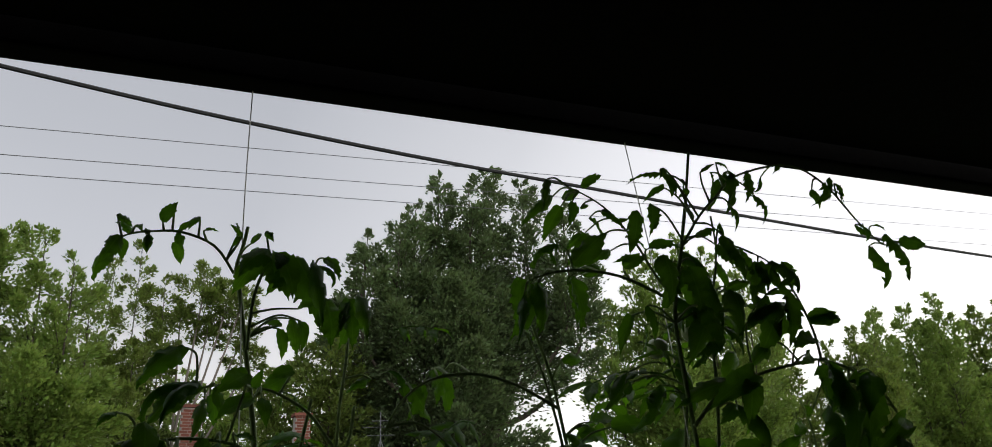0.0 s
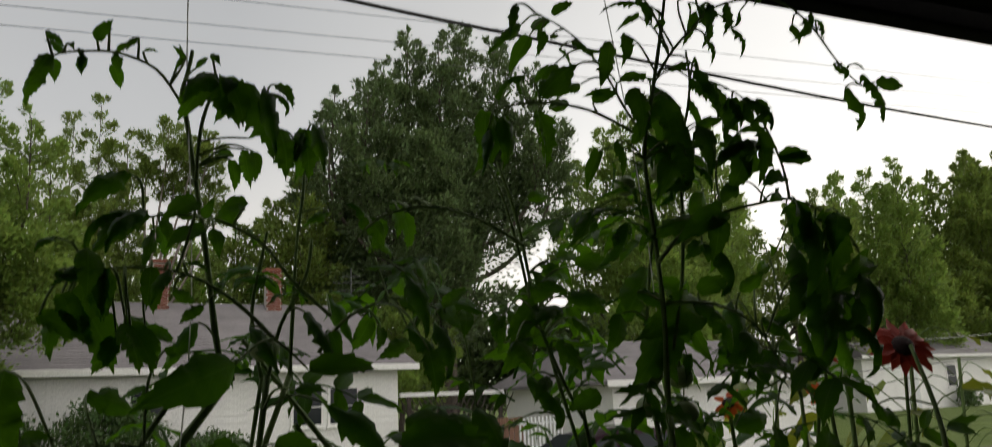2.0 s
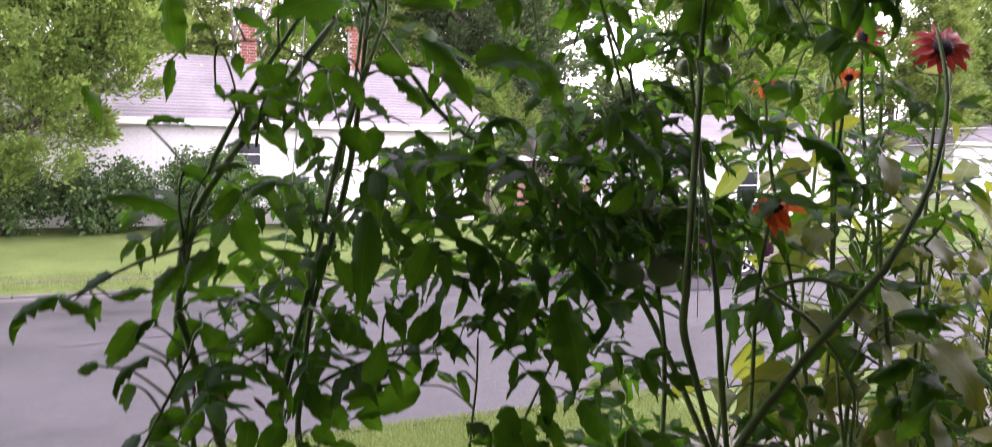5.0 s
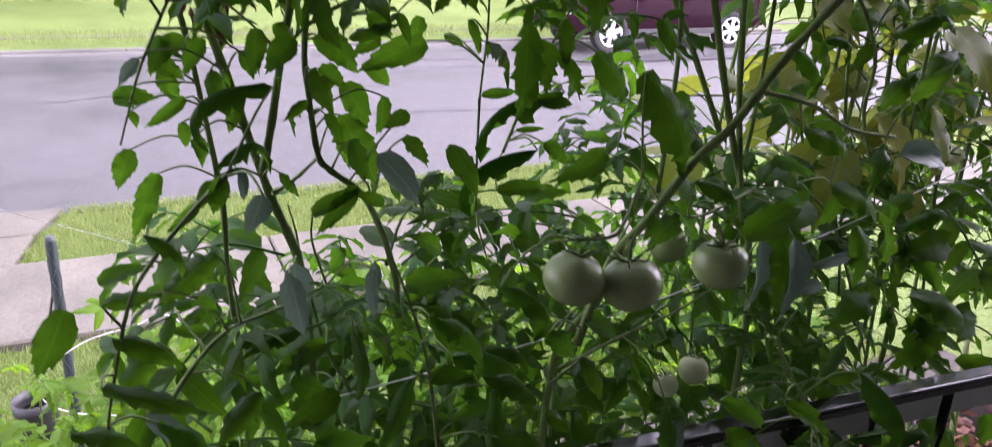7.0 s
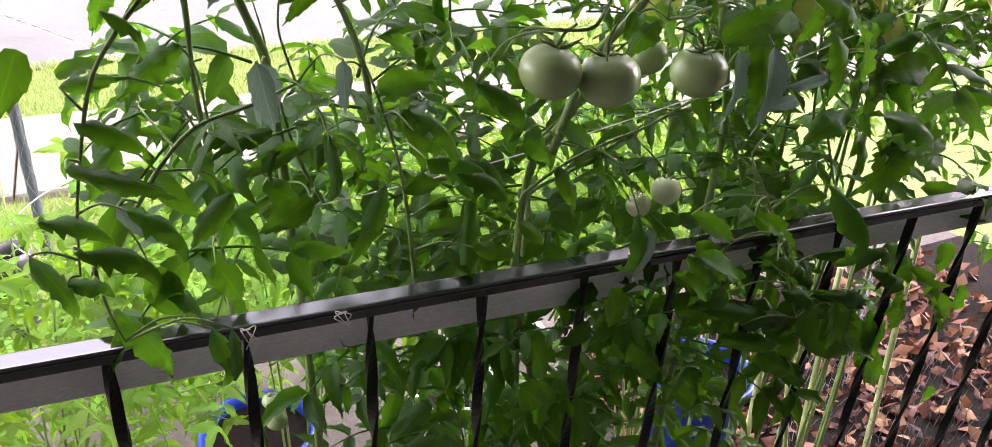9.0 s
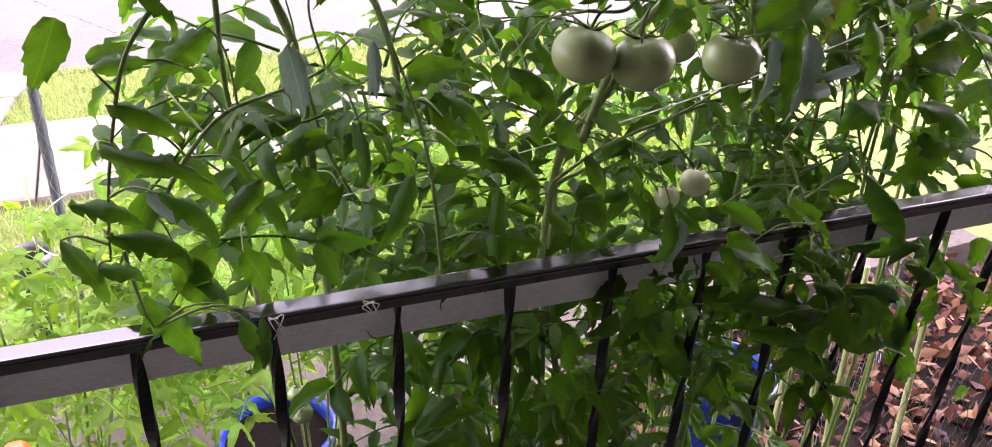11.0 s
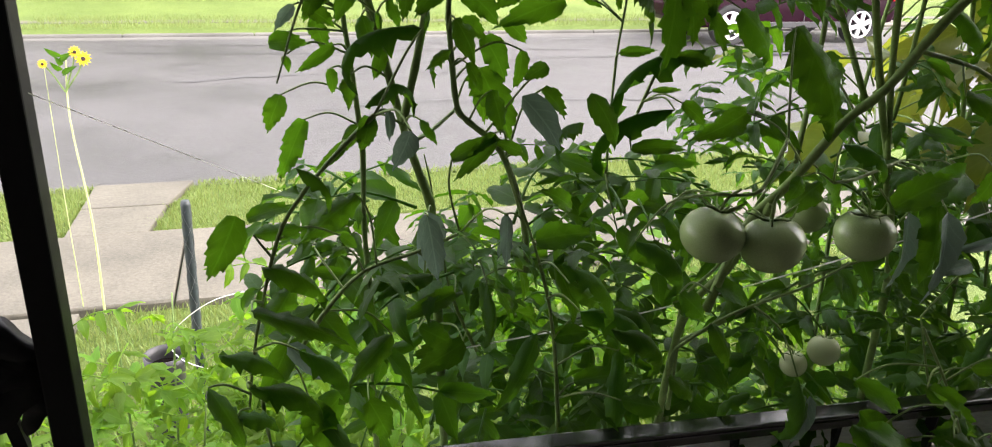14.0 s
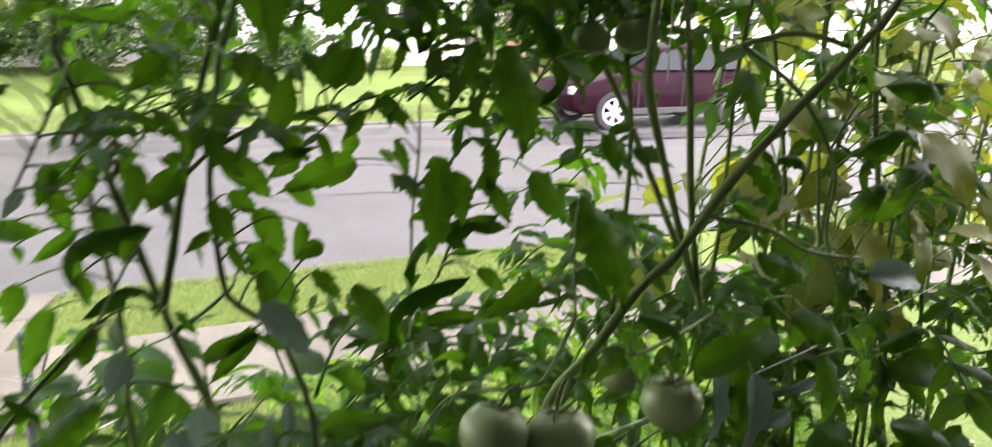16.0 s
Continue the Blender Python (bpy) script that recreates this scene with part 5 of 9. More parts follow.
vine(plant_a, 0.001, 0.0026, [(-0.041, 0.87, 1.53), (-0.037, 0.87, 1.561), (-0.029, 0.87, 1.604), (-0.011, 0.87, 1.67), (0.007, 0.87, 1.701), (0.033, 0.87, 1.731), (0.062, 0.87, 1.759)])
vine(plant_a, 0.0045, 0.0025, [(0.195, 1.07, 2.181), (0.186, 1.07, 2.22), (0.176, 1.07, 2.29), (0.167, 1.07, 2.342), (0.158, 1.07, 2.395), (0.153, 1.07, 2.417), (0.158, 1.07, 2.443), (0.16, 1.07, 2.458)])
vine(plant_a, 0.0022, 0.0012, [(0.15, 1.06, 2.41), (0.132, 1.06, 2.433), (0.104, 1.06, 2.442), (0.079, 1.06, 2.439), (0.063, 1.06, 2.434), (0.052, 1.06, 2.424)], 'petiole')
vine(plant_a, 0.0028, 0.0016, [(0.164, 1.05, 2.342), (0.166, 1.05, 2.384), (0.175, 1.05, 2.415), (0.192, 1.05, 2.426), (0.216, 1.05, 2.417)], 'petiole')
vine(plant_a, 0.003, 0.0015, [(0.272, 1.05, 2.237), (0.24, 1.05, 2.265), (0.217, 1.05, 2.293), (0.184, 1.05, 2.31), (0.151, 1.05, 2.313), (0.128, 1.05, 2.309)], 'petiole')
vine(plant_a, 0.003, 0.0015, [(0.219, 1.02, 2.216), (0.2, 1.02, 2.235), (0.176, 1.02, 2.253), (0.149, 1.02, 2.264), (0.115, 1.02, 2.266), (0.091, 1.02, 2.261)], 'petiole')
vine(plant_a, 0.003, 0.0018, [(0.244, 1.07, 2.186), (0.246, 1.07, 2.24), (0.249, 1.07, 2.303), (0.254, 1.07, 2.348), (0.255, 1.07, 2.4)])
vine(plant_a, 0.003, 0.0022, [(0.222, 1.05, 2.186), (0.231, 1.05, 2.228), (0.251, 1.05, 2.268), (0.256, 1.05, 2.3)])
vine(plant_a, 0.003, 0.0022, [(0.222, 1.07, 2.187), (0.213, 1.07, 2.24), (0.221, 1.07, 2.291), (0.224, 1.07, 2.308)])
vine(plant_a, 0.003, 0.0014, [(0.262, 1.05, 2.207), (0.288, 1.05, 2.237), (0.334, 1.05, 2.253), (0.369, 1.05, 2.243), (0.393, 1.05, 2.221)], 'petiole')
vine(plant_a, 0.001, 0.003, [(0.081, 0.98, 2.141), (0.111, 0.98, 2.147), (0.146, 0.98, 2.138), (0.17, 0.98, 2.124)], 'petiole')
leaflets(plant_a, [
    ((0.089, 1.06, 2.447), (0.099, 1.06, 2.466), 0.011, 'flat'),
    ((0.068, 1.06, 2.439), (0.053, 1.06, 2.449), 0.01, 'flat'),
    ((0.079, 1.06, 2.438), (0.076, 1.06, 2.446), 0.005, 'flat'),
    ((0.104, 1.06, 2.445), (0.118, 1.06, 2.457), 0.008, 'flat'),
    ((0.102, 1.06, 2.44), (0.109, 1.06, 2.423), 0.012, 'flat'),
    ((0.079, 1.06, 2.437), (0.08, 1.06, 2.419), 0.011, 'flat'),
    ((0.059, 1.06, 2.435), (0.062, 1.06, 2.417), 0.012, 'flat'),
    ((0.055, 1.06, 2.429), (0.044, 1.06, 2.403), 0.016, 'curled'),
    ((0.071, 1.06, 2.437), (0.074, 1.06, 2.428), 0.005, 'flat'),
    ((0.121, 1.06, 2.439), (0.132, 1.06, 2.437), 0.004, 'flat')])
leaflets(plant_a, [
    ((0.173, 1.04, 2.428), (0.149, 1.04, 2.39), 0.026, 'flat'),
    ((0.19, 1.04, 2.422), (0.175, 1.04, 2.388), 0.023, 'flat'),
    ((0.195, 1.04, 2.421), (0.2, 1.04, 2.386), 0.022, 'curled'),
    ((0.211, 1.04, 2.42), (0.221, 1.04, 2.359), 0.019, 'curled'),
    ((0.219, 1.04, 2.421), (0.232, 1.04, 2.399), 0.015, 'flat'),
    ((0.179, 1.04, 2.421), (0.193, 1.04, 2.379), 0.022, 'flat'),
    ((0.184, 1.04, 2.419), (0.175, 1.04, 2.398), 0.02, 'flat'),
    ((0.152, 1.04, 2.439), (0.141, 1.04, 2.448), 0.005, 'flat'),
    ((0.148, 1.04, 2.436), (0.143, 1.04, 2.424), 0.004, 'flat'),
    ((0.162, 1.04, 2.438), (0.172, 1.04, 2.452), 0.005, 'flat'),
    ((0.169, 1.04, 2.439), (0.175, 1.04, 2.427), 0.009, 'flat'),
    ((0.151, 1.04, 2.436), (0.147, 1.04, 2.455), 0.004, 'flat')])
leaflets(plant_a, [
    ((0.252, 1.06, 2.397), (0.237, 1.06, 2.358), 0.019, 'curled'),
    ((0.253, 1.06, 2.398), (0.246, 1.06, 2.352), 0.021, 'flat'),
    ((0.255, 1.06, 2.397), (0.261, 1.06, 2.351), 0.018, 'curled'),
    ((0.204, 1.06, 2.378), (0.212, 1.06, 2.345), 0.015, 'toothed'),
    ((0.183, 1.06, 2.314), (0.208, 1.06, 2.329), 0.016, 'flat'),
    ((0.196, 1.06, 2.371), (0.179, 1.06, 2.372), 0.012, 'flat'),
    ((0.204, 1.06, 2.38), (0.214, 1.06, 2.391), 0.009, 'flat'),
    ((0.194, 1.06, 2.368), (0.199, 1.06, 2.342), 0.011, 'flat')])
leaflets(plant_a, [
    ((0.129, 1.04, 2.311), (0.092, 1.04, 2.275), 0.024, 'curled'),
    ((0.141, 1.04, 2.308), (0.147, 1.04, 2.284), 0.015, 'flat'),
    ((0.169, 1.04, 2.299), (0.141, 1.04, 2.281), 0.017, 'flat'),
    ((0.154, 1.04, 2.311), (0.166, 1.04, 2.315), 0.007, 'flat'),
    ((0.175, 1.04, 2.3), (0.179, 1.04, 2.275), 0.012, 'flat'),
    ((0.168, 1.04, 2.307), (0.174, 1.04, 2.322), 0.008, 'flat'),
    ((0.114, 1.04, 2.304), (0.098, 1.04, 2.296), 0.012, 'flat')])
leaflets(plant_a, [
    ((0.101, 1.0, 2.262), (0.101, 1.0, 2.225), 0.016, 'flat'),
    ((0.13, 1.0, 2.257), (0.134, 1.0, 2.232), 0.014, 'flat'),
    ((0.14, 1.0, 2.259), (0.128, 1.0, 2.233), 0.011, 'flat'),
    ((0.092, 1.0, 2.258), (0.07, 1.0, 2.249), 0.014, 'flat'),
    ((0.091, 1.0, 2.25), (0.08, 1.0, 2.211), 0.027, 'flat'),
    ((0.079, 1.0, 2.235), (0.097, 1.0, 2.21), 0.024, 'flat'),
    ((0.118, 1.0, 2.222), (0.133, 1.0, 2.188), 0.029, 'toothed'),
    ((0.112, 1.0, 2.216), (0.098, 1.0, 2.192), 0.025, 'flat'),
    ((0.13, 1.0, 2.222), (0.15, 1.0, 2.213), 0.013, 'flat'),
    ((0.141, 1.0, 2.207), (0.154, 1.0, 2.202), 0.008, 'flat'),
    ((0.147, 1.0, 2.25), (0.164, 1.0, 2.242), 0.011, 'flat'),
    ((0.151, 1.0, 2.264), (0.164, 1.0, 2.257), 0.008, 'flat')])
leaflets(plant_a, [
    ((0.167, 1.0, 2.239), (0.152, 1.0, 2.226), 0.011, 'flat')])
leaflets(plant_a, [
    ((0.297, 1.05, 2.307), (0.28, 1.05, 2.328), 0.012, 'curled'),
    ((0.311, 1.05, 2.308), (0.336, 1.05, 2.292), 0.017, 'flat'),
    ((0.341, 1.05, 2.331), (0.348, 1.05, 2.298), 0.018, 'flat'),
    ((0.323, 1.05, 2.324), (0.31, 1.05, 2.291), 0.013, 'flat'),
    ((0.277, 1.05, 2.328), (0.258, 1.05, 2.316), 0.013, 'curled'),
    ((0.358, 1.05, 2.231), (0.364, 1.05, 2.181), 0.035, 'curled'),
    ((0.313, 1.05, 2.237), (0.299, 1.05, 2.209), 0.017, 'flat'),
    ((0.339, 1.05, 2.216), (0.309, 1.05, 2.2), 0.018, 'flat'),
    ((0.278, 1.05, 2.227), (0.27, 1.05, 2.195), 0.012, 'flat'),
    ((0.381, 1.05, 2.237), (0.406, 1.05, 2.232), 0.015, 'flat'),
    ((0.369, 1.05, 2.243), (0.392, 1.05, 2.26), 0.015, 'flat'),
    ((0.328, 1.05, 2.251), (0.342, 1.05, 2.232), 0.013, 'flat')])
leaflets(plant_a, [
    ((0.31, 1.05, 2.227), (0.305, 1.05, 2.206), 0.013, 'flat')])
leaflets(plant_a, [
    ((0.048, 1.0, 2.197), (0.06, 1.0, 2.136), 0.036, 'curled'),
    ((0.061, 1.0, 2.152), (0.078, 1.0, 2.154), 0.016, 'flat'),
    ((0.096, 1.0, 2.179), (0.13, 1.0, 2.164), 0.021, 'flat'),
    ((0.187, 1.0, 2.196), (0.12, 1.0, 2.166), 0.035, 'flat'),
    ((0.192, 1.0, 2.143), (0.159, 1.0, 2.094), 0.035, 'toothed'),
    ((0.113, 1.0, 2.329), (0.082, 1.0, 2.296), 0.021, 'curled'),
    ((0.071, 1.0, 2.278), (0.06, 1.0, 2.266), 0.013, 'flat'),
    ((0.09, 1.0, 2.273), (0.091, 1.0, 2.237), 0.018, 'flat'),
    ((0.156, 1.0, 2.309), (0.132, 1.0, 2.291), 0.016, 'flat'),
    ((0.243, 1.0, 2.192), (0.299, 1.0, 2.191), 0.019, 'flat'),
    ((0.258, 1.0, 2.166), (0.3, 1.0, 2.114), 0.031, 'curled'),
    ((0.272, 1.0, 2.13), (0.267, 1.0, 2.108), 0.019, 'flat')])
leaflets(plant_a, [
    ((0.306, 1.0, 2.129), (0.311, 1.0, 2.104), 0.018, 'flat'),
    ((0.097, 1.0, 2.139), (0.101, 1.0, 2.116), 0.013, 'flat'),
    ((0.14, 1.0, 2.134), (0.124, 1.0, 2.109), 0.021, 'flat'),
    ((0.229, 1.0, 2.178), (0.253, 1.0, 2.173), 0.016, 'flat'),
    ((0.219, 1.0, 2.14), (0.257, 1.0, 2.13), 0.021, 'flat'),
    ((0.317, 1.0, 2.265), (0.332, 1.0, 2.214), 0.023, 'curled'),
    ((0.332, 1.0, 2.204), (0.334, 1.0, 2.166), 0.025, 'toothed'),
    ((0.314, 1.0, 2.153), (0.381, 1.0, 2.121), 0.03, 'flat'),
    ((0.29, 1.0, 2.314), (0.309, 1.0, 2.29), 0.017, 'flat'),
    ((0.315, 1.0, 2.328), (0.323, 1.0, 2.299), 0.018, 'flat'),
    ((0.207, 1.0, 2.104), (0.237, 1.0, 2.084), 0.024, 'flat')])

# middle plant
plant_b = plant('tomato plant with arching stem and hanging leaflets', (0.42, 1.0, 0.0))
vine(plant_b, 0.0032, 0.002, [(0.494, 1.02, 2.145), (0.476, 1.02, 2.175), (0.448, 1.02, 2.24), (0.436, 1.02, 2.29), (0.425, 1.02, 2.331), (0.416, 1.02, 2.354)])
vine(plant_b, 0.0028, 0.0014, [(0.428, 1.0, 2.295), (0.385, 1.0, 2.315), (0.343, 1.0, 2.322), (0.304, 1.0, 2.314), (0.279, 1.0, 2.294), (0.266, 1.0, 2.271)], 'petiole')
vine(plant_b, 0.003, 0.0014, [(0.541, 0.96, 2.391), (0.517, 0.96, 2.401), (0.479, 0.96, 2.412), (0.438, 0.96, 2.413), (0.406, 0.96, 2.407), (0.384, 0.96, 2.398)], 'petiole')
vine(plant_b, 0.0032, 0.0028, [(0.514, 1.04, 2.052), (0.503, 1.04, 2.111), (0.481, 1.04, 2.182), (0.46, 1.04, 2.259), (0.446, 1.04, 2.33), (0.428, 1.04, 2.382)])
vine(plant_b, 0.005, 0.003, [(0.324, 1.08, 2.082), (0.3, 1.08, 2.107), (0.272, 1.08, 2.141), (0.234, 1.08, 2.189), (0.208, 1.08, 2.22)])
vine(plant_b, 0.0045, 0.0035, [(0.44, 1.08, 2.014), (0.404, 1.08, 2.027), (0.37, 1.08, 2.06), (0.333, 1.08, 2.079), (0.298, 1.08, 2.107), (0.271, 1.08, 2.128), (0.251, 1.08, 2.151)])
vine(plant_b, 0.0025, 0.0015, [(0.115, 0.97, 1.823), (0.148, 0.97, 1.853), (0.192, 0.97, 1.873), (0.233, 0.97, 1.879), (0.269, 0.97, 1.876)], 'petiole')
vine(plant_b, 0.0022, 0.0012, [(0.334, 1.0, 1.721), (0.361, 1.0, 1.784), (0.402, 1.0, 1.859), (0.438, 1.0, 1.91), (0.459, 1.0, 1.956)])
vine(plant_b, 0.004, 0.0007, [(0.405, 1.0, 1.361), (0.408, 1.0, 1.461), (0.41, 1.0, 1.515), (0.45, 1.0, 1.554), (0.489, 1.0, 1.628), (0.523, 1.0, 1.666)])
vine(plant_b, 0.0032, 0.002, [(0.427, 1.03, 1.443), (0.494, 1.03, 1.466), (0.571, 1.03, 1.5), (0.643, 1.03, 1.52), (0.732, 1.03, 1.526), (0.796, 1.03, 1.527)], 'petiole')
vine(plant_b, 0.003, 0.0007, [(0.254, 0.95, 1.385), (0.241, 0.95, 1.514), (0.223, 0.95, 1.594), (0.197, 0.95, 1.666), (0.187, 0.95, 1.699)])
vine(plant_b, 0.0008, 0.0025, [(0.124, 1.0, 1.691), (0.13, 1.0, 1.663), (0.133, 1.0, 1.64), (0.151, 1.0, 1.546), (0.178, 1.0, 1.48)])
vine(plant_b, 0.003, 0.0015, [(-0.006, 0.93, 1.531), (0.025, 0.93, 1.578), (0.058, 0.93, 1.611), (0.104, 0.93, 1.625), (0.141, 0.93, 1.639)], 'petiole')
leaflets(plant_b, [
    ((0.401, 0.98, 2.406), (0.378, 0.98, 2.351), 0.021, 'flat'),
    ((0.405, 0.98, 2.405), (0.402, 0.98, 2.355), 0.02, 'flat'),
    ((0.439, 0.98, 2.412), (0.444, 0.98, 2.36), 0.023, 'toothed'),
    ((0.418, 0.98, 2.419), (0.398, 0.98, 2.43), 0.019, 'curled'),
    ((0.43, 0.98, 2.418), (0.466, 0.98, 2.45), 0.023, 'flat'),
    ((0.465, 0.98, 2.425), (0.494, 0.98, 2.439), 0.015, 'flat'),
    ((0.495, 0.98, 2.427), (0.522, 0.98, 2.44), 0.018, 'flat'),
    ((0.391, 0.98, 2.393), (0.383, 0.98, 2.347), 0.014, 'curled'),
    ((0.402, 0.98, 2.365), (0.417, 0.98, 2.361), 0.012, 'flat')])
leaflets(plant_b, [
    ((0.442, 1.02, 2.256), (0.485, 1.02, 2.261), 0.021, 'flat'),
    ((0.469, 1.02, 2.242), (0.433, 1.02, 2.223), 0.02, 'flat'),
    ((0.449, 1.02, 2.245), (0.415, 1.02, 2.213), 0.023, 'flat'),
    ((0.411, 1.02, 2.24), (0.415, 1.02, 2.204), 0.024, 'curled'),
    ((0.454, 1.02, 2.227), (0.425, 1.02, 2.183), 0.022, 'flat'),
    ((0.484, 1.02, 2.256), (0.526, 1.02, 2.238), 0.022, 'flat'),
    ((0.472, 1.02, 2.28), (0.508, 1.02, 2.274), 0.015, 'flat'),
    ((0.49, 1.02, 2.292), (0.524, 1.02, 2.293), 0.015, 'flat'),
    ((0.471, 1.02, 2.265), (0.451, 1.02, 2.279), 0.013, 'flat'),
    ((0.485, 1.02, 2.234), (0.504, 1.02, 2.211), 0.018, 'flat'),
    ((0.46, 1.02, 2.212), (0.481, 1.02, 2.184), 0.021, 'flat'),
    ((0.457, 1.02, 2.348), (0.485, 1.02, 2.353), 0.012, 'flat')])
leaflets(plant_b, [
    ((0.323, 1.04, 2.045), (0.359, 1.04, 2.09), 0.032, 'curled'),
    ((0.397, 1.04, 2.159), (0.414, 1.04, 2.092), 0.031, 'curled'),
    ((0.464, 1.04, 2.182), (0.443, 1.04, 2.159), 0.026, 'curled'),
    ((0.45, 1.04, 2.182), (0.479, 1.04, 2.135), 0.035, 'curled'),
    ((0.381, 1.04, 2.238), (0.374, 1.04, 2.215), 0.013, 'flat'),
    ((0.446, 1.04, 2.234), (0.431, 1.04, 2.205), 0.021, 'flat'),
    ((0.486, 1.04, 2.288), (0.475, 1.04, 2.278), 0.018, 'flat'),
    ((0.504, 1.04, 2.286), (0.545, 1.04, 2.285), 0.027, 'flat'),
    ((0.502, 1.04, 2.237), (0.477, 1.04, 2.242), 0.022, 'flat'),
    ((0.51, 1.04, 2.249), (0.519, 1.04, 2.219), 0.018, 'flat'),
    ((0.526, 1.04, 2.134), (0.494, 1.04, 2.088), 0.036, 'curled'),
    ((0.555, 1.04, 2.121), (0.515, 1.04, 2.069), 0.035, 'curled')])
leaflets(plant_b, [
    ((0.408, 1.04, 2.093), (0.42, 1.04, 2.07), 0.026, 'flat'),
    ((0.341, 1.04, 2.096), (0.358, 1.04, 2.074), 0.021, 'flat'),
    ((0.313, 1.04, 2.097), (0.318, 1.04, 2.077), 0.023, 'flat')])
leaflets(plant_b, [
    ((0.052, 0.95, 2.006), (-0.008, 0.95, 2.018), 0.02, 'flat'),
    ((0.027, 0.95, 2.076), (0.063, 0.95, 2.073), 0.012, 'flat'),
    ((-0.001, 0.95, 1.941), (0.03, 0.95, 1.942), 0.015, 'flat'),
    ((0.072, 0.95, 2.041), (0.105, 0.95, 2.04), 0.011, 'flat'),
    ((0.111, 0.95, 2.123), (0.126, 0.95, 2.078), 0.025, 'toothed'),
    ((0.199, 0.95, 2.007), (0.193, 0.95, 1.915), 0.027, 'flat'),
    ((0.226, 0.95, 2.051), (0.238, 0.95, 2.002), 0.017, 'flat'),
    ((0.282, 0.95, 2.019), (0.316, 0.95, 2.003), 0.026, 'flat'),
    ((0.255, 0.95, 2.016), (0.282, 0.95, 2.016), 0.008, 'flat'),
    ((0.21, 0.95, 1.926), (0.221, 0.95, 1.897), 0.023, 'flat')])
leaflets(plant_b, [
    ((0.273, 0.95, 1.986), (0.298, 0.95, 1.922), 0.028, 'curled'),
    ((0.35, 0.95, 1.884), (0.378, 0.95, 1.809), 0.03, 'toothed'),
    ((0.342, 0.95, 1.968), (0.349, 0.95, 1.92), 0.024, 'curled'),
    ((0.388, 0.95, 1.961), (0.39, 0.95, 1.882), 0.018, 'curled'),
    ((0.29, 0.95, 2.136), (0.364, 0.95, 2.13), 0.029, 'flat'),
    ((0.371, 0.95, 2.102), (0.399, 0.95, 2.068), 0.025, 'flat'),
    ((0.26, 0.95, 2.123), (0.284, 0.95, 2.092), 0.019, 'flat'),
    ((0.204, 0.95, 2.045), (0.215, 0.95, 1.986), 0.027, 'curled'),
    ((0.161, 0.95, 1.981), (0.158, 0.95, 1.944), 0.014, 'curled'),
    ((0.096, 0.95, 2.082), (0.101, 0.95, 2.057), 0.016, 'curled'),
    ((0.091, 0.95, 2.027), (0.073, 0.95, 1.997), 0.022, 'flat')])
leaflets(plant_b, [
    ((0.046, 0.95, 2.127), (0.041, 0.95, 2.093), 0.011, 'flat'),
    ((-0.016, 0.95, 2.104), (-0.006, 0.95, 2.072), 0.016, 'flat'),
    ((0.078, 0.95, 2.11), (0.085, 0.95, 2.096), 0.02, 'flat'),
    ((-0.033, 0.95, 1.947), (-0.068, 0.95, 1.909), 0.029, 'curled'),
    ((0.002, 0.95, 1.963), (-0.025, 0.95, 1.944), 0.009, 'grey'),
    ((-0.012, 0.95, 1.946), (-0.007, 0.95, 1.925), 0.015, 'curled'),
    ((-0.033, 0.95, 1.949), (-0.01, 0.95, 1.924), 0.016, 'curled')])
leaflets(plant_b, [
    ((-0.034, 0.95, 1.648), (0.01, 0.95, 1.652), 0.015, 'flat'),
    ((0.121, 0.95, 1.647), (0.117, 0.95, 1.581), 0.028, 'grey'),
    ((0.189, 0.95, 1.645), (0.182, 0.95, 1.598), 0.012, 'grey'),
    ((0.167, 0.95, 1.583), (0.164, 0.95, 1.519), 0.015, 'curled'),
    ((0.219, 0.95, 1.529), (0.176, 0.95, 1.455), 0.024, 'curled')])
leaflets(plant_b, [
    ((0.28, 0.95, 1.526), (0.347, 0.95, 1.469), 0.034, 'curled'),
    ((0.31, 0.95, 1.493), (0.316, 0.95, 1.382), 0.029, 'curled'),
    ((0.268, 0.95, 1.457), (0.347, 0.95, 1.449), 0.019, 'flat'),
    ((0.044, 0.95, 1.633), (0.029, 0.95, 1.626), 0.016, 'flat'),
    ((-0.021, 0.95, 1.691), (-0.008, 0.95, 1.673), 0.018, 'flat'),
    ((0.121, 0.95, 1.595), (0.066, 0.95, 1.574), 0.019, 'flat'),
    ((0.154, 0.95, 1.503), (0.107, 0.95, 1.492), 0.025, 'flat'),
    ((0.241, 0.95, 1.514), (0.281, 0.95, 1.514), 0.021, 'flat'),
    ((0.008, 0.95, 1.48), (0.026, 0.95, 1.422), 0.03, 'flat'),
    ((0.021, 0.95, 1.619), (0.042, 0.95, 1.617), 0.017, 'flat')])
leaflets(plant_b, [
    ((0.197, 0.95, 1.672), (0.225, 0.95, 1.691), 0.019, 'flat'),
    ((0.212, 0.95, 1.625), (0.266, 0.95, 1.631), 0.024, 'flat'),
    ((0.272, 0.95, 1.688), (0.31, 0.95, 1.645), 0.024, 'curled'),
    ((0.254, 0.95, 1.644), (0.219, 0.95, 1.664), 0.019, 'flat'),
    ((0.153, 0.95, 1.659), (0.186, 0.95, 1.672), 0.02, 'flat'),
    ((0.111, 0.95, 1.536), (0.148, 0.95, 1.51), 0.025, 'flat'),
    ((0.141, 0.95, 1.575), (0.09, 0.95, 1.552), 0.019, 'flat')])

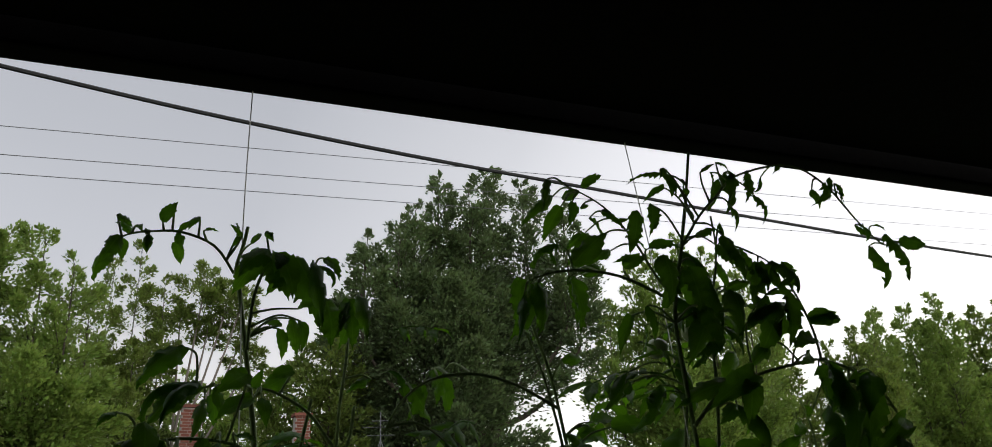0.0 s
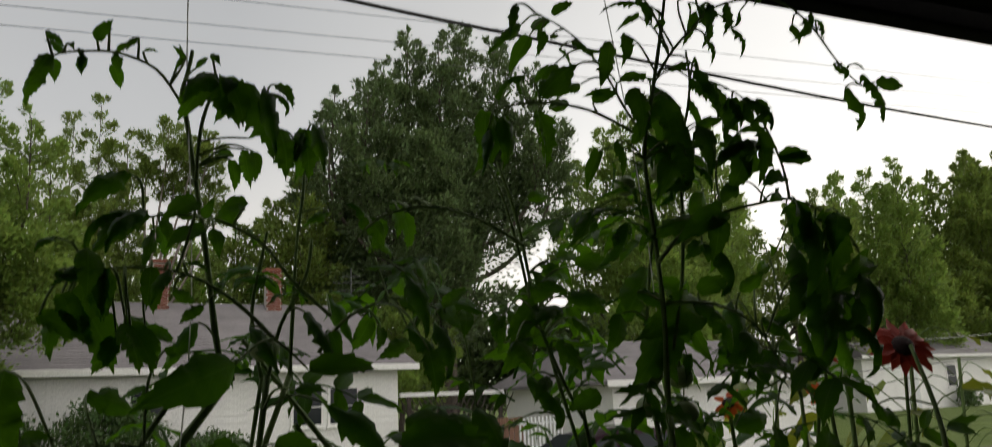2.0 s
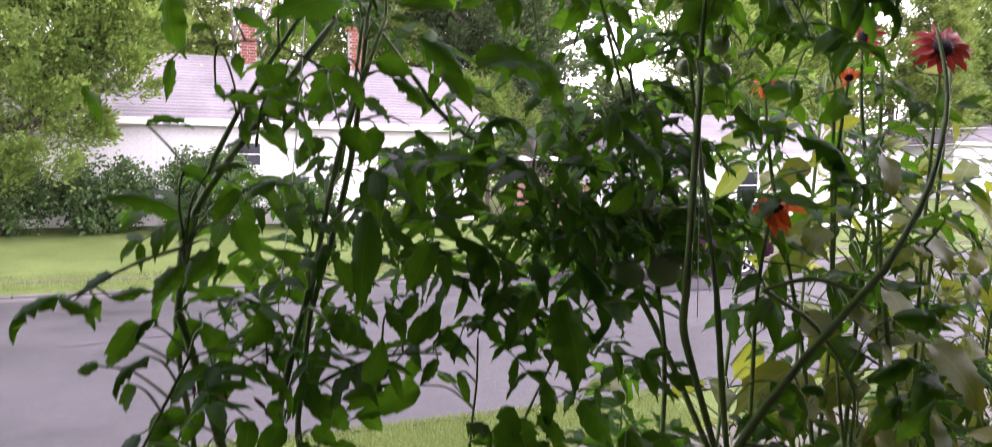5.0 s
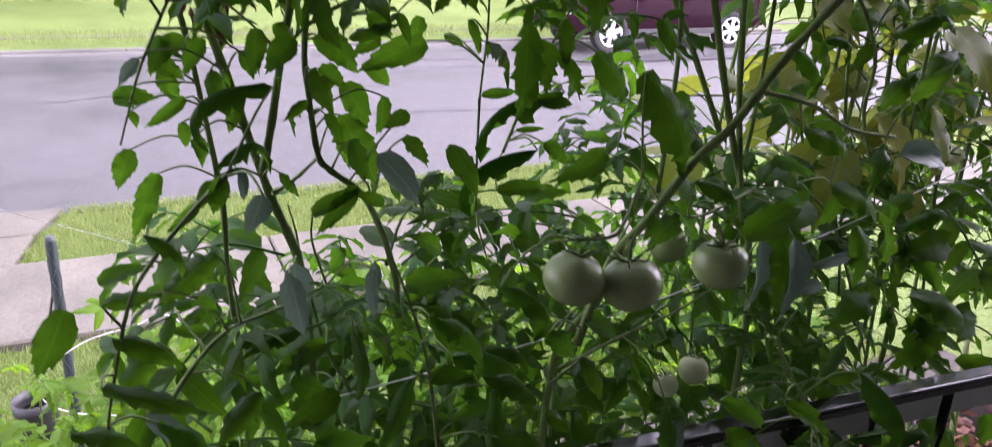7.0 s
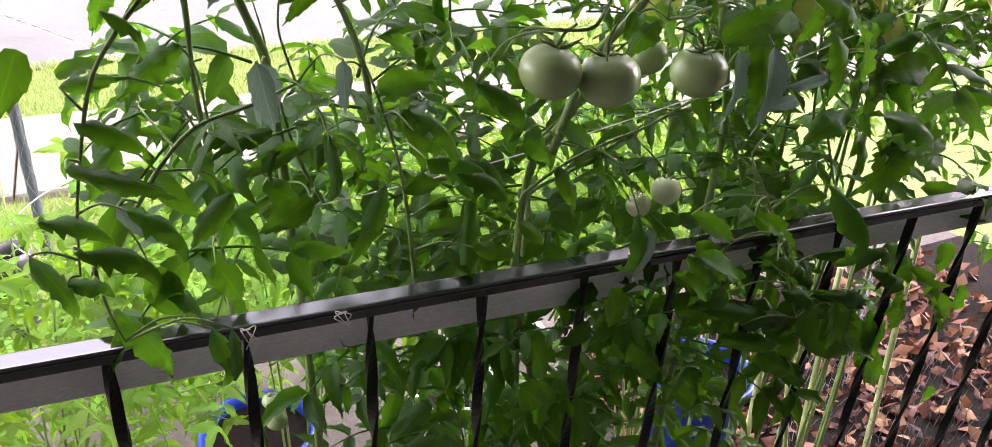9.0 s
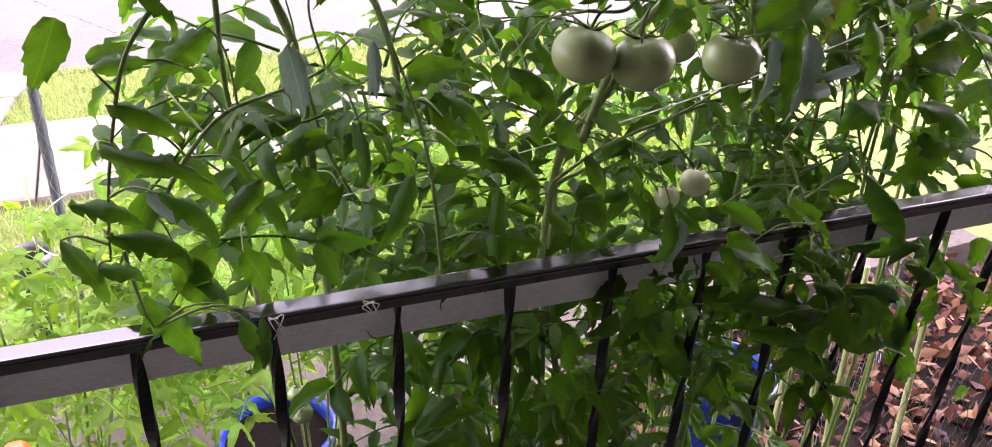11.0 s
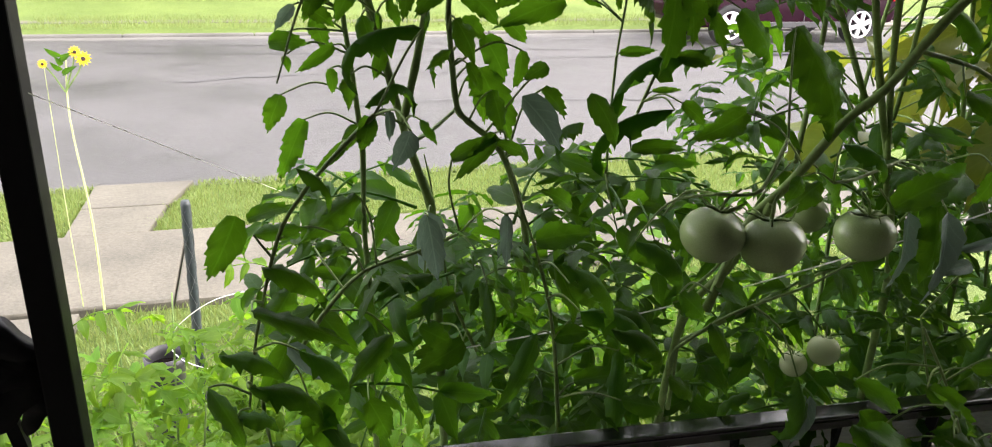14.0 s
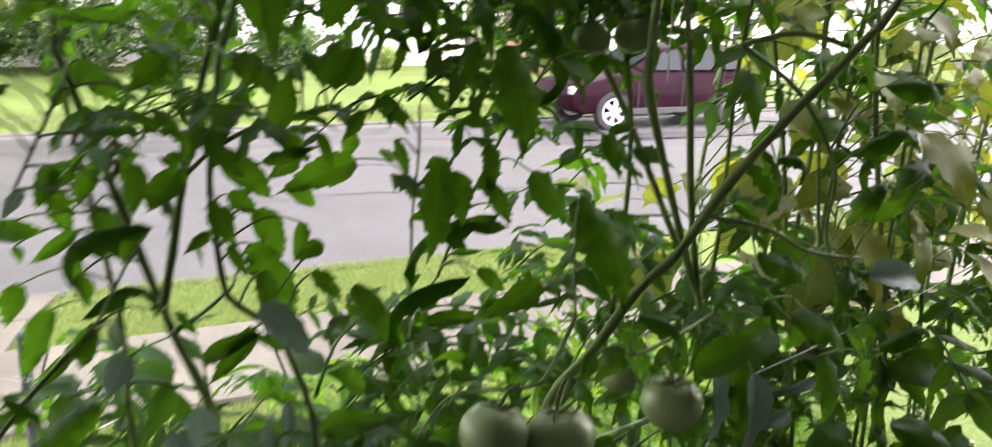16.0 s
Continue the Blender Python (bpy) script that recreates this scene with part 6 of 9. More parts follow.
# fruiting plant
plant_c = plant('tall tomato plant with curled leaves and green fruit', (0.62, 0.98, 0.0))
vine(plant_c, 0.005, 0.0042, [(0.677, 1.0, 1.507), (0.635, 0.975, 1.614), (0.592, 0.95, 1.68), (0.544, 0.925, 1.76), (0.497, 0.9, 1.848), (0.464, 0.875, 1.901), (0.447, 0.85, 1.938)])
vine(plant_c, 0.004, 0.0035, [(0.602, 0.95, 1.635), (0.559, 0.93, 1.771), (0.532, 0.91, 1.875), (0.51, 0.89, 1.938)])
vine(plant_c, 0.0055, 0.0045, [(0.367, 0.89, 1.559), (0.391, 0.881, 1.644), (0.423, 0.872, 1.686), (0.46, 0.864, 1.739), (0.489, 0.855, 1.769), (0.521, 0.846, 1.82), (0.569, 0.838, 1.875), (0.611, 0.829, 1.919), (0.639, 0.82, 1.952)])
vine(plant_c, 0.0055, 0.005, [(0.395, 1.0, 1.351), (0.382, 0.968, 1.454), (0.376, 0.935, 1.538), (0.391, 0.903, 1.592), (0.405, 0.87, 1.666)])
vine(plant_c, 0.003, 0.002, [(0.512, 0.85, 1.8), (0.575, 0.85, 1.784), (0.627, 0.85, 1.758), (0.689, 0.85, 1.746)], 'petiole')
vine(plant_c, 0.003, 0.002, [(0.547, 0.87, 1.934), (0.614, 0.87, 1.894), (0.664, 0.87, 1.827), (0.663, 0.87, 1.77), (0.68, 0.87, 1.728)], 'petiole')
vine(plant_c, 0.0045, 0.0025, [(0.525, 0.94, 2.144), (0.525, 0.94, 2.171), (0.528, 0.94, 2.226), (0.526, 0.94, 2.28), (0.522, 0.94, 2.336), (0.522, 0.94, 2.377), (0.539, 0.94, 2.44), (0.553, 0.94, 2.494), (0.565, 0.94, 2.547)])
vine(plant_c, 0.0025, 0.0012, [(0.538, 0.96, 2.397), (0.519, 0.96, 2.42), (0.503, 0.96, 2.446), (0.481, 0.96, 2.471), (0.458, 0.96, 2.486), (0.428, 0.96, 2.496)], 'petiole')
vine(plant_c, 0.0026, 0.0014, [(0.526, 0.92, 2.437), (0.548, 0.92, 2.466), (0.571, 0.92, 2.489), (0.603, 0.92, 2.518), (0.666, 0.92, 2.542), (0.702, 0.92, 2.542), (0.736, 0.92, 2.525), (0.767, 0.92, 2.494), (0.796, 0.92, 2.473), (0.823, 0.92, 2.47)], 'petiole')
vine(plant_c, 0.003, 0.0016, [(0.511, 0.92, 2.271), (0.543, 0.92, 2.299), (0.586, 0.92, 2.317), (0.635, 0.92, 2.33), (0.673, 0.92, 2.337), (0.719, 0.92, 2.327), (0.754, 0.92, 2.303), (0.772, 0.92, 2.266), (0.771, 0.92, 2.235), (0.748, 0.92, 2.211)], 'petiole')
vine(plant_c, 0.0022, 0.0012, [(0.662, 0.91, 2.334), (0.66, 0.91, 2.357), (0.652, 0.91, 2.381), (0.639, 0.91, 2.405), (0.618, 0.91, 2.425), (0.599, 0.91, 2.432)], 'petiole')
vine(plant_c, 0.0028, 0.0018, [(0.577, 0.96, 2.315), (0.58, 0.96, 2.389), (0.593, 0.96, 2.422), (0.601, 0.96, 2.457), (0.6, 0.96, 2.49)])
vine(plant_c, 0.0026, 0.0014, [(0.532, 0.94, 2.239), (0.584, 0.94, 2.239), (0.634, 0.94, 2.22), (0.665, 0.94, 2.174)], 'petiole')
vine(plant_c, 0.0026, 0.0016, [(0.828, 1.07, 2.153), (0.82, 1.07, 2.174), (0.811, 1.07, 2.238), (0.807, 1.07, 2.296), (0.796, 1.07, 2.33)])
vine(plant_c, 0.003, 0.0025, [(0.536, 0.98, 2.172), (0.542, 0.98, 2.23), (0.55, 0.98, 2.276), (0.558, 0.98, 2.312)])
vine(plant_c, 0.0022, 0.0015, [(0.34, 0.89, 1.522), (0.384, 0.89, 1.547), (0.429, 0.89, 1.561), (0.476, 0.89, 1.573), (0.522, 0.89, 1.592), (0.558, 0.89, 1.596)], 'petiole')
vine(plant_c, 0.0025, 0.0018, [(0.706, 0.98, 1.66), (0.765, 0.98, 1.611), (0.807, 0.98, 1.543), (0.843, 0.98, 1.469), (0.878, 0.98, 1.398)], 'petiole')
vine(plant_c, 0.0022, 0.0012, [(0.698, 0.9, 1.255), (0.701, 0.9, 1.342), (0.66, 0.9, 1.439), (0.631, 0.9, 1.516)], 'petiole')
leaflets(plant_c, [
    ((0.43, 0.96, 2.497), (0.4, 0.96, 2.465), 0.017, 'curled'),
    ((0.442, 0.96, 2.496), (0.471, 0.96, 2.513), 0.012, 'flat'),
    ((0.439, 0.96, 2.488), (0.423, 0.96, 2.452), 0.014, 'flat'),
    ((0.468, 0.96, 2.478), (0.488, 0.96, 2.459), 0.013, 'flat'),
    ((0.46, 0.96, 2.461), (0.439, 0.96, 2.441), 0.01, 'flat'),
    ((0.491, 0.96, 2.452), (0.514, 0.96, 2.439), 0.013, 'flat'),
    ((0.502, 0.96, 2.436), (0.533, 0.96, 2.437), 0.014, 'flat'),
    ((0.454, 0.96, 2.484), (0.469, 0.96, 2.491), 0.005, 'flat'),
    ((0.48, 0.96, 2.465), (0.495, 0.96, 2.47), 0.006, 'flat')])
leaflets(plant_c, [
    ((0.537, 0.92, 2.521), (0.499, 0.92, 2.509), 0.006, 'flat'),
    ((0.509, 0.92, 2.504), (0.518, 0.92, 2.478), 0.01, 'flat'),
    ((0.5, 0.92, 2.5), (0.484, 0.92, 2.482), 0.009, 'flat'),
    ((0.499, 0.92, 2.477), (0.494, 0.92, 2.434), 0.019, 'toothed'),
    ((0.515, 0.92, 2.493), (0.489, 0.92, 2.474), 0.007, 'flat'),
    ((0.607, 0.92, 2.531), (0.611, 0.92, 2.49), 0.022, 'curled'),
    ((0.6, 0.92, 2.521), (0.588, 0.92, 2.486), 0.014, 'curled'),
    ((0.587, 0.92, 2.471), (0.587, 0.92, 2.451), 0.009, 'curled'),
    ((0.557, 0.92, 2.519), (0.563, 0.92, 2.506), 0.006, 'flat'),
    ((0.57, 0.92, 2.523), (0.579, 0.92, 2.511), 0.006, 'flat'),
    ((0.585, 0.92, 2.526), (0.589, 0.92, 2.51), 0.006, 'flat'),
    ((0.666, 0.92, 2.54), (0.653, 0.92, 2.528), 0.01, 'curled')])
leaflets(plant_c, [
    ((0.668, 0.92, 2.541), (0.669, 0.92, 2.531), 0.007, 'curled'),
    ((0.722, 0.92, 2.524), (0.689, 0.92, 2.494), 0.016, 'curled'),
    ((0.736, 0.92, 2.526), (0.754, 0.92, 2.512), 0.011, 'flat'),
    ((0.741, 0.92, 2.541), (0.733, 0.92, 2.521), 0.009, 'flat'),
    ((0.766, 0.92, 2.484), (0.76, 0.92, 2.464), 0.016, 'flat'),
    ((0.774, 0.92, 2.484), (0.782, 0.92, 2.476), 0.009, 'flat'),
    ((0.799, 0.92, 2.474), (0.82, 0.92, 2.43), 0.035, 'curled'),
    ((0.814, 0.92, 2.473), (0.85, 0.92, 2.47), 0.025, 'flat'),
    ((0.549, 0.92, 2.498), (0.537, 0.92, 2.489), 0.006, 'flat'),
    ((0.55, 0.92, 2.479), (0.563, 0.92, 2.476), 0.006, 'flat'),
    ((0.546, 0.92, 2.507), (0.56, 0.92, 2.514), 0.005, 'flat')])
leaflets(plant_c, [
    ((0.531, 0.94, 2.427), (0.509, 0.94, 2.375), 0.021, 'flat'),
    ((0.546, 0.94, 2.429), (0.554, 0.94, 2.377), 0.023, 'flat'),
    ((0.562, 0.94, 2.431), (0.574, 0.94, 2.34), 0.019, 'flat'),
    ((0.554, 0.94, 2.452), (0.589, 0.94, 2.459), 0.013, 'flat'),
    ((0.577, 0.94, 2.441), (0.605, 0.94, 2.41), 0.022, 'toothed'),
    ((0.602, 0.94, 2.442), (0.622, 0.94, 2.412), 0.017, 'toothed'),
    ((0.567, 0.94, 2.362), (0.576, 0.94, 2.333), 0.017, 'flat'),
    ((0.554, 0.94, 2.373), (0.524, 0.94, 2.324), 0.023, 'flat'),
    ((0.483, 0.94, 2.373), (0.471, 0.94, 2.337), 0.012, 'flat'),
    ((0.493, 0.94, 2.38), (0.496, 0.94, 2.345), 0.011, 'flat'),
    ((0.508, 0.94, 2.37), (0.508, 0.94, 2.341), 0.011, 'flat'),
    ((0.579, 0.94, 2.402), (0.612, 0.94, 2.412), 0.01, 'flat')])
leaflets(plant_c, [
    ((0.538, 0.94, 2.379), (0.567, 0.94, 2.369), 0.025, 'flat'),
    ((0.579, 0.94, 2.352), (0.54, 0.94, 2.337), 0.021, 'flat')])
leaflets(plant_c, [
    ((0.618, 0.91, 2.425), (0.594, 0.91, 2.386), 0.022, 'toothed'),
    ((0.614, 0.91, 2.424), (0.641, 0.91, 2.394), 0.023, 'curled'),
    ((0.639, 0.91, 2.386), (0.575, 0.91, 2.352), 0.021, 'curled'),
    ((0.64, 0.91, 2.388), (0.617, 0.91, 2.341), 0.029, 'flat'),
    ((0.653, 0.91, 2.372), (0.697, 0.91, 2.375), 0.018, 'flat'),
    ((0.653, 0.91, 2.353), (0.62, 0.91, 2.341), 0.017, 'flat'),
    ((0.638, 0.91, 2.336), (0.615, 0.91, 2.323), 0.012, 'flat'),
    ((0.621, 0.91, 2.397), (0.637, 0.91, 2.355), 0.025, 'flat')])
leaflets(plant_c, [
    ((0.577, 0.91, 2.315), (0.514, 0.91, 2.289), 0.023, 'flat'),
    ((0.572, 0.91, 2.31), (0.563, 0.91, 2.272), 0.026, 'flat'),
    ((0.667, 0.91, 2.333), (0.66, 0.91, 2.284), 0.03, 'flat'),
    ((0.684, 0.91, 2.331), (0.681, 0.91, 2.242), 0.039, 'curled'),
    ((0.717, 0.91, 2.324), (0.696, 0.91, 2.279), 0.033, 'flat'),
    ((0.74, 0.91, 2.294), (0.709, 0.91, 2.262), 0.021, 'flat'),
    ((0.75, 0.91, 2.276), (0.686, 0.91, 2.238), 0.028, 'flat'),
    ((0.751, 0.91, 2.246), (0.688, 0.91, 2.21), 0.032, 'flat'),
    ((0.695, 0.91, 2.269), (0.688, 0.91, 2.169), 0.036, 'curled'),
    ((0.71, 0.91, 2.222), (0.71, 0.91, 2.169), 0.029, 'curled'),
    ((0.696, 0.91, 2.317), (0.722, 0.91, 2.282), 0.026, 'flat'),
    ((0.696, 0.91, 2.245), (0.758, 0.91, 2.246), 0.025, 'flat')])
leaflets(plant_c, [
    ((0.581, 0.96, 2.242), (0.504, 0.96, 2.207), 0.036, 'flat'),
    ((0.596, 0.96, 2.239), (0.619, 0.96, 2.191), 0.037, 'curled'),
    ((0.55, 0.96, 2.228), (0.506, 0.96, 2.165), 0.049, 'flat'),
    ((0.623, 0.96, 2.216), (0.606, 0.96, 2.168), 0.033, 'curled'),
    ((0.655, 0.96, 2.22), (0.639, 0.96, 2.179), 0.028, 'flat'),
    ((0.575, 0.96, 2.25), (0.608, 0.96, 2.262), 0.019, 'flat'),
    ((0.648, 0.96, 2.227), (0.676, 0.96, 2.204), 0.019, 'flat'),
    ((0.532, 0.96, 2.206), (0.555, 0.96, 2.17), 0.04, 'flat'),
    ((0.68, 0.96, 2.289), (0.67, 0.96, 2.301), 0.012, 'flat'),
    ((0.687, 0.96, 2.276), (0.711, 0.96, 2.29), 0.012, 'flat'),
    ((0.641, 0.96, 2.299), (0.632, 0.96, 2.275), 0.013, 'flat'),
    ((0.69, 0.96, 2.227), (0.721, 0.96, 2.233), 0.02, 'flat')])
leaflets(plant_c, [
    ((0.693, 0.96, 2.203), (0.726, 0.96, 2.197), 0.022, 'flat'),
    ((0.62, 0.96, 2.251), (0.643, 0.96, 2.269), 0.016, 'flat')])
leaflets(plant_c, [
    ((0.405, 0.89, 1.818), (0.448, 0.89, 1.72), 0.046, 'toothed')])
leaflets(plant_c, [
    ((0.352, 0.89, 1.932), (0.369, 0.89, 1.843), 0.04, 'toothed'),
    ((0.337, 0.89, 1.745), (0.377, 0.89, 1.723), 0.032, 'flat'),
    ((0.22, 0.89, 1.903), (0.241, 0.89, 1.931), 0.021, 'flat'),
    ((0.18, 0.89, 1.88), (0.19, 0.89, 1.917), 0.028, 'flat'),
    ((0.454, 0.89, 1.787), (0.489, 0.89, 1.76), 0.025, 'flat'),
    ((0.401, 0.89, 1.922), (0.442, 0.89, 1.9), 0.023, 'flat'),
    ((0.335, 0.89, 1.801), (0.355, 0.89, 1.777), 0.02, 'flat'),
    ((0.236, 0.89, 1.902), (0.251, 0.89, 1.931), 0.017, 'flat')])
leaflets(plant_c, [
    ((0.016, 0.89, 1.885), (0.009, 0.89, 1.861), 0.022, 'flat'),
    ((0.011, 0.89, 1.678), (0.027, 0.89, 1.646), 0.016, 'curled'),
    ((0.02, 0.89, 1.681), (0.053, 0.89, 1.693), 0.014, 'flat')])
leaflets(plant_c, [
    ((-0.008, 0.89, 1.901), (-0.022, 0.89, 1.893), 0.013, 'flat'),
    ((0.016, 0.89, 1.917), (0.033, 0.89, 1.925), 0.016, 'curled'),
    ((0.036, 0.89, 1.66), (0.049, 0.89, 1.647), 0.013, 'flat'),
    ((0.157, 0.89, 1.921), (0.195, 0.89, 1.894), 0.032, 'toothed')])
leaflets(plant_c, [
    ((0.565, 0.85, 1.852), (0.577, 0.85, 1.795), 0.018, 'curled'),
    ((0.58, 0.85, 1.842), (0.612, 0.85, 1.817), 0.019, 'curled'),
    ((0.653, 0.85, 1.842), (0.729, 0.85, 1.845), 0.024, 'curled'),
    ((0.721, 0.85, 1.845), (0.717, 0.85, 1.799), 0.026, 'curled'),
    ((0.681, 0.85, 1.785), (0.723, 0.85, 1.827), 0.017, 'flat'),
    ((0.546, 0.85, 1.907), (0.575, 0.85, 1.868), 0.03, 'flat'),
    ((0.598, 0.85, 1.868), (0.544, 0.85, 1.83), 0.03, 'flat'),
    ((0.491, 0.85, 1.798), (0.536, 0.85, 1.789), 0.015, 'flat'),
    ((0.673, 0.85, 1.741), (0.658, 0.85, 1.69), 0.041, 'curled'),
    ((0.712, 0.85, 1.724), (0.792, 0.85, 1.702), 0.036, 'grey'),
    ((0.596, 0.85, 1.71), (0.654, 0.85, 1.663), 0.033, 'flat'),
    ((0.555, 0.85, 1.764), (0.607, 0.85, 1.734), 0.031, 'flat')])
leaflets(plant_c, [
    ((0.705, 0.85, 1.9), (0.766, 0.85, 1.869), 0.035, 'curled'),
    ((0.549, 0.85, 1.651), (0.546, 0.85, 1.57), 0.027, 'grey'),
    ((0.646, 0.85, 1.664), (0.641, 0.85, 1.595), 0.026, 'flat'),
    ((0.708, 0.85, 1.663), (0.744, 0.85, 1.585), 0.037, 'flat'),
    ((0.77, 0.85, 1.558), (0.87, 0.85, 1.491), 0.04, 'flat'),
    ((0.71, 0.85, 1.569), (0.653, 0.85, 1.535), 0.042, 'flat'),
    ((0.519, 0.85, 1.902), (0.517, 0.85, 1.864), 0.03, 'flat'),
    ((0.678, 0.85, 1.871), (0.708, 0.85, 1.852), 0.034, 'flat'),
    ((0.448, 0.85, 1.697), (0.476, 0.85, 1.636), 0.029, 'flat'),
    ((0.406, 0.85, 1.702), (0.388, 0.85, 1.681), 0.014, 'flat')])
leaflets(plant_c, [
    ((-0.035, 0.85, 1.695), (-0.068, 0.85, 1.648), 0.024, 'flat'),
    ((0.014, 0.85, 1.717), (0.036, 0.85, 1.682), 0.016, 'curled'),
    ((-0.032, 0.85, 1.631), (0.035, 0.85, 1.599), 0.02, 'curled'),
    ((-0.002, 0.85, 1.589), (0.025, 0.85, 1.538), 0.023, 'curled'),
    ((-0.04, 0.85, 1.561), (0.005, 0.85, 1.512), 0.027, 'curled'),
    ((0.101, 0.85, 1.678), (0.112, 0.85, 1.617), 0.022, 'grey'),
    ((0.164, 0.85, 1.676), (0.167, 0.85, 1.628), 0.012, 'grey')])
leaflets(plant_c, [
    ((0.565, 0.85, 1.66), (0.55, 0.85, 1.573), 0.031, 'grey'),
    ((0.198, 0.85, 1.645), (0.235, 0.85, 1.59), 0.025, 'curled'),
    ((0.236, 0.85, 1.578), (0.302, 0.85, 1.507), 0.027, 'curled'),
    ((0.263, 0.85, 1.656), (0.292, 0.85, 1.601), 0.026, 'curled'),
    ((0.508, 0.85, 1.666), (0.57, 0.85, 1.691), 0.029, 'flat'),
    ((0.349, 0.85, 1.783), (0.381, 0.85, 1.797), 0.022, 'flat'),
    ((0.371, 0.85, 1.719), (0.349, 0.85, 1.704), 0.014, 'curled')])
leaflets(plant_c, [
    ((0.443, 0.85, 1.727), (0.477, 0.85, 1.685), 0.024, 'curled')])
leaflets(plant_c, [
    ((0.589, 0.89, 1.651), (0.59, 0.89, 1.547), 0.032, 'flat'),
    ((0.878, 0.89, 1.501), (0.805, 0.89, 1.433), 0.063, 'toothed'),
    ((0.955, 0.89, 1.488), (0.894, 0.89, 1.462), 0.047, 'flat'),
    ((0.657, 0.89, 1.583), (0.598, 0.89, 1.576), 0.015, 'grey'),
    ((0.443, 0.89, 1.447), (0.417, 0.89, 1.406), 0.026, 'curled'),
    ((0.612, 0.89, 1.681), (0.539, 0.89, 1.655), 0.034, 'flat'),
    ((0.483, 0.89, 1.671), (0.453, 0.89, 1.632), 0.031, 'flat'),
    ((0.693, 0.89, 1.669), (0.679, 0.89, 1.63), 0.037, 'flat'),
    ((0.775, 0.89, 1.649), (0.77, 0.89, 1.585), 0.039, 'flat'),
    ((0.883, 0.89, 1.589), (0.802, 0.89, 1.582), 0.043, 'flat'),
    ((0.823, 0.89, 1.653), (0.789, 0.89, 1.613), 0.034, 'flat'),
    ((0.646, 0.89, 1.388), (0.745, 0.89, 1.357), 0.03, 'flat')])
leaflets(plant_c, [
    ((0.443, 0.89, 1.384), (0.406, 0.89, 1.36), 0.035, 'flat'),
    ((0.542, 0.89, 1.351), (0.617, 0.89, 1.304), 0.031, 'flat'),
    ((0.665, 0.89, 1.31), (0.757, 0.89, 1.246), 0.041, 'flat'),
    ((0.799, 0.89, 1.255), (0.918, 0.89, 1.156), 0.049, 'flat'),
    ((0.882, 0.89, 1.255), (0.876, 0.89, 1.169), 0.048, 'flat'),
    ((0.683, 0.89, 1.465), (0.721, 0.89, 1.467), 0.032, 'flat'),
    ((0.369, 0.89, 1.585), (0.406, 0.89, 1.561), 0.025, 'flat'),
    ((0.33, 0.89, 1.572), (0.366, 0.89, 1.547), 0.021, 'flat'),
    ((0.29, 0.89, 1.614), (0.313, 0.89, 1.634), 0.026, 'flat'),
    ((0.373, 0.89, 1.546), (0.392, 0.89, 1.495), 0.02, 'flat'),
    ((0.226, 0.89, 1.604), (0.255, 0.89, 1.577), 0.027, 'flat'),
    ((0.296, 0.89, 1.464), (0.346, 0.89, 1.438), 0.023, 'flat')])
leaflets(plant_c, [
    ((0.343, 0.89, 1.483), (0.375, 0.89, 1.447), 0.021, 'flat')])
vine(plant_a, 0.0018, 0.0008, [(0.053, 0.92, 1.902), (0.033, 0.92, 1.863), (0.018, 0.92, 1.833), (0.01, 0.92, 1.813), (0.004, 0.92, 1.795), (-0.003, 0.92, 1.774)], 'petiole')
leaflets(plant_c, [
    ((0.565, 0.98, 2.28), (0.52, 0.98, 2.215), 0.031, 'flat'),
    ((0.576, 0.98, 2.267), (0.614, 0.98, 2.238), 0.025, 'flat'),
    ((0.646, 0.98, 2.248), (0.633, 0.98, 2.164), 0.032, 'curled'),
    ((0.604, 0.98, 2.078), (0.696, 0.98, 2.082), 0.021, 'flat'),
    ((0.701, 0.98, 2.083), (0.76, 0.98, 2.017), 0.041, 'curled'),
    ((0.568, 0.98, 2.133), (0.583, 0.98, 2.094), 0.025, 'flat'),
    ((0.522, 0.98, 2.235), (0.505, 0.98, 2.198), 0.021, 'flat'),
    ((0.732, 0.98, 2.054), (0.796, 0.98, 2.02), 0.036, 'flat'),
    ((0.585, 0.98, 2.053), (0.53, 0.98, 2.042), 0.036, 'flat'),
    ((0.654, 0.98, 2.129), (0.706, 0.98, 2.136), 0.027, 'flat'),
    ((0.437, 0.98, 2.105), (0.473, 0.98, 2.069), 0.032, 'curled'),
    ((0.399, 0.98, 2.081), (0.409, 0.98, 2.032), 0.041, 'curled')])
leaflets(plant_c, [
    ((0.474, 0.98, 2.071), (0.497, 0.98, 2.019), 0.034, 'curled'),
    ((0.553, 0.98, 2.043), (0.587, 0.98, 2.003), 0.035, 'flat'),
    ((0.63, 0.98, 2.048), (0.61, 0.98, 2.004), 0.031, 'flat'),
    ((0.504, 0.98, 2.167), (0.476, 0.98, 2.151), 0.022, 'flat'),
    ((0.587, 0.98, 2.214), (0.628, 0.98, 2.227), 0.022, 'flat'),
    ((0.631, 0.98, 2.371), (0.592, 0.98, 2.385), 0.026, 'flat'),
    ((0.638, 0.98, 2.359), (0.611, 0.98, 2.325), 0.033, 'flat'),
    ((0.499, 0.98, 2.32), (0.477, 0.98, 2.301), 0.021, 'flat'),
    ((0.542, 0.98, 2.099), (0.505, 0.98, 2.068), 0.041, 'curled'),
    ((0.645, 0.98, 2.035), (0.683, 0.98, 2.002), 0.032, 'flat')])
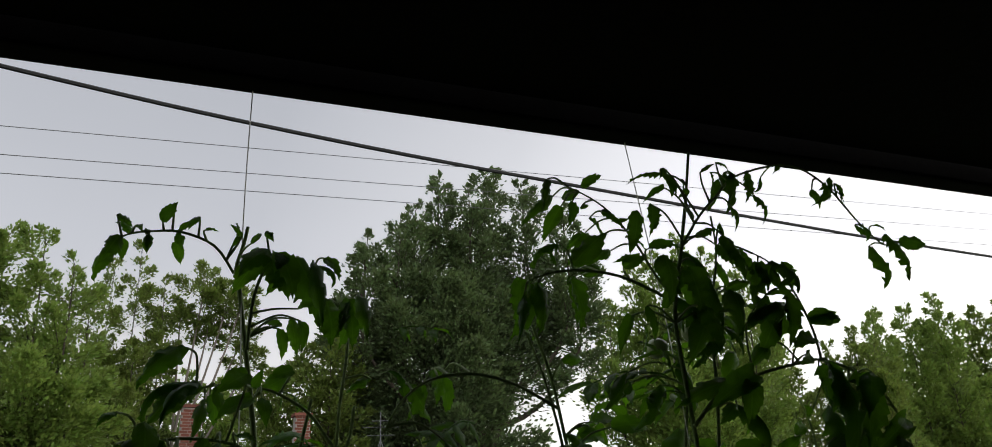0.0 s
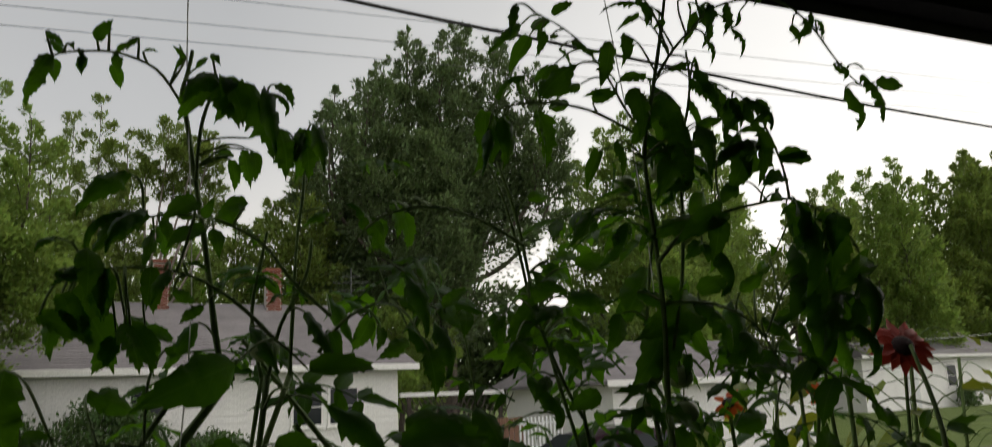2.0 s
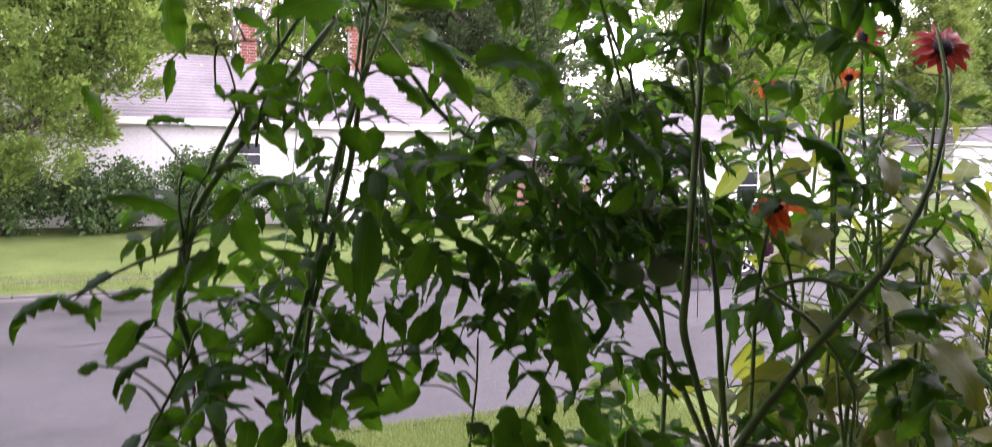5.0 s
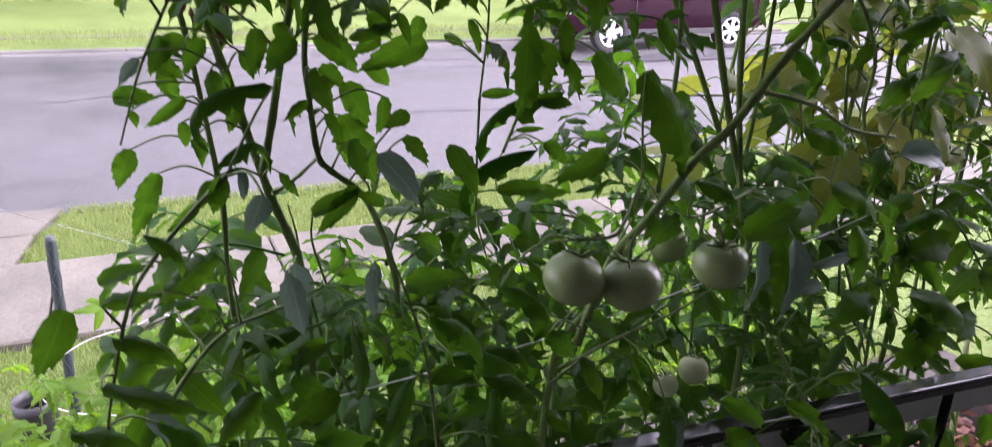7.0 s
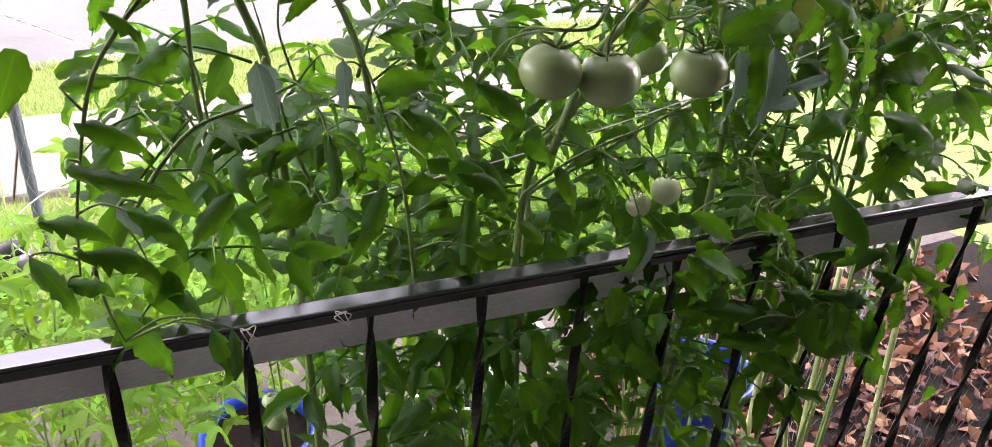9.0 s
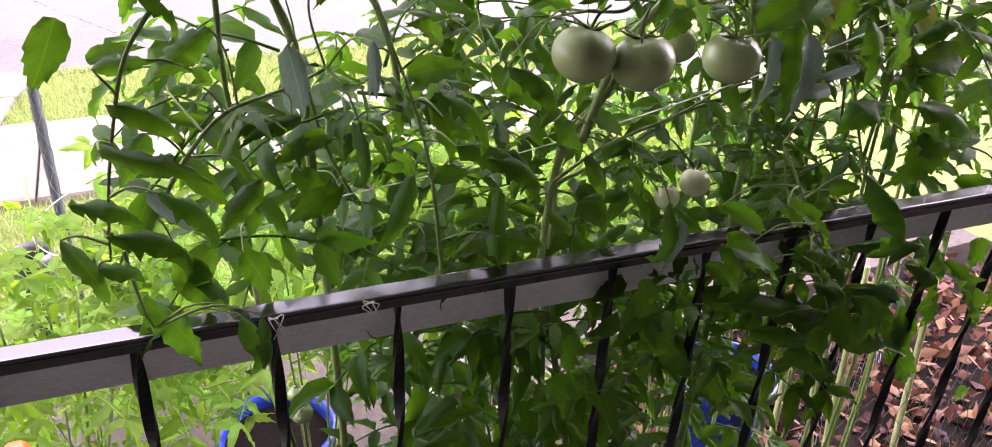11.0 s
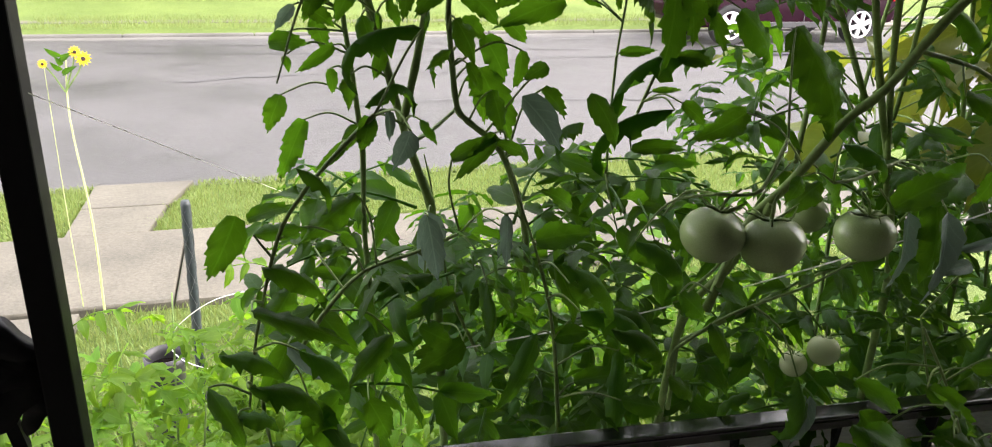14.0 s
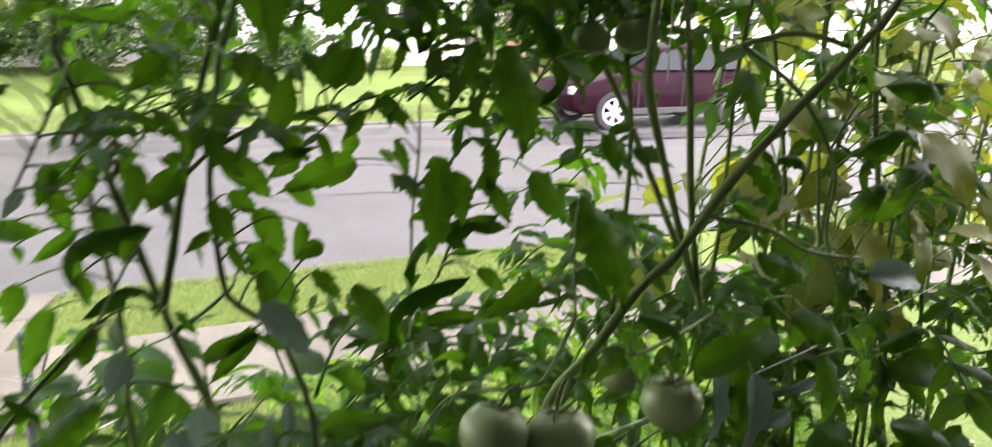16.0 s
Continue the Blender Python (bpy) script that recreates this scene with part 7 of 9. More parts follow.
leaflets(plant_b, [
    ((0.337, 1.02, 2.056), (0.371, 1.02, 2.02), 0.031, 'curled'),
    ((0.244, 1.02, 2.131), (0.279, 1.02, 2.1), 0.028, 'curled'),
    ((0.2, 1.02, 2.113), (0.173, 1.02, 2.087), 0.024, 'flat'),
    ((0.156, 1.02, 2.124), (0.139, 1.02, 2.098), 0.024, 'curled'),
    ((0.263, 1.02, 2.081), (0.288, 1.02, 2.041), 0.028, 'curled'),
    ((0.224, 1.02, 2.079), (0.205, 1.02, 2.044), 0.03, 'flat'),
    ((0.123, 1.02, 2.086), (0.144, 1.02, 2.054), 0.027, 'flat'),
    ((0.294, 1.02, 2.06), (0.32, 1.02, 2.028), 0.031, 'flat'),
    ((0.355, 1.02, 2.096), (0.384, 1.02, 2.068), 0.03, 'curled'),
    ((0.169, 1.02, 2.07), (0.148, 1.02, 2.043), 0.027, 'flat'),
    ((0.094, 1.02, 2.109), (0.115, 1.02, 2.083), 0.019, 'flat'),
    ((0.243, 1.02, 2.054), (0.263, 1.02, 2.031), 0.025, 'curled')])
leaflets(plant_b, [
    ((0.423, 1.02, 2.136), (0.398, 1.02, 2.11), 0.025, 'curled'),
    ((0.379, 1.02, 2.116), (0.361, 1.02, 2.091), 0.021, 'flat')])
leaflets(plant_a, [
    ((0.019, 0.93, 1.926), (-0.004, 0.93, 1.893), 0.024, 'flat'),
    ((0.027, 0.93, 1.906), (0.004, 0.93, 1.878), 0.019, 'curled'),
    ((0.051, 0.93, 1.968), (0.028, 0.93, 1.935), 0.022, 'flat'),
    ((0.074, 0.93, 1.983), (0.05, 0.93, 1.949), 0.02, 'flat'),
    ((0.088, 0.93, 2.002), (0.107, 0.93, 1.967), 0.026, 'flat'),
    ((0.064, 0.93, 1.919), (0.087, 0.93, 1.887), 0.022, 'flat'),
    ((0.116, 0.93, 1.921), (0.092, 0.93, 1.897), 0.019, 'flat'),
    ((0.106, 0.93, 1.891), (0.12, 0.93, 1.849), 0.02, 'curled')])
leaflets(plant_a, [
    ((0.157, 0.93, 1.92), (0.194, 0.93, 1.891), 0.027, 'flat'),
    ((0.167, 0.93, 1.966), (0.183, 0.93, 1.929), 0.022, 'flat'),
    ((0.132, 0.93, 1.967), (0.112, 0.93, 1.982), 0.019, 'flat'),
    ((0.227, 0.93, 1.911), (0.249, 0.93, 1.932), 0.018, 'flat'),
    ((0.25, 0.93, 1.882), (0.233, 0.93, 1.861), 0.014, 'flat'),
    ((0.168, 0.93, 2.074), (0.194, 0.93, 2.049), 0.025, 'flat'),
    ((0.133, 0.93, 2.082), (0.147, 0.93, 2.048), 0.022, 'flat'),
    ((0.178, 0.93, 2.12), (0.194, 0.93, 2.09), 0.022, 'flat'),
    ((0.243, 0.93, 1.981), (0.221, 0.93, 1.938), 0.023, 'flat')])
leaflets(plant_a, [
    ((0.052, 0.93, 2.04), (0.075, 0.93, 2.031), 0.017, 'flat'),
    ((0.122, 0.93, 2.032), (0.098, 0.93, 2.012), 0.022, 'flat')])
leaflets(plant_c, [
    ((0.416, 0.93, 2.003), (0.436, 0.93, 2.033), 0.03, 'flat'),
    ((0.36, 0.93, 1.875), (0.381, 0.93, 1.807), 0.039, 'curled'),
    ((0.401, 0.93, 1.824), (0.438, 0.93, 1.771), 0.036, 'flat'),
    ((0.467, 0.93, 1.767), (0.519, 0.93, 1.774), 0.032, 'flat'),
    ((0.581, 0.93, 1.946), (0.552, 0.93, 1.902), 0.028, 'flat'),
    ((0.568, 0.93, 1.888), (0.574, 0.93, 1.848), 0.02, 'flat'),
    ((0.619, 0.93, 2.132), (0.605, 0.93, 2.1), 0.035, 'flat'),
    ((0.542, 0.93, 2.103), (0.567, 0.93, 2.067), 0.033, 'curled'),
    ((0.461, 0.93, 2.122), (0.483, 0.93, 2.094), 0.031, 'curled'),
    ((0.51, 0.93, 2.149), (0.549, 0.93, 2.11), 0.043, 'flat'),
    ((0.414, 0.93, 2.096), (0.401, 0.93, 2.056), 0.028, 'flat'),
    ((0.442, 0.93, 2.051), (0.472, 0.93, 2.004), 0.03, 'curled')])
leaflets(plant_c, [
    ((0.346, 0.93, 1.934), (0.334, 0.93, 1.894), 0.029, 'flat'),
    ((0.621, 0.93, 1.825), (0.659, 0.93, 1.766), 0.03, 'curled'),
    ((0.696, 0.93, 2.124), (0.655, 0.93, 2.089), 0.031, 'flat'),
    ((0.776, 0.93, 2.142), (0.817, 0.93, 2.117), 0.039, 'flat'),
    ((0.716, 0.93, 1.839), (0.772, 0.93, 1.849), 0.032, 'flat'),
    ((0.651, 0.93, 1.746), (0.708, 0.93, 1.704), 0.037, 'flat'),
    ((0.525, 0.93, 1.813), (0.496, 0.93, 1.777), 0.022, 'flat'),
    ((0.433, 0.93, 1.907), (0.456, 0.93, 1.875), 0.02, 'flat'),
    ((0.635, 0.93, 1.871), (0.604, 0.93, 1.833), 0.03, 'flat'),
    ((0.761, 0.93, 1.749), (0.816, 0.93, 1.787), 0.04, 'curled'),
    ((0.818, 0.93, 1.875), (0.868, 0.93, 1.888), 0.034, 'curled'),
    ((0.844, 0.93, 1.815), (0.788, 0.93, 1.768), 0.042, 'curled')])
leaflets(plant_b, [
    ((-0.026, 0.86, 1.488), (0.008, 0.86, 1.404), 0.027, 'toothed'),
    ((0.043, 0.86, 1.468), (0.039, 0.86, 1.413), 0.028, 'curled'),
    ((0.026, 0.86, 1.469), (0.033, 0.86, 1.451), 0.014, 'flat')])
vine(plant_b, 0.0022, 0.0008, [(-0.031, 0.87, 1.536), (-0.029, 0.87, 1.507), (-0.025, 0.87, 1.479), (-0.021, 0.87, 1.463)], 'petiole')
leaflets(plant_c, [
    ((0.634, 0.81, 1.526), (0.659, 0.81, 1.43), 0.035, 'curled'),
    ((0.431, 0.81, 1.514), (0.419, 0.81, 1.451), 0.023, 'curled'),
    ((0.492, 0.81, 1.466), (0.559, 0.81, 1.405), 0.027, 'flat'),
    ((0.484, 0.81, 1.468), (0.509, 0.81, 1.425), 0.021, 'curled'),
    ((0.592, 0.81, 1.445), (0.63, 0.81, 1.42), 0.023, 'toothed'),
    ((0.547, 0.81, 1.505), (0.606, 0.81, 1.442), 0.019, 'flat'),
    ((0.465, 0.81, 1.451), (0.512, 0.81, 1.409), 0.018, 'flat'),
    ((0.705, 0.81, 1.36), (0.706, 0.81, 1.296), 0.04, 'flat'),
    ((0.643, 0.81, 1.376), (0.7, 0.81, 1.317), 0.031, 'curled'),
    ((0.852, 0.81, 1.36), (0.95, 0.81, 1.247), 0.029, 'toothed'),
    ((0.796, 0.81, 1.365), (0.868, 0.81, 1.27), 0.031, 'curled')])
vine(plant_c, 0.002, 0.001, [(0.55, 0.82, 1.555), (0.592, 0.82, 1.492), (0.627, 0.82, 1.431), (0.652, 0.82, 1.376), (0.674, 0.82, 1.335)], 'petiole')
leaflets(plant_c, [
    ((0.704, 0.92, 2.301), (0.67, 0.92, 2.223), 0.027, 'curled'),
    ((0.717, 0.92, 2.247), (0.679, 0.92, 2.189), 0.025, 'curled'),
    ((0.678, 0.92, 2.318), (0.706, 0.92, 2.271), 0.026, 'curled'),
    ((0.731, 0.92, 2.265), (0.715, 0.92, 2.2), 0.027, 'curled'),
    ((0.695, 0.92, 2.223), (0.708, 0.92, 2.172), 0.024, 'curled'),
    ((0.601, 0.92, 2.455), (0.629, 0.92, 2.407), 0.019, 'curled'),
    ((0.625, 0.92, 2.407), (0.635, 0.92, 2.352), 0.021, 'curled'),
    ((0.636, 0.92, 2.358), (0.602, 0.92, 2.325), 0.017, 'curled'),
    ((0.609, 0.92, 2.529), (0.599, 0.92, 2.494), 0.012, 'curled'),
    ((0.616, 0.92, 2.497), (0.618, 0.92, 2.464), 0.012, 'curled')])
leaflets(plant_c, [
    ((0.556, 0.96, 2.45), (0.571, 0.96, 2.388), 0.025, 'curled'),
    ((0.535, 0.96, 2.403), (0.556, 0.96, 2.331), 0.029, 'curled'),
    ((0.59, 0.96, 2.409), (0.588, 0.96, 2.346), 0.026, 'curled'),
    ((0.553, 0.96, 2.343), (0.564, 0.96, 2.285), 0.024, 'flat'),
    ((0.532, 0.96, 2.318), (0.502, 0.96, 2.277), 0.02, 'curled'),
    ((0.581, 0.96, 2.297), (0.596, 0.96, 2.245), 0.023, 'curled'),
    ((0.491, 0.96, 2.327), (0.467, 0.96, 2.292), 0.017, 'curled')])
leaflets(plant_a, [
    ((0.128, 1.05, 2.309), (0.102, 1.05, 2.275), 0.021, 'curled'),
    ((0.137, 1.05, 2.305), (0.13, 1.05, 2.271), 0.014, 'curled'),
    ((0.173, 1.05, 2.233), (0.152, 1.05, 2.196), 0.021, 'curled'),
    ((0.206, 1.05, 2.228), (0.227, 1.05, 2.189), 0.021, 'curled'),
    ((0.277, 1.05, 2.258), (0.305, 1.05, 2.217), 0.018, 'curled'),
    ((0.246, 1.05, 2.238), (0.267, 1.05, 2.192), 0.02, 'curled')])
leaflets(plant_a, [
    ((0.081, 1.02, 2.243), (0.073, 1.02, 2.202), 0.034, 'curled'),
    ((0.093, 1.02, 2.235), (0.112, 1.02, 2.192), 0.039, 'flat'),
    ((0.119, 1.02, 2.235), (0.14, 1.02, 2.196), 0.029, 'curled')])
vine(plant_b, 0.002, 0.0012, [(0.052, 0.95, 1.982), (0.024, 0.95, 1.973), (0.002, 0.95, 1.963), (-0.016, 0.95, 1.953), (-0.032, 0.95, 1.945)], 'petiole')

# dark hanging leaves high on the tall plants
set_leaves(plant_a, [
    ((0.096, 1.060, 2.466), (0.089, 1.060, 2.446), 0.013, 'flat'),
    ((0.054, 1.060, 2.451), (0.067, 1.060, 2.440), 0.01, 'flat'),
    ((0.118, 1.060, 2.458), (0.110, 1.060, 2.444), 0.008, 'flat'),
    ((0.080, 1.060, 2.437), (0.080, 1.060, 2.420), 0.009, 'flat'),
    ((0.102, 1.060, 2.441), (0.107, 1.060, 2.425), 0.01, 'flat'),
    ((0.058, 1.060, 2.433), (0.044, 1.060, 2.405), 0.018, 'toothed'),
    ((0.175, 1.040, 2.428), (0.150, 1.040, 2.399), 0.027, 'flat'),
    ((0.178, 1.040, 2.422), (0.194, 1.040, 2.384), 0.036, 'toothed'),
    ((0.198, 1.040, 2.424), (0.222, 1.040, 2.360), 0.034, 'toothed'),
    ((0.214, 1.040, 2.418), (0.230, 1.040, 2.399), 0.013, 'curled'),
    ((0.228, 1.050, 2.392), (0.234, 1.050, 2.347), 0.032, 'toothed'),
    ((0.249, 1.050, 2.394), (0.253, 1.050, 2.348), 0.026, 'toothed'),
    ((0.207, 1.050, 2.370), (0.209, 1.050, 2.343), 0.012, 'flat')])
set_leaves(plant_a, [
    ((0.127, 1.040, 2.310), (0.093, 1.040, 2.275), 0.018, 'curled'),
    ((0.141, 1.040, 2.309), (0.147, 1.040, 2.284), 0.012, 'flat'),
    ((0.201, 1.040, 2.325), (0.180, 1.040, 2.316), 0.014, 'flat'),
    ((0.100, 1.000, 2.261), (0.103, 1.000, 2.225), 0.016, 'flat'),
    ((0.130, 1.000, 2.264), (0.128, 1.000, 2.233), 0.013, 'flat'),
    ((0.072, 1.000, 2.256), (0.105, 1.000, 2.255), 0.013, 'flat'),
    ((0.077, 1.000, 2.244), (0.087, 1.000, 2.217), 0.019, 'toothed'),
    ((0.065, 1.000, 2.230), (0.094, 1.000, 2.212), 0.019, 'toothed'),
    ((0.116, 1.000, 2.225), (0.126, 1.000, 2.191), 0.024, 'toothed'),
    ((0.327, 1.020, 2.225), (0.348, 1.020, 2.184), 0.021, 'curled'),
    ((0.263, 1.020, 2.221), (0.268, 1.020, 2.196), 0.013, 'flat')])
set_leaves(plant_c, [
    ((0.409, 0.960, 2.500), (0.401, 0.960, 2.465), 0.017, 'curled'),
    ((0.446, 0.960, 2.497), (0.470, 0.960, 2.514), 0.011, 'flat'),
    ((0.465, 0.960, 2.475), (0.488, 0.960, 2.460), 0.012, 'flat'),
    ((0.434, 0.960, 2.480), (0.426, 0.960, 2.452), 0.012, 'flat'),
    ((0.430, 0.980, 2.444), (0.399, 0.980, 2.412), 0.02, 'curled'),
    ((0.472, 0.980, 2.456), (0.432, 0.980, 2.421), 0.021, 'flat'),
    ((0.486, 0.980, 2.445), (0.456, 0.980, 2.424), 0.013, 'flat'),
    ((0.522, 0.980, 2.440), (0.487, 0.980, 2.433), 0.015, 'flat'),
    ((0.397, 1.000, 2.413), (0.388, 1.000, 2.359), 0.023, 'toothed'),
    ((0.416, 1.000, 2.412), (0.410, 1.000, 2.367), 0.022, 'toothed'),
    ((0.454, 1.000, 2.423), (0.452, 1.000, 2.370), 0.024, 'toothed'),
    ((0.495, 0.920, 2.470), (0.487, 0.920, 2.437), 0.015, 'toothed'),
    ((0.517, 0.920, 2.499), (0.518, 0.920, 2.480), 0.009, 'flat')])
set_leaves(plant_c, [
    ((0.500, 0.920, 2.422), (0.501, 0.920, 2.376), 0.028, 'toothed'),
    ((0.527, 0.920, 2.414), (0.535, 0.920, 2.367), 0.032, 'toothed'),
    ((0.537, 0.920, 2.379), (0.552, 0.920, 2.334), 0.032, 'toothed'),
    ((0.564, 0.910, 2.446), (0.583, 0.910, 2.400), 0.028, 'toothed'),
    ((0.555, 0.910, 2.435), (0.572, 0.910, 2.415), 0.024, 'toothed'),
    ((0.603, 0.910, 2.423), (0.610, 0.910, 2.395), 0.022, 'toothed'),
    ((0.636, 0.910, 2.428), (0.640, 0.910, 2.398), 0.021, 'toothed'),
    ((0.577, 0.910, 2.363), (0.619, 0.910, 2.374), 0.016, 'curled'),
    ((0.633, 0.910, 2.393), (0.624, 0.910, 2.342), 0.026, 'toothed'),
    ((0.654, 0.910, 2.373), (0.698, 0.910, 2.374), 0.015, 'flat'),
    ((0.632, 0.910, 2.343), (0.659, 0.910, 2.352), 0.012, 'curled'),
    ((0.622, 0.920, 2.525), (0.611, 0.920, 2.490), 0.018, 'toothed'),
    ((0.592, 0.920, 2.483), (0.590, 0.920, 2.456), 0.009, 'curled')])
set_leaves(plant_c, [
    ((0.708, 0.920, 2.521), (0.714, 0.920, 2.499), 0.018, 'toothed'),
    ((0.744, 0.920, 2.534), (0.749, 0.920, 2.512), 0.012, 'flat'),
    ((0.762, 0.920, 2.487), (0.779, 0.920, 2.473), 0.016, 'flat'),
    ((0.806, 0.920, 2.484), (0.829, 0.920, 2.432), 0.037, 'toothed'),
    ((0.587, 0.920, 2.319), (0.527, 0.920, 2.284), 0.027, 'flat'),
    ((0.560, 0.920, 2.290), (0.536, 0.920, 2.271), 0.017, 'flat'),
    ((0.657, 0.910, 2.328), (0.674, 0.910, 2.285), 0.037, 'toothed'),
    ((0.707, 0.910, 2.324), (0.697, 0.910, 2.246), 0.038, 'toothed'),
    ((0.728, 0.910, 2.301), (0.717, 0.910, 2.275), 0.02, 'flat'),
    ((0.689, 0.910, 2.281), (0.686, 0.910, 2.227), 0.038, 'toothed'),
    ((0.760, 0.910, 2.283), (0.695, 0.910, 2.245), 0.025, 'flat'),
    ((0.736, 0.920, 2.247), (0.720, 0.920, 2.199), 0.039, 'toothed'),
    ((0.704, 0.920, 2.224), (0.725, 0.920, 2.170), 0.032, 'toothed')])
set_leaves(plant_c, [
    ((0.426, 0.980, 2.260), (0.461, 0.980, 2.247), 0.015, 'flat'),
    ((0.394, 0.980, 2.231), (0.387, 0.980, 2.210), 0.016, 'curled'),
    ((0.405, 0.980, 2.210), (0.418, 0.980, 2.184), 0.019, 'flat'),
    ((0.457, 0.980, 2.247), (0.498, 0.980, 2.241), 0.02, 'flat'),
    ((0.509, 0.950, 2.249), (0.542, 0.950, 2.233), 0.022, 'flat'),
    ((0.571, 0.950, 2.238), (0.606, 0.950, 2.221), 0.021, 'flat')])

# leaves with the street showing between them
set_leaves(plant_a, [
    ((-0.006, 1.000, 1.792), (0.028, 1.000, 1.791), 0.019, 'flat'),
    ((0.016, 1.000, 1.823), (-0.001, 1.000, 1.801), 0.012, 'grey'),
    ((0.023, 1.000, 1.818), (0.046, 1.000, 1.827), 0.009, 'flat'),
    ((0.027, 1.000, 1.821), (0.049, 1.000, 1.804), 0.017, 'toothed'),
    ((0.033, 1.020, 1.810), (0.043, 1.020, 1.781), 0.019, 'toothed'),
    ((0.047, 1.000, 1.790), (0.014, 1.000, 1.767), 0.013, 'flat'),
    ((0.006, 1.000, 1.782), (0.009, 1.000, 1.767), 0.009, 'flat'),
    ((0.002, 1.030, 1.743), (-0.012, 1.030, 1.708), 0.020, 'flat'),
    ((0.021, 1.030, 1.720), (-0.004, 1.030, 1.662), 0.023, 'toothed'),
    ((0.043, 1.000, 1.770), (0.044, 1.000, 1.748), 0.012, 'flat'),
    ((0.051, 0.950, 1.771), (0.052, 0.950, 1.744), 0.016, 'toothed'),
    ((0.065, 0.950, 1.820), (0.072, 0.950, 1.786), 0.020, 'flat'),
    ((0.069, 0.900, 1.827), (0.077, 0.934, 1.797), 0.007, 'curled'),
    ((0.099, 0.880, 1.818), (0.056, 0.914, 1.764), 0.020, 'curled'),
    ((0.093, 0.900, 1.856), (0.088, 0.900, 1.820), 0.016, 'flat'),
    ((0.118, 0.900, 1.849), (0.097, 0.900, 1.823), 0.020, 'flat'),
    ((0.141, 0.970, 1.789), (0.119, 0.970, 1.772), 0.012, 'flat'),
    ((0.135, 0.970, 1.785), (0.135, 1.004, 1.749), 0.009, 'curled')])
set_leaves(plant_b, [
    ((0.156, 1.000, 1.838), (0.192, 1.000, 1.804), 0.029, 'flat'),
    ((0.184, 1.000, 1.834), (0.232, 1.000, 1.845), 0.016, 'flat'),
    ((0.217, 1.020, 1.834), (0.190, 1.020, 1.816), 0.016, 'flat'),
    ((0.275, 1.060, 1.823), (0.202, 1.060, 1.794), 0.030, 'flat'),
    ((0.178, 1.000, 1.796), (0.199, 1.000, 1.754), 0.026, 'flat'),
    ((0.214, 1.000, 1.783), (0.206, 1.000, 1.747), 0.016, 'flat'),
    ((0.175, 1.000, 1.768), (0.207, 1.000, 1.697), 0.034, 'toothed'),
    ((0.157, 1.000, 1.810), (0.180, 1.000, 1.791), 0.019, 'flat'),
    ((0.221, 0.950, 1.778), (0.198, 0.950, 1.765), 0.015, 'flat'),
    ((0.206, 0.920, 1.764), (0.228, 0.920, 1.737), 0.016, 'flat'),
    ((0.156, 0.820, 1.780), (0.186, 0.820, 1.740), 0.026, 'grey'),
    ((0.224, 0.860, 1.772), (0.247, 0.860, 1.726), 0.022, 'flat'),
    ((0.220, 0.860, 1.749), (0.215, 0.894, 1.705), 0.009, 'curled'),
    ((0.371, 0.950, 1.788), (0.303, 0.984, 1.717), 0.023, 'curled'),
    ((0.346, 0.950, 1.735), (0.295, 0.984, 1.663), 0.025, 'curled'),
    ((0.310, 1.000, 1.779), (0.349, 1.000, 1.781), 0.011, 'flat')])
set_leaves(plant_b, [
    ((0.347, 1.000, 1.742), (0.380, 1.000, 1.742), 0.007, 'flat'),
    ((0.247, 0.850, 1.848), (0.282, 0.884, 1.801), 0.009, 'curled'),
    ((0.281, 0.850, 1.860), (0.273, 0.850, 1.784), 0.028, 'toothed'),
    ((0.291, 0.850, 1.849), (0.299, 0.850, 1.807), 0.025, 'toothed'),
    ((0.306, 0.950, 1.699), (0.363, 0.950, 1.696), 0.018, 'flat'),
    ((0.388, 0.900, 1.742), (0.333, 0.900, 1.719), 0.025, 'flat'),
    ((0.055, 0.870, 1.765), (0.097, 0.904, 1.747), 0.012, 'curled'),
    ((0.059, 0.870, 1.758), (0.051, 0.870, 1.732), 0.017, 'flat'),
    ((0.072, 0.870, 1.762), (0.072, 0.870, 1.739), 0.010, 'grey'),
    ((0.079, 0.820, 1.759), (0.066, 0.820, 1.732), 0.018, 'grey'),
    ((0.044, 0.900, 1.732), (0.019, 0.900, 1.710), 0.011, 'flat'),
    ((0.126, 0.900, 1.714), (0.167, 0.900, 1.730), 0.016, 'flat'),
    ((0.161, 0.900, 1.734), (0.127, 0.900, 1.695), 0.016, 'flat'),
    ((0.184, 0.900, 1.717), (0.154, 0.900, 1.730), 0.011, 'flat'),
    ((0.309, 1.100, 1.823), (0.333, 1.100, 1.809), 0.013, 'flat'),
    ((0.051, 1.000, 1.838), (0.027, 1.000, 1.825), 0.017, 'flat'),
    ((0.343, 0.950, 1.782), (0.381, 0.950, 1.776), 0.016, 'flat'),
    ((0.353, 0.950, 1.741), (0.379, 0.950, 1.718), 0.016, 'flat')])
vine(plant_b, 0.0018, 0.0012, [(0.315, 1.020, 1.655), (0.315, 1.020, 1.714), (0.317, 1.020, 1.777), (0.323, 1.020, 1.831), (0.324, 1.020, 1.877)])
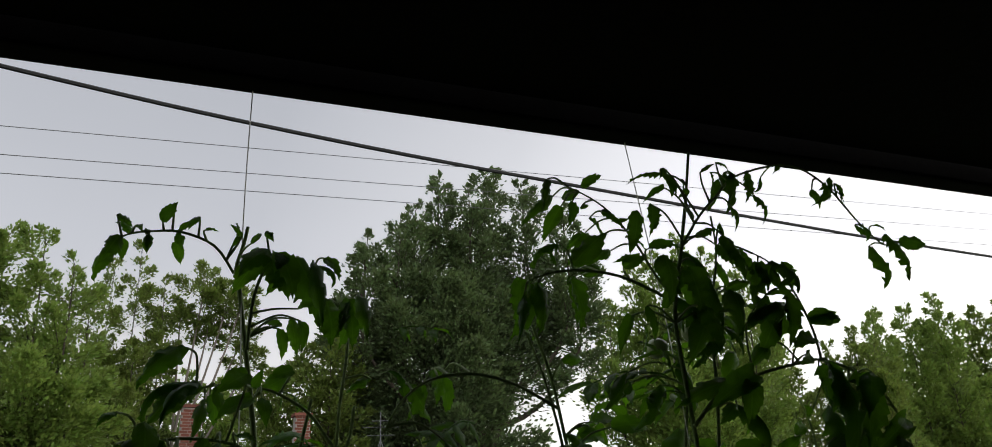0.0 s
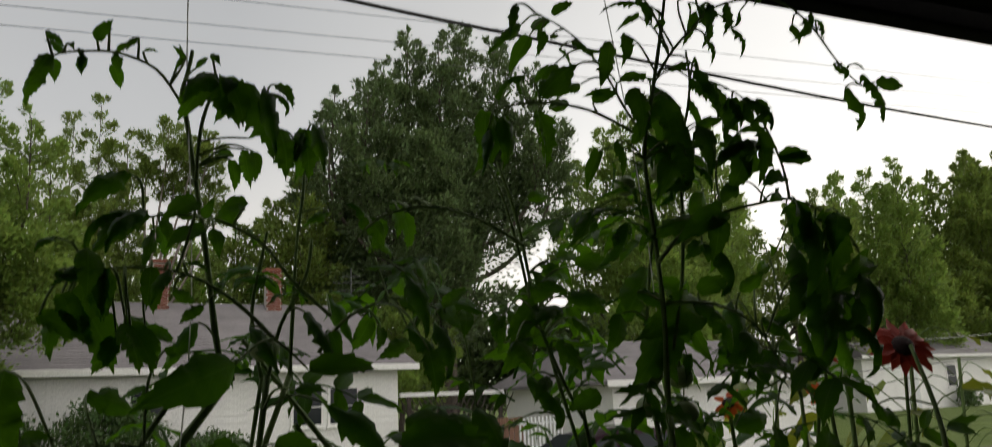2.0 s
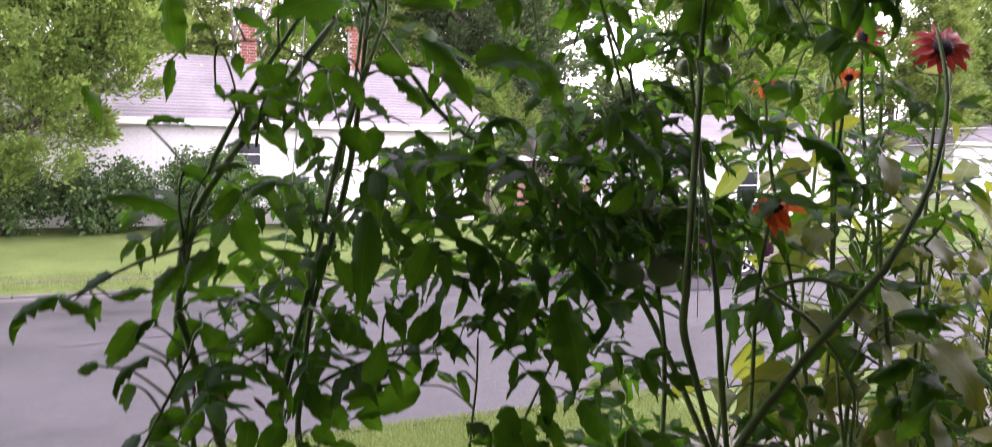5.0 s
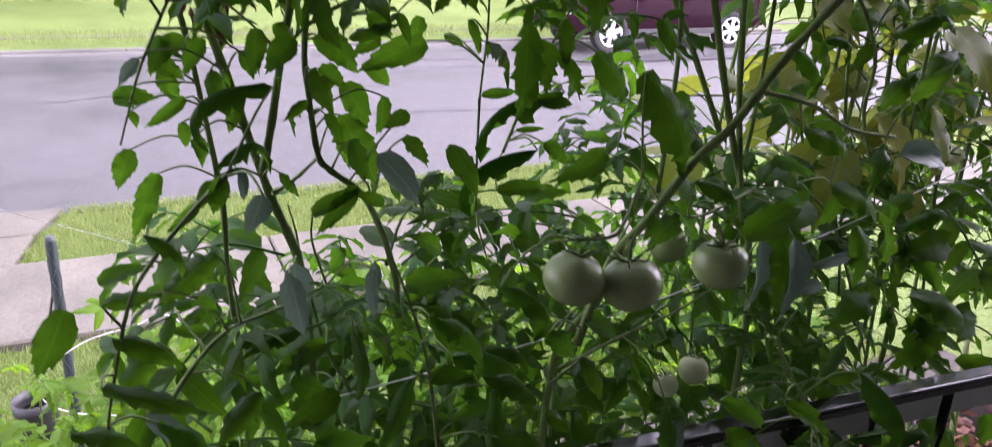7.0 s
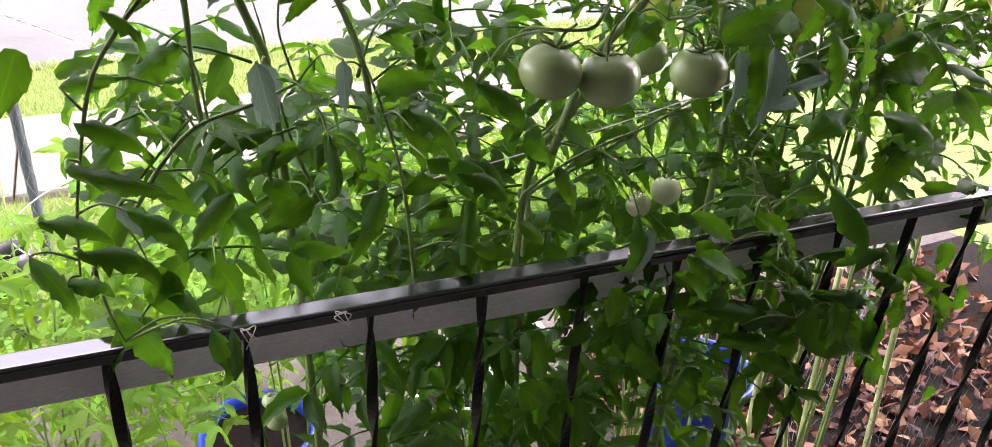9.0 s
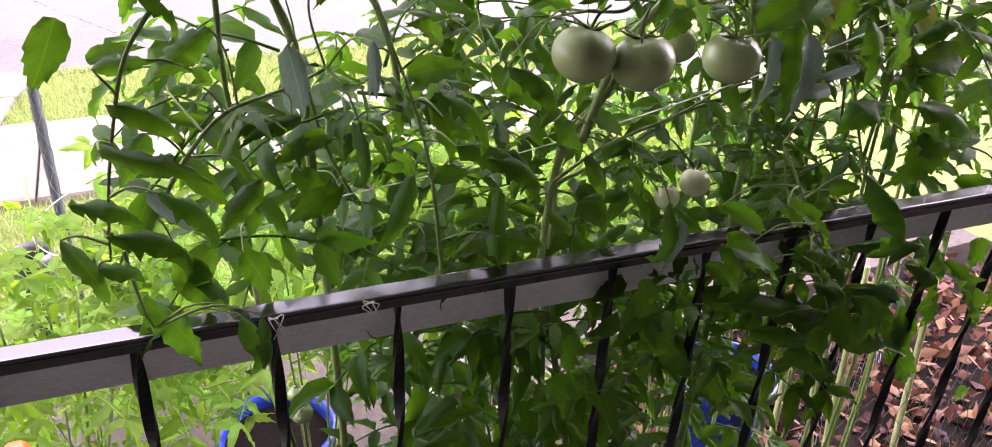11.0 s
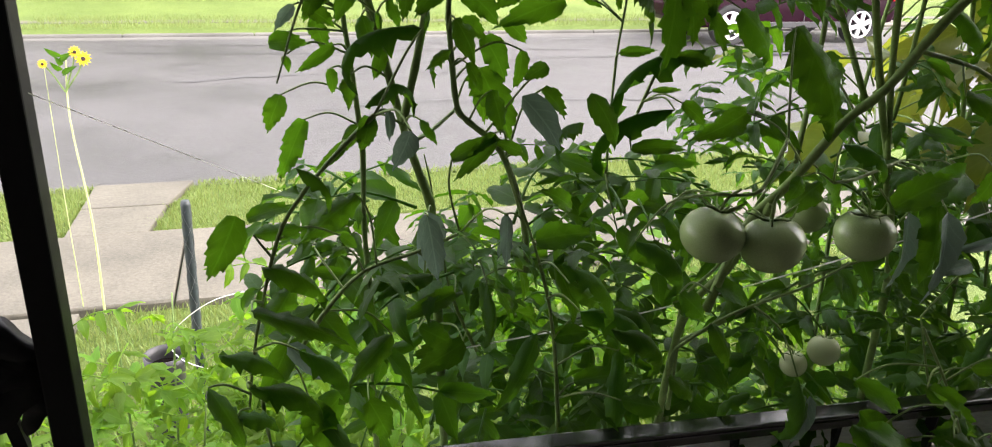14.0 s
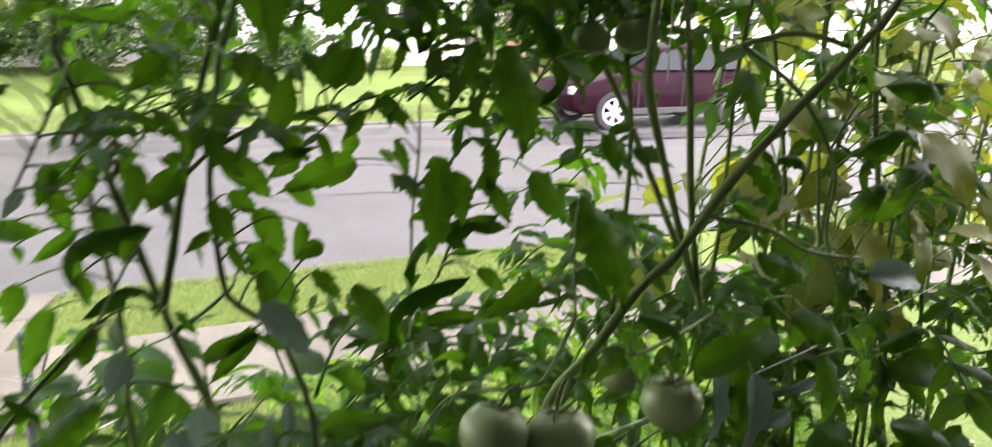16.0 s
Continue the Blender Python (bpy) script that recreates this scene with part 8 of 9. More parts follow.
set_leaves(plant_b, [
    ((0.140, 0.950, 1.817), (0.157, 0.950, 1.778), 0.022, 'flat'),
    ((0.176, 1.030, 1.760), (0.189, 1.030, 1.708), 0.027, 'toothed'),
    ((0.106, 0.900, 1.826), (0.108, 0.934, 1.794), 0.008, 'curled'),
    ((0.150, 0.950, 1.781), (0.163, 0.950, 1.755), 0.012, 'flat'),
    ((0.094, 1.000, 1.827), (0.103, 1.000, 1.802), 0.015, 'flat'),
    ((0.064, 1.000, 1.838), (0.048, 1.000, 1.807), 0.017, 'flat'),
    ((0.088, 1.050, 1.845), (0.078, 1.050, 1.813), 0.018, 'flat'),
    ((0.116, 0.950, 1.854), (0.124, 0.950, 1.829), 0.016, 'flat'),
    ((0.148, 0.950, 1.857), (0.166, 0.950, 1.832), 0.019, 'flat'),
    ((0.201, 1.000, 1.854), (0.223, 1.000, 1.832), 0.019, 'flat'),
    ((0.085, 0.900, 1.837), (0.098, 0.934, 1.816), 0.010, 'curled'),
    ((0.215, 1.060, 1.803), (0.238, 1.060, 1.780), 0.020, 'flat'),
    ((0.283, 1.100, 1.842), (0.273, 1.100, 1.813), 0.018, 'flat'),
    ((0.295, 1.000, 1.848), (0.306, 1.000, 1.815), 0.012, 'flat'),
    ((0.036, 1.000, 1.840), (0.023, 1.000, 1.808), 0.020, 'flat'),
    ((0.085, 0.980, 1.788), (0.077, 0.980, 1.763), 0.014, 'flat'),
    ((0.111, 0.950, 1.735), (0.125, 0.950, 1.712), 0.011, 'flat'),
    ((0.341, 0.900, 1.859), (0.341, 0.900, 1.816), 0.020, 'toothed'),
    ((0.331, 0.900, 1.832), (0.359, 0.900, 1.790), 0.019, 'toothed'),
    ((0.058, 0.950, 1.733), (0.043, 0.950, 1.707), 0.014, 'flat'),
    ((0.083, 1.000, 1.806), (0.073, 1.000, 1.783), 0.015, 'flat'),
    ((0.175, 0.960, 1.756), (0.184, 0.960, 1.716), 0.023, 'flat')])

# large leaves close to the rail
set_leaves(plant_b, [
    ((-0.070, 0.870, 1.553), (-0.051, 0.870, 1.496), 0.028, 'curled'),
    ((-0.050, 0.860, 1.531), (-0.021, 0.860, 1.511), 0.026, 'curled'),
    ((0.058, 0.850, 1.469), (0.052, 0.850, 1.421), 0.023, 'curled'),
    ((0.037, 0.950, 1.482), (-0.003, 0.950, 1.445), 0.033, 'flat'),
    ((0.061, 0.950, 1.471), (0.080, 0.950, 1.425), 0.028, 'flat'),
    ((-0.060, 0.870, 1.579), (-0.015, 0.870, 1.546), 0.024, 'curled'),
    ((-0.024, 0.870, 1.649), (0.020, 0.870, 1.609), 0.023, 'curled'),
    ((0.005, 0.870, 1.723), (0.021, 0.870, 1.685), 0.015, 'curled'),
    ((0.055, 0.930, 1.679), (0.005, 0.930, 1.639), 0.03, 'toothed'),
    ((-0.001, 0.930, 1.602), (-0.028, 0.930, 1.558), 0.028, 'flat'),
    ((-0.009, 0.900, 1.566), (0.021, 0.900, 1.526), 0.022, 'grey'),
    ((-0.028, 0.880, 1.671), (0.014, 0.880, 1.672), 0.017, 'flat')])
set_leaves(plant_b, [
    ((-0.032, 0.700, 1.750), (-0.049, 0.700, 1.716), 0.018, 'flat'),
    ((0.081, 0.930, 1.548), (0.040, 0.930, 1.500), 0.027, 'flat'),
    ((0.113, 0.950, 1.590), (0.060, 0.950, 1.575), 0.024, 'curled'),
    ((0.151, 0.950, 1.521), (0.099, 0.950, 1.493), 0.027, 'flat'),
    ((0.158, 0.900, 1.603), (0.153, 0.900, 1.545), 0.014, 'curled')])
set_leaves(plant_c, [
    ((0.830, 0.900, 1.500), (0.905, 0.900, 1.435), 0.032, 'toothed'),
    ((0.571, 0.860, 1.671), (0.571, 0.860, 1.573), 0.035, 'toothed'),
    ((0.776, 0.950, 1.573), (0.673, 0.950, 1.558), 0.015, 'grey'),
    ((0.819, 0.920, 1.604), (0.820, 0.920, 1.549), 0.029, 'curled'),
    ((0.818, 0.920, 1.607), (0.895, 0.920, 1.610), 0.031, 'curled'),
    ((0.736, 0.900, 1.492), (0.695, 0.900, 1.423), 0.033, 'curled'),
    ((0.290, 0.850, 1.673), (0.305, 0.850, 1.616), 0.017, 'curled'),
    ((0.323, 1.000, 1.601), (0.382, 1.000, 1.547), 0.036, 'flat'),
    ((0.314, 0.850, 1.601), (0.340, 0.850, 1.571), 0.023, 'flat'),
    ((0.238, 0.820, 1.591), (0.274, 0.820, 1.542), 0.031, 'curled'),
    ((0.673, 0.820, 1.420), (0.829, 0.840, 1.319), 0.022, 'curled')])
set_leaves(plant_c, [
    ((0.528, 0.850, 1.450), (0.575, 0.850, 1.386), 0.038, 'toothed'),
    ((0.640, 0.840, 1.421), (0.611, 0.840, 1.418), 0.016, 'flat'),
    ((0.440, 0.820, 1.499), (0.426, 0.820, 1.447), 0.018, 'grey'),
    ((0.716, 0.840, 1.346), (0.820, 0.840, 1.305), 0.022, 'flat'),
    ((0.766, 0.860, 1.314), (0.815, 0.860, 1.234), 0.056, 'flat'),
    ((0.750, 0.880, 1.269), (0.719, 0.880, 1.159), 0.05, 'toothed'),
    ((0.570, 0.870, 1.346), (0.716, 0.870, 1.282), 0.028, 'flat')])

# leaves hanging over and below the end of the rail
set_leaves(plant_c, [
    ((0.442, 0.840, 1.491), (0.443, 0.840, 1.427), 0.022, 'grey'),
    ((0.545, 0.840, 1.433), (0.523, 0.840, 1.376), 0.031, 'flat'),
    ((0.610, 0.860, 1.397), (0.592, 0.860, 1.374), 0.020, 'flat'),
    ((0.642, 0.840, 1.412), (0.614, 0.840, 1.406), 0.021, 'flat'),
    ((0.648, 0.850, 1.424), (0.718, 0.850, 1.338), 0.041, 'toothed'),
    ((0.799, 0.830, 1.320), (0.703, 0.830, 1.354), 0.027, 'flat'),
    ((0.728, 0.840, 1.335), (0.801, 0.840, 1.249), 0.056, 'toothed'),
    ((0.742, 0.860, 1.258), (0.847, 0.860, 1.213), 0.041, 'flat'),
    ((0.672, 0.860, 1.254), (0.773, 0.860, 1.172), 0.040, 'toothed'),
    ((0.587, 0.850, 1.373), (0.526, 0.850, 1.365), 0.024, 'flat'),
    ((0.621, 0.850, 1.318), (0.721, 0.870, 1.267), 0.027, 'curled'),
    ((0.601, 0.860, 1.298), (0.705, 0.860, 1.258), 0.029, 'flat'),
    ((0.358, 0.900, 1.348), (0.386, 0.900, 1.269), 0.043, 'toothed'),
    ((0.483, 0.900, 1.313), (0.563, 0.900, 1.209), 0.056, 'toothed'),
    ((0.436, 0.860, 1.409), (0.437, 0.860, 1.354), 0.032, 'flat')])
set_leaves(plant_c, [
    ((0.370, 0.920, 1.252), (0.414, 0.920, 1.187), 0.052, 'flat'),
    ((0.591, 0.920, 1.188), (0.663, 0.920, 1.099), 0.053, 'toothed'),
    ((0.943, 0.840, 1.293), (0.993, 0.840, 1.213), 0.034, 'toothed'),
    ((1.077, 0.880, 1.246), (1.078, 0.880, 1.192), 0.037, 'toothed'),
    ((0.923, 0.860, 1.272), (0.911, 0.860, 1.222), 0.039, 'flat'),
    ((0.890, 0.880, 1.179), (0.956, 0.880, 1.100), 0.046, 'flat'),
    ((1.035, 0.900, 1.315), (1.045, 0.900, 1.261), 0.040, 'flat'),
    ((0.909, 0.900, 1.341), (0.985, 0.900, 1.256), 0.043, 'toothed'),
    ((0.943, 0.900, 1.419), (1.049, 0.900, 1.371), 0.037, 'flat'),
    ((0.990, 0.880, 1.388), (1.075, 0.880, 1.356), 0.027, 'flat'),
    ((0.428, 0.880, 1.351), (0.389, 0.880, 1.334), 0.025, 'flat'),
    ((0.524, 0.860, 1.479), (0.587, 0.860, 1.431), 0.024, 'flat'),
    ((0.606, 0.850, 1.468), (0.630, 0.850, 1.436), 0.019, 'flat'),
    ((0.697, 0.900, 1.448), (0.734, 0.900, 1.399), 0.032, 'flat'),
    ((1.137, 0.900, 1.019), (1.132, 0.900, 0.986), 0.037, 'flat')])

# stems that carry the tall plants on from the rail
vine(plant_a, 0.0045, 0.0042, [(0.047, 0.98, 1.92), (0.06, 1.01, 2.0), (0.13, 1.05, 2.10), (0.195, 1.07, 2.185)])
vine(plant_a, 0.0035, 0.0030, [(0.152, 0.98, 1.93), (0.19, 1.03, 2.06), (0.244, 1.07, 2.19)])
vine(plant_a, 0.0035, 0.0030, [(0.158, 1.00, 1.92), (0.20, 1.03, 2.05), (0.222, 1.05, 2.19)])
vine(plant_a, 0.0030, 0.0030, [(0.046, 1.02, 1.91), (0.08, 1.04, 2.05), (0.17, 1.06, 2.20)])
vine(plant_a, 0.0030, 0.0030, [(0.19, 1.03, 2.04), (0.21, 1.06, 2.12), (0.222, 1.07, 2.19)])
vine(plant_a, 0.0060, 0.0055, [(0.17, 0.99, 0.0), (0.16, 1.0, 0.6), (0.15, 1.0, 1.2), (0.135, 1.0, 1.58)])
vine(plant_a, 0.0045, 0.0035, [(0.20, 1.02, 0.0), (0.14, 1.03, 0.8), (0.08, 1.02, 1.3), (0.075, 1.02, 1.56)])
vine(plant_b, 0.0050, 0.0040, [(0.42, 1.02, 0.0), (0.43, 1.0, 0.7), (0.40, 1.0, 1.37)])
vine(plant_b, 0.0036, 0.0032, [(0.523, 1.0, 1.66), (0.545, 1.02, 1.85), (0.514, 1.04, 2.055)])
vine(plant_b, 0.0032, 0.0032, [(0.514, 1.04, 2.05), (0.508, 1.03, 2.10), (0.494, 1.02, 2.15)])
vine(plant_b, 0.0045, 0.0042, [(0.44, 1.08, 2.014), (0.52, 1.05, 1.92), (0.60, 1.0, 1.72)])
vine(plant_c, 0.0075, 0.0060, [(0.62, 1.0, 0.0), (0.65, 1.0, 0.7), (0.67, 1.0, 1.2), (0.678, 1.0, 1.51)])
vine(plant_c, 0.0070, 0.0058, [(0.58, 1.0, 0.0), (0.5, 1.0, 0.8), (0.395, 1.0, 1.36)])
vine(plant_c, 0.0042, 0.0042, [(0.447, 0.85, 1.935), (0.475, 0.88, 2.04), (0.525, 0.94, 2.15)])
vine(plant_c, 0.0035, 0.0030, [(0.51, 0.89, 1.935), (0.525, 0.94, 2.06), (0.536, 0.98, 2.18)])
vine(plant_c, 0.0045, 0.0025, [(0.639, 0.82, 1.950), (0.72, 0.84, 2.03), (0.79, 0.88, 2.12), (0.82, 0.92, 2.2)])
vine(plant_c, 0.0026, 0.0026, [(0.90, 1.06, 1.45), (0.85, 1.08, 1.85), (0.828, 1.07, 2.16)])
vine(plant_c, 0.0026, 0.0028, [(0.535, 0.94, 2.20), (0.56, 0.95, 2.26), (0.577, 0.96, 2.32)])
vine(plant_c, 0.0030, 0.0030, [(0.62, 0.83, 1.935), (0.585, 0.85, 1.945), (0.547, 0.87, 1.934)])

# fruit
fruit(plant_c, (0.305, 0.800, 1.674), 0.0245, "green", -12, 6)
fruit(plant_c, (0.352, 0.790, 1.666), 0.0250, "green", -6, -8)
fruit(plant_c, (0.492, 0.93, 1.630), 0.0210, "green", 8, 10)
fruit(plant_c, (0.490, 0.848, 1.640), 0.0262, "green", -10, -4)
fruit(plant_c, (0.528, 0.955, 1.443), 0.0150, "pale", 0, 8, "small pale green tomato")
fruit(plant_c, (0.565, 0.955, 1.455), 0.0180, "pale", 5, -12, "small pale green tomato")
fruit(plant_b, (0.103, 1.000, 1.255), 0.0105, "green", 0, 0, "small green tomato")
fruit(plant_b, (0.106, 1.000, 1.226), 0.0125, "green", 0, 0, "small green tomato")
fruit(plant_c, (0.483, 1.00, 1.935), 0.0180, "green", 10, 0)
fruit(plant_c, (0.522, 0.99, 1.938), 0.0190, "green", 0, 8)
fruit(plant_c, (0.555, 1.02, 1.945), 0.0180, "green", -6, 0)
fruit(plant_c, (0.557, 1.00, 2.180), 0.0115, "green")
fruit(plant_c, (0.592, 1.00, 2.178), 0.0125, "green")
fruit(plant_c, (0.552, 1.00, 2.152), 0.0115, "green")
fruit(plant_c, (0.585, 0.99, 2.146), 0.0130, "green")
fruit(plant_c, (0.536, 0.99, 2.355), 0.0110, "green")
fruit(plant_c, (0.565, 0.97, 2.368), 0.0115, "green")
fruit(plant_c, (0.594, 0.99, 2.362), 0.0110, "green")
fruit(plant_a, (0.219, 1.05, 2.211), 0.0120, "green")
vine(plant_c, 0.0022, 0.0018, [(0.385, 0.835, 1.735), (0.35, 0.805, 1.712), (0.335, 0.80, 1.704), (0.305, 0.80, 1.706)], "truss")
vine(plant_c, 0.0022, 0.0018, [(0.60, 0.93, 1.68), (0.52, 0.87, 1.695), (0.47, 0.85, 1.692), (0.44, 0.84, 1.694)], "truss")

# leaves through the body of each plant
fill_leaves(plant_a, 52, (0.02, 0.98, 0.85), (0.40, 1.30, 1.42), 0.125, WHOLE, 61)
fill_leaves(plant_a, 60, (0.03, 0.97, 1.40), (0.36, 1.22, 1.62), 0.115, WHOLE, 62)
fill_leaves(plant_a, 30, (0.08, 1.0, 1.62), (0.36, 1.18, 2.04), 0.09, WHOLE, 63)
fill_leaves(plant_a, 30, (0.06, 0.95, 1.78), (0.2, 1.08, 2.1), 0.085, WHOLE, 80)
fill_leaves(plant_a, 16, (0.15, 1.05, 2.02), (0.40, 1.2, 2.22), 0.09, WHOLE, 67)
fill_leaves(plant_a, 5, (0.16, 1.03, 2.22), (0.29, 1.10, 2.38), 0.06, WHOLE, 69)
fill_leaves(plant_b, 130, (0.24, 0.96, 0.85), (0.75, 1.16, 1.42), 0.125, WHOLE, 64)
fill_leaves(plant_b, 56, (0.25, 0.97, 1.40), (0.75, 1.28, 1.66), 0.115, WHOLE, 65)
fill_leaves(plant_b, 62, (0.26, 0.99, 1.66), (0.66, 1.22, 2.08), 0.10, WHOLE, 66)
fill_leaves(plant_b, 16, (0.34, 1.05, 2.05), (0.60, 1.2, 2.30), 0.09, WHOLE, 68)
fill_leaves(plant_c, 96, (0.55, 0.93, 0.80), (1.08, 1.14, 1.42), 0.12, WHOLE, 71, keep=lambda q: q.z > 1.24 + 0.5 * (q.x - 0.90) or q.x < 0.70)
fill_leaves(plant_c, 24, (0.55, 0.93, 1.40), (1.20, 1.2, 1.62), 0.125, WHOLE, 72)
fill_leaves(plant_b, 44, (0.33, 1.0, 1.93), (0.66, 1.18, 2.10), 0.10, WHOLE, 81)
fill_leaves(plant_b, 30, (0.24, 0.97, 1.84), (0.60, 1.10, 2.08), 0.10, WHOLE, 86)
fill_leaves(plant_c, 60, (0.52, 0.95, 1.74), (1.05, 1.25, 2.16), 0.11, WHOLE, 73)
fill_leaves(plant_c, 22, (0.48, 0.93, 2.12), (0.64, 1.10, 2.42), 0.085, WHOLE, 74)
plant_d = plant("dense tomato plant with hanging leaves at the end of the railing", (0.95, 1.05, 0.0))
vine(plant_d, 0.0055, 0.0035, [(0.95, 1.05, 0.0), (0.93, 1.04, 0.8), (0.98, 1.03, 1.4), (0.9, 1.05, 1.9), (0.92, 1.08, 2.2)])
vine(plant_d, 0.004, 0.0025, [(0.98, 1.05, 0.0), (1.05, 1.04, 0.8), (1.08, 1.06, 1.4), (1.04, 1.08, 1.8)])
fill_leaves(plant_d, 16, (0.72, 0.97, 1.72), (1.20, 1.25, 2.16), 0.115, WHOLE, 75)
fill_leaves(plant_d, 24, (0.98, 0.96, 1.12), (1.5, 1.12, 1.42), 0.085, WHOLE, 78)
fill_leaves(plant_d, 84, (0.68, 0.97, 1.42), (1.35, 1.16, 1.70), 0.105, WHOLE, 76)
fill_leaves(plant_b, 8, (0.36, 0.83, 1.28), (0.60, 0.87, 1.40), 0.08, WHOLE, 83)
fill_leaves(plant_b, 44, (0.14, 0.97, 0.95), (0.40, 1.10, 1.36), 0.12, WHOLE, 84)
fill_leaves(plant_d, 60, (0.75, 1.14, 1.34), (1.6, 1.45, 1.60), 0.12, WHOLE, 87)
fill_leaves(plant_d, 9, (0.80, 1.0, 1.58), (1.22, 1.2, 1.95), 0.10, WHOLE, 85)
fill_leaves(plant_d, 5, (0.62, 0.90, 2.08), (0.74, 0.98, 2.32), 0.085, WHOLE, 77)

# a thin stalk from each single leaflet to the nearest stem
stems_at = np.array(STEM_POINTS)
for p, b, way in LOOSE_LEAVES:
    gap = np.linalg.norm(stems_at - np.array(b) + np.array([0, 0, 0.01]), axis=1)
    k = int(gap.argmin())
    if 0.006 < gap[k] < 0.085:
        s = Vector(STEM_POINTS[k])
        pts = [at_plant(p, q) for q in (s, s.lerp(b, 0.55) + Vector((0, 0, gap[k] * 0.10)) - way * gap[k] * 0.08, b)]
        vs, fs = tube(smooth_path(pts, 6), 0.0012, 0.0008, 5)
        part("petiole", mesh_of("petiole", vs, fs, STEM, True), p)

# withered blossom on thin trusses
wither = random.Random(21)
DRIED = [mesh_of("dried_blossom", *leaflet(70 + s, curl=2.2, fold=-0.6, stations=6), DRY_LEAF, True) for s in range(3)]
for c, n in (((0.074, 1.0, 1.852), 9), ((0.088, 1.01, 1.846), 6)):
    c = Vector(c)
    vine(plant_a, 0.0012, 0.0008, [tuple(c + Vector((0.05, 0.02, 0.03))), tuple(c + Vector((0.02, 0, 0.02))), tuple(c)], "truss")
    for k in range(n):
        b = c + Vector((wither.uniform(-0.025, 0.035), wither.uniform(-0.02, 0.02), wither.uniform(-0.012, 0.022)))
        place_leaf(plant_a, b, b + Vector((wither.uniform(-0.014, 0.014), wither.uniform(-0.01, 0.01), -0.016)), 0.006, DRIED[k % 3], wither, name="dried_blossom")

# lower plants in the bed, leaves coloured lighter for the sky on them
BED = (("leafy tomato plant growing in the bed below the porch", -0.28, 1.70), ("leafy tomato plant growing in the bed below the porch", 0.25, 1.75),
       ("leafy tomato plant growing in the bed below the porch", 0.75, 1.80), ("leafy tomato plant growing in the bed below the porch", 1.25, 1.75),
       ("low leafy plant at the edge of the lawn", -0.25, 2.2), ("low leafy plant at the edge of the lawn", 0.15, 2.5))
near_bed = None
for i, (lab, x, y) in enumerate(BED):
    low = i > 3
    p = plant(lab, (x, y, 0.0), "bed_plant", group="plants in the bed")
    h = 0.62 if low else 1.18
    near_bed = p if i == 0 else near_bed
    r = random.Random(100 + i)
    for k in range(7):
        tx, ty = x + r.uniform(-0.26, 0.26), y + r.uniform(-0.22, 0.22)
        vine(p, 0.005, 0.002, [(x + r.uniform(-0.05, 0.05), y + r.uniform(-0.05, 0.05), 0.0), (x * 0.5 + tx * 0.5, y * 0.5 + ty * 0.5, h * 0.5), (tx, ty, h * r.uniform(0.85, 1.1))])
    fill_leaves(p, 190, (x - 0.34, y - 0.26, 0.22 if low else 0.80), (x + 0.34, y + 0.30, h), 0.115, WHOLE_LIT, 110 + i)


# ---- sunflower-like plants at the far end of the rail ----
def heart_leaf(seed, material):
    vs, fs = leaflet(seed, curl=0.9, fold=0.12, teeth=0.1, wave=0.05, stations=11, wide=1.0)
    return mesh_of("leaf_broad", vs, fs, material, True, leaflet_uv(len(vs)))


BROAD = [heart_leaf(s, SUNFLOWER_LEAF) for s in range(4)]
BROAD_YELLOW = [heart_leaf(s + 9, YELLOW_LEAF) for s in range(2)]
sunny = random.Random(77)
for i, (x, y, top) in enumerate(((0.90, 1.08, 2.10), (1.06, 1.10, 2.24), (1.22, 1.12, 2.05), (1.02, 1.30, 2.2), (1.4, 1.25, 2.2), (0.80, 1.22, 1.95), (1.28, 1.20, 1.95))):
    p = plant("tall yellowish green broad-leaved flower plant at the end of the railing", (x, y, 0.0), "flower_plant", "plant", "tall flower plants")
    path = [(x, y, 0.0), (x + 0.01, y, 0.8), (x - 0.02, y + 0.01, 1.5), (x + 0.02, y, top)]
    vine(p, 0.0055, 0.003, path)
    for k in range(36):
        z = 1.60 + (top - 1.60) * (k + 0.5) / 36
        a = k * 2.4 + sunny.uniform(-0.4, 0.4)
        reach = sunny.uniform(0.05, 0.15)
        b = Vector((x + math.cos(a) * reach, y + math.sin(a) * reach, z + sunny.uniform(-0.02, 0.05)))
        s = sunny.uniform(0.045, 0.095) * (1 if z < 1.9 else 0.75)
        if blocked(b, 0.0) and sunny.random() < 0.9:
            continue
        tip = b + Vector((math.cos(a) * s, math.sin(a) * s, -s * sunny.uniform(0.2, 1.3)))
        vine(p, 0.0016, 0.0012, [(x, y, z - 0.02), tuple((Vector((x, y, z)) + b) / 2 + Vector((0, 0, 0.015))), tuple(b)], "petiole")
        place_leaf(p, b, tip, s * sunny.uniform(0.6, 0.8), sunny.choice(BROAD_YELLOW if sunny.random() < 0.07 else BROAD), sunny, (0, -0.6, 1))


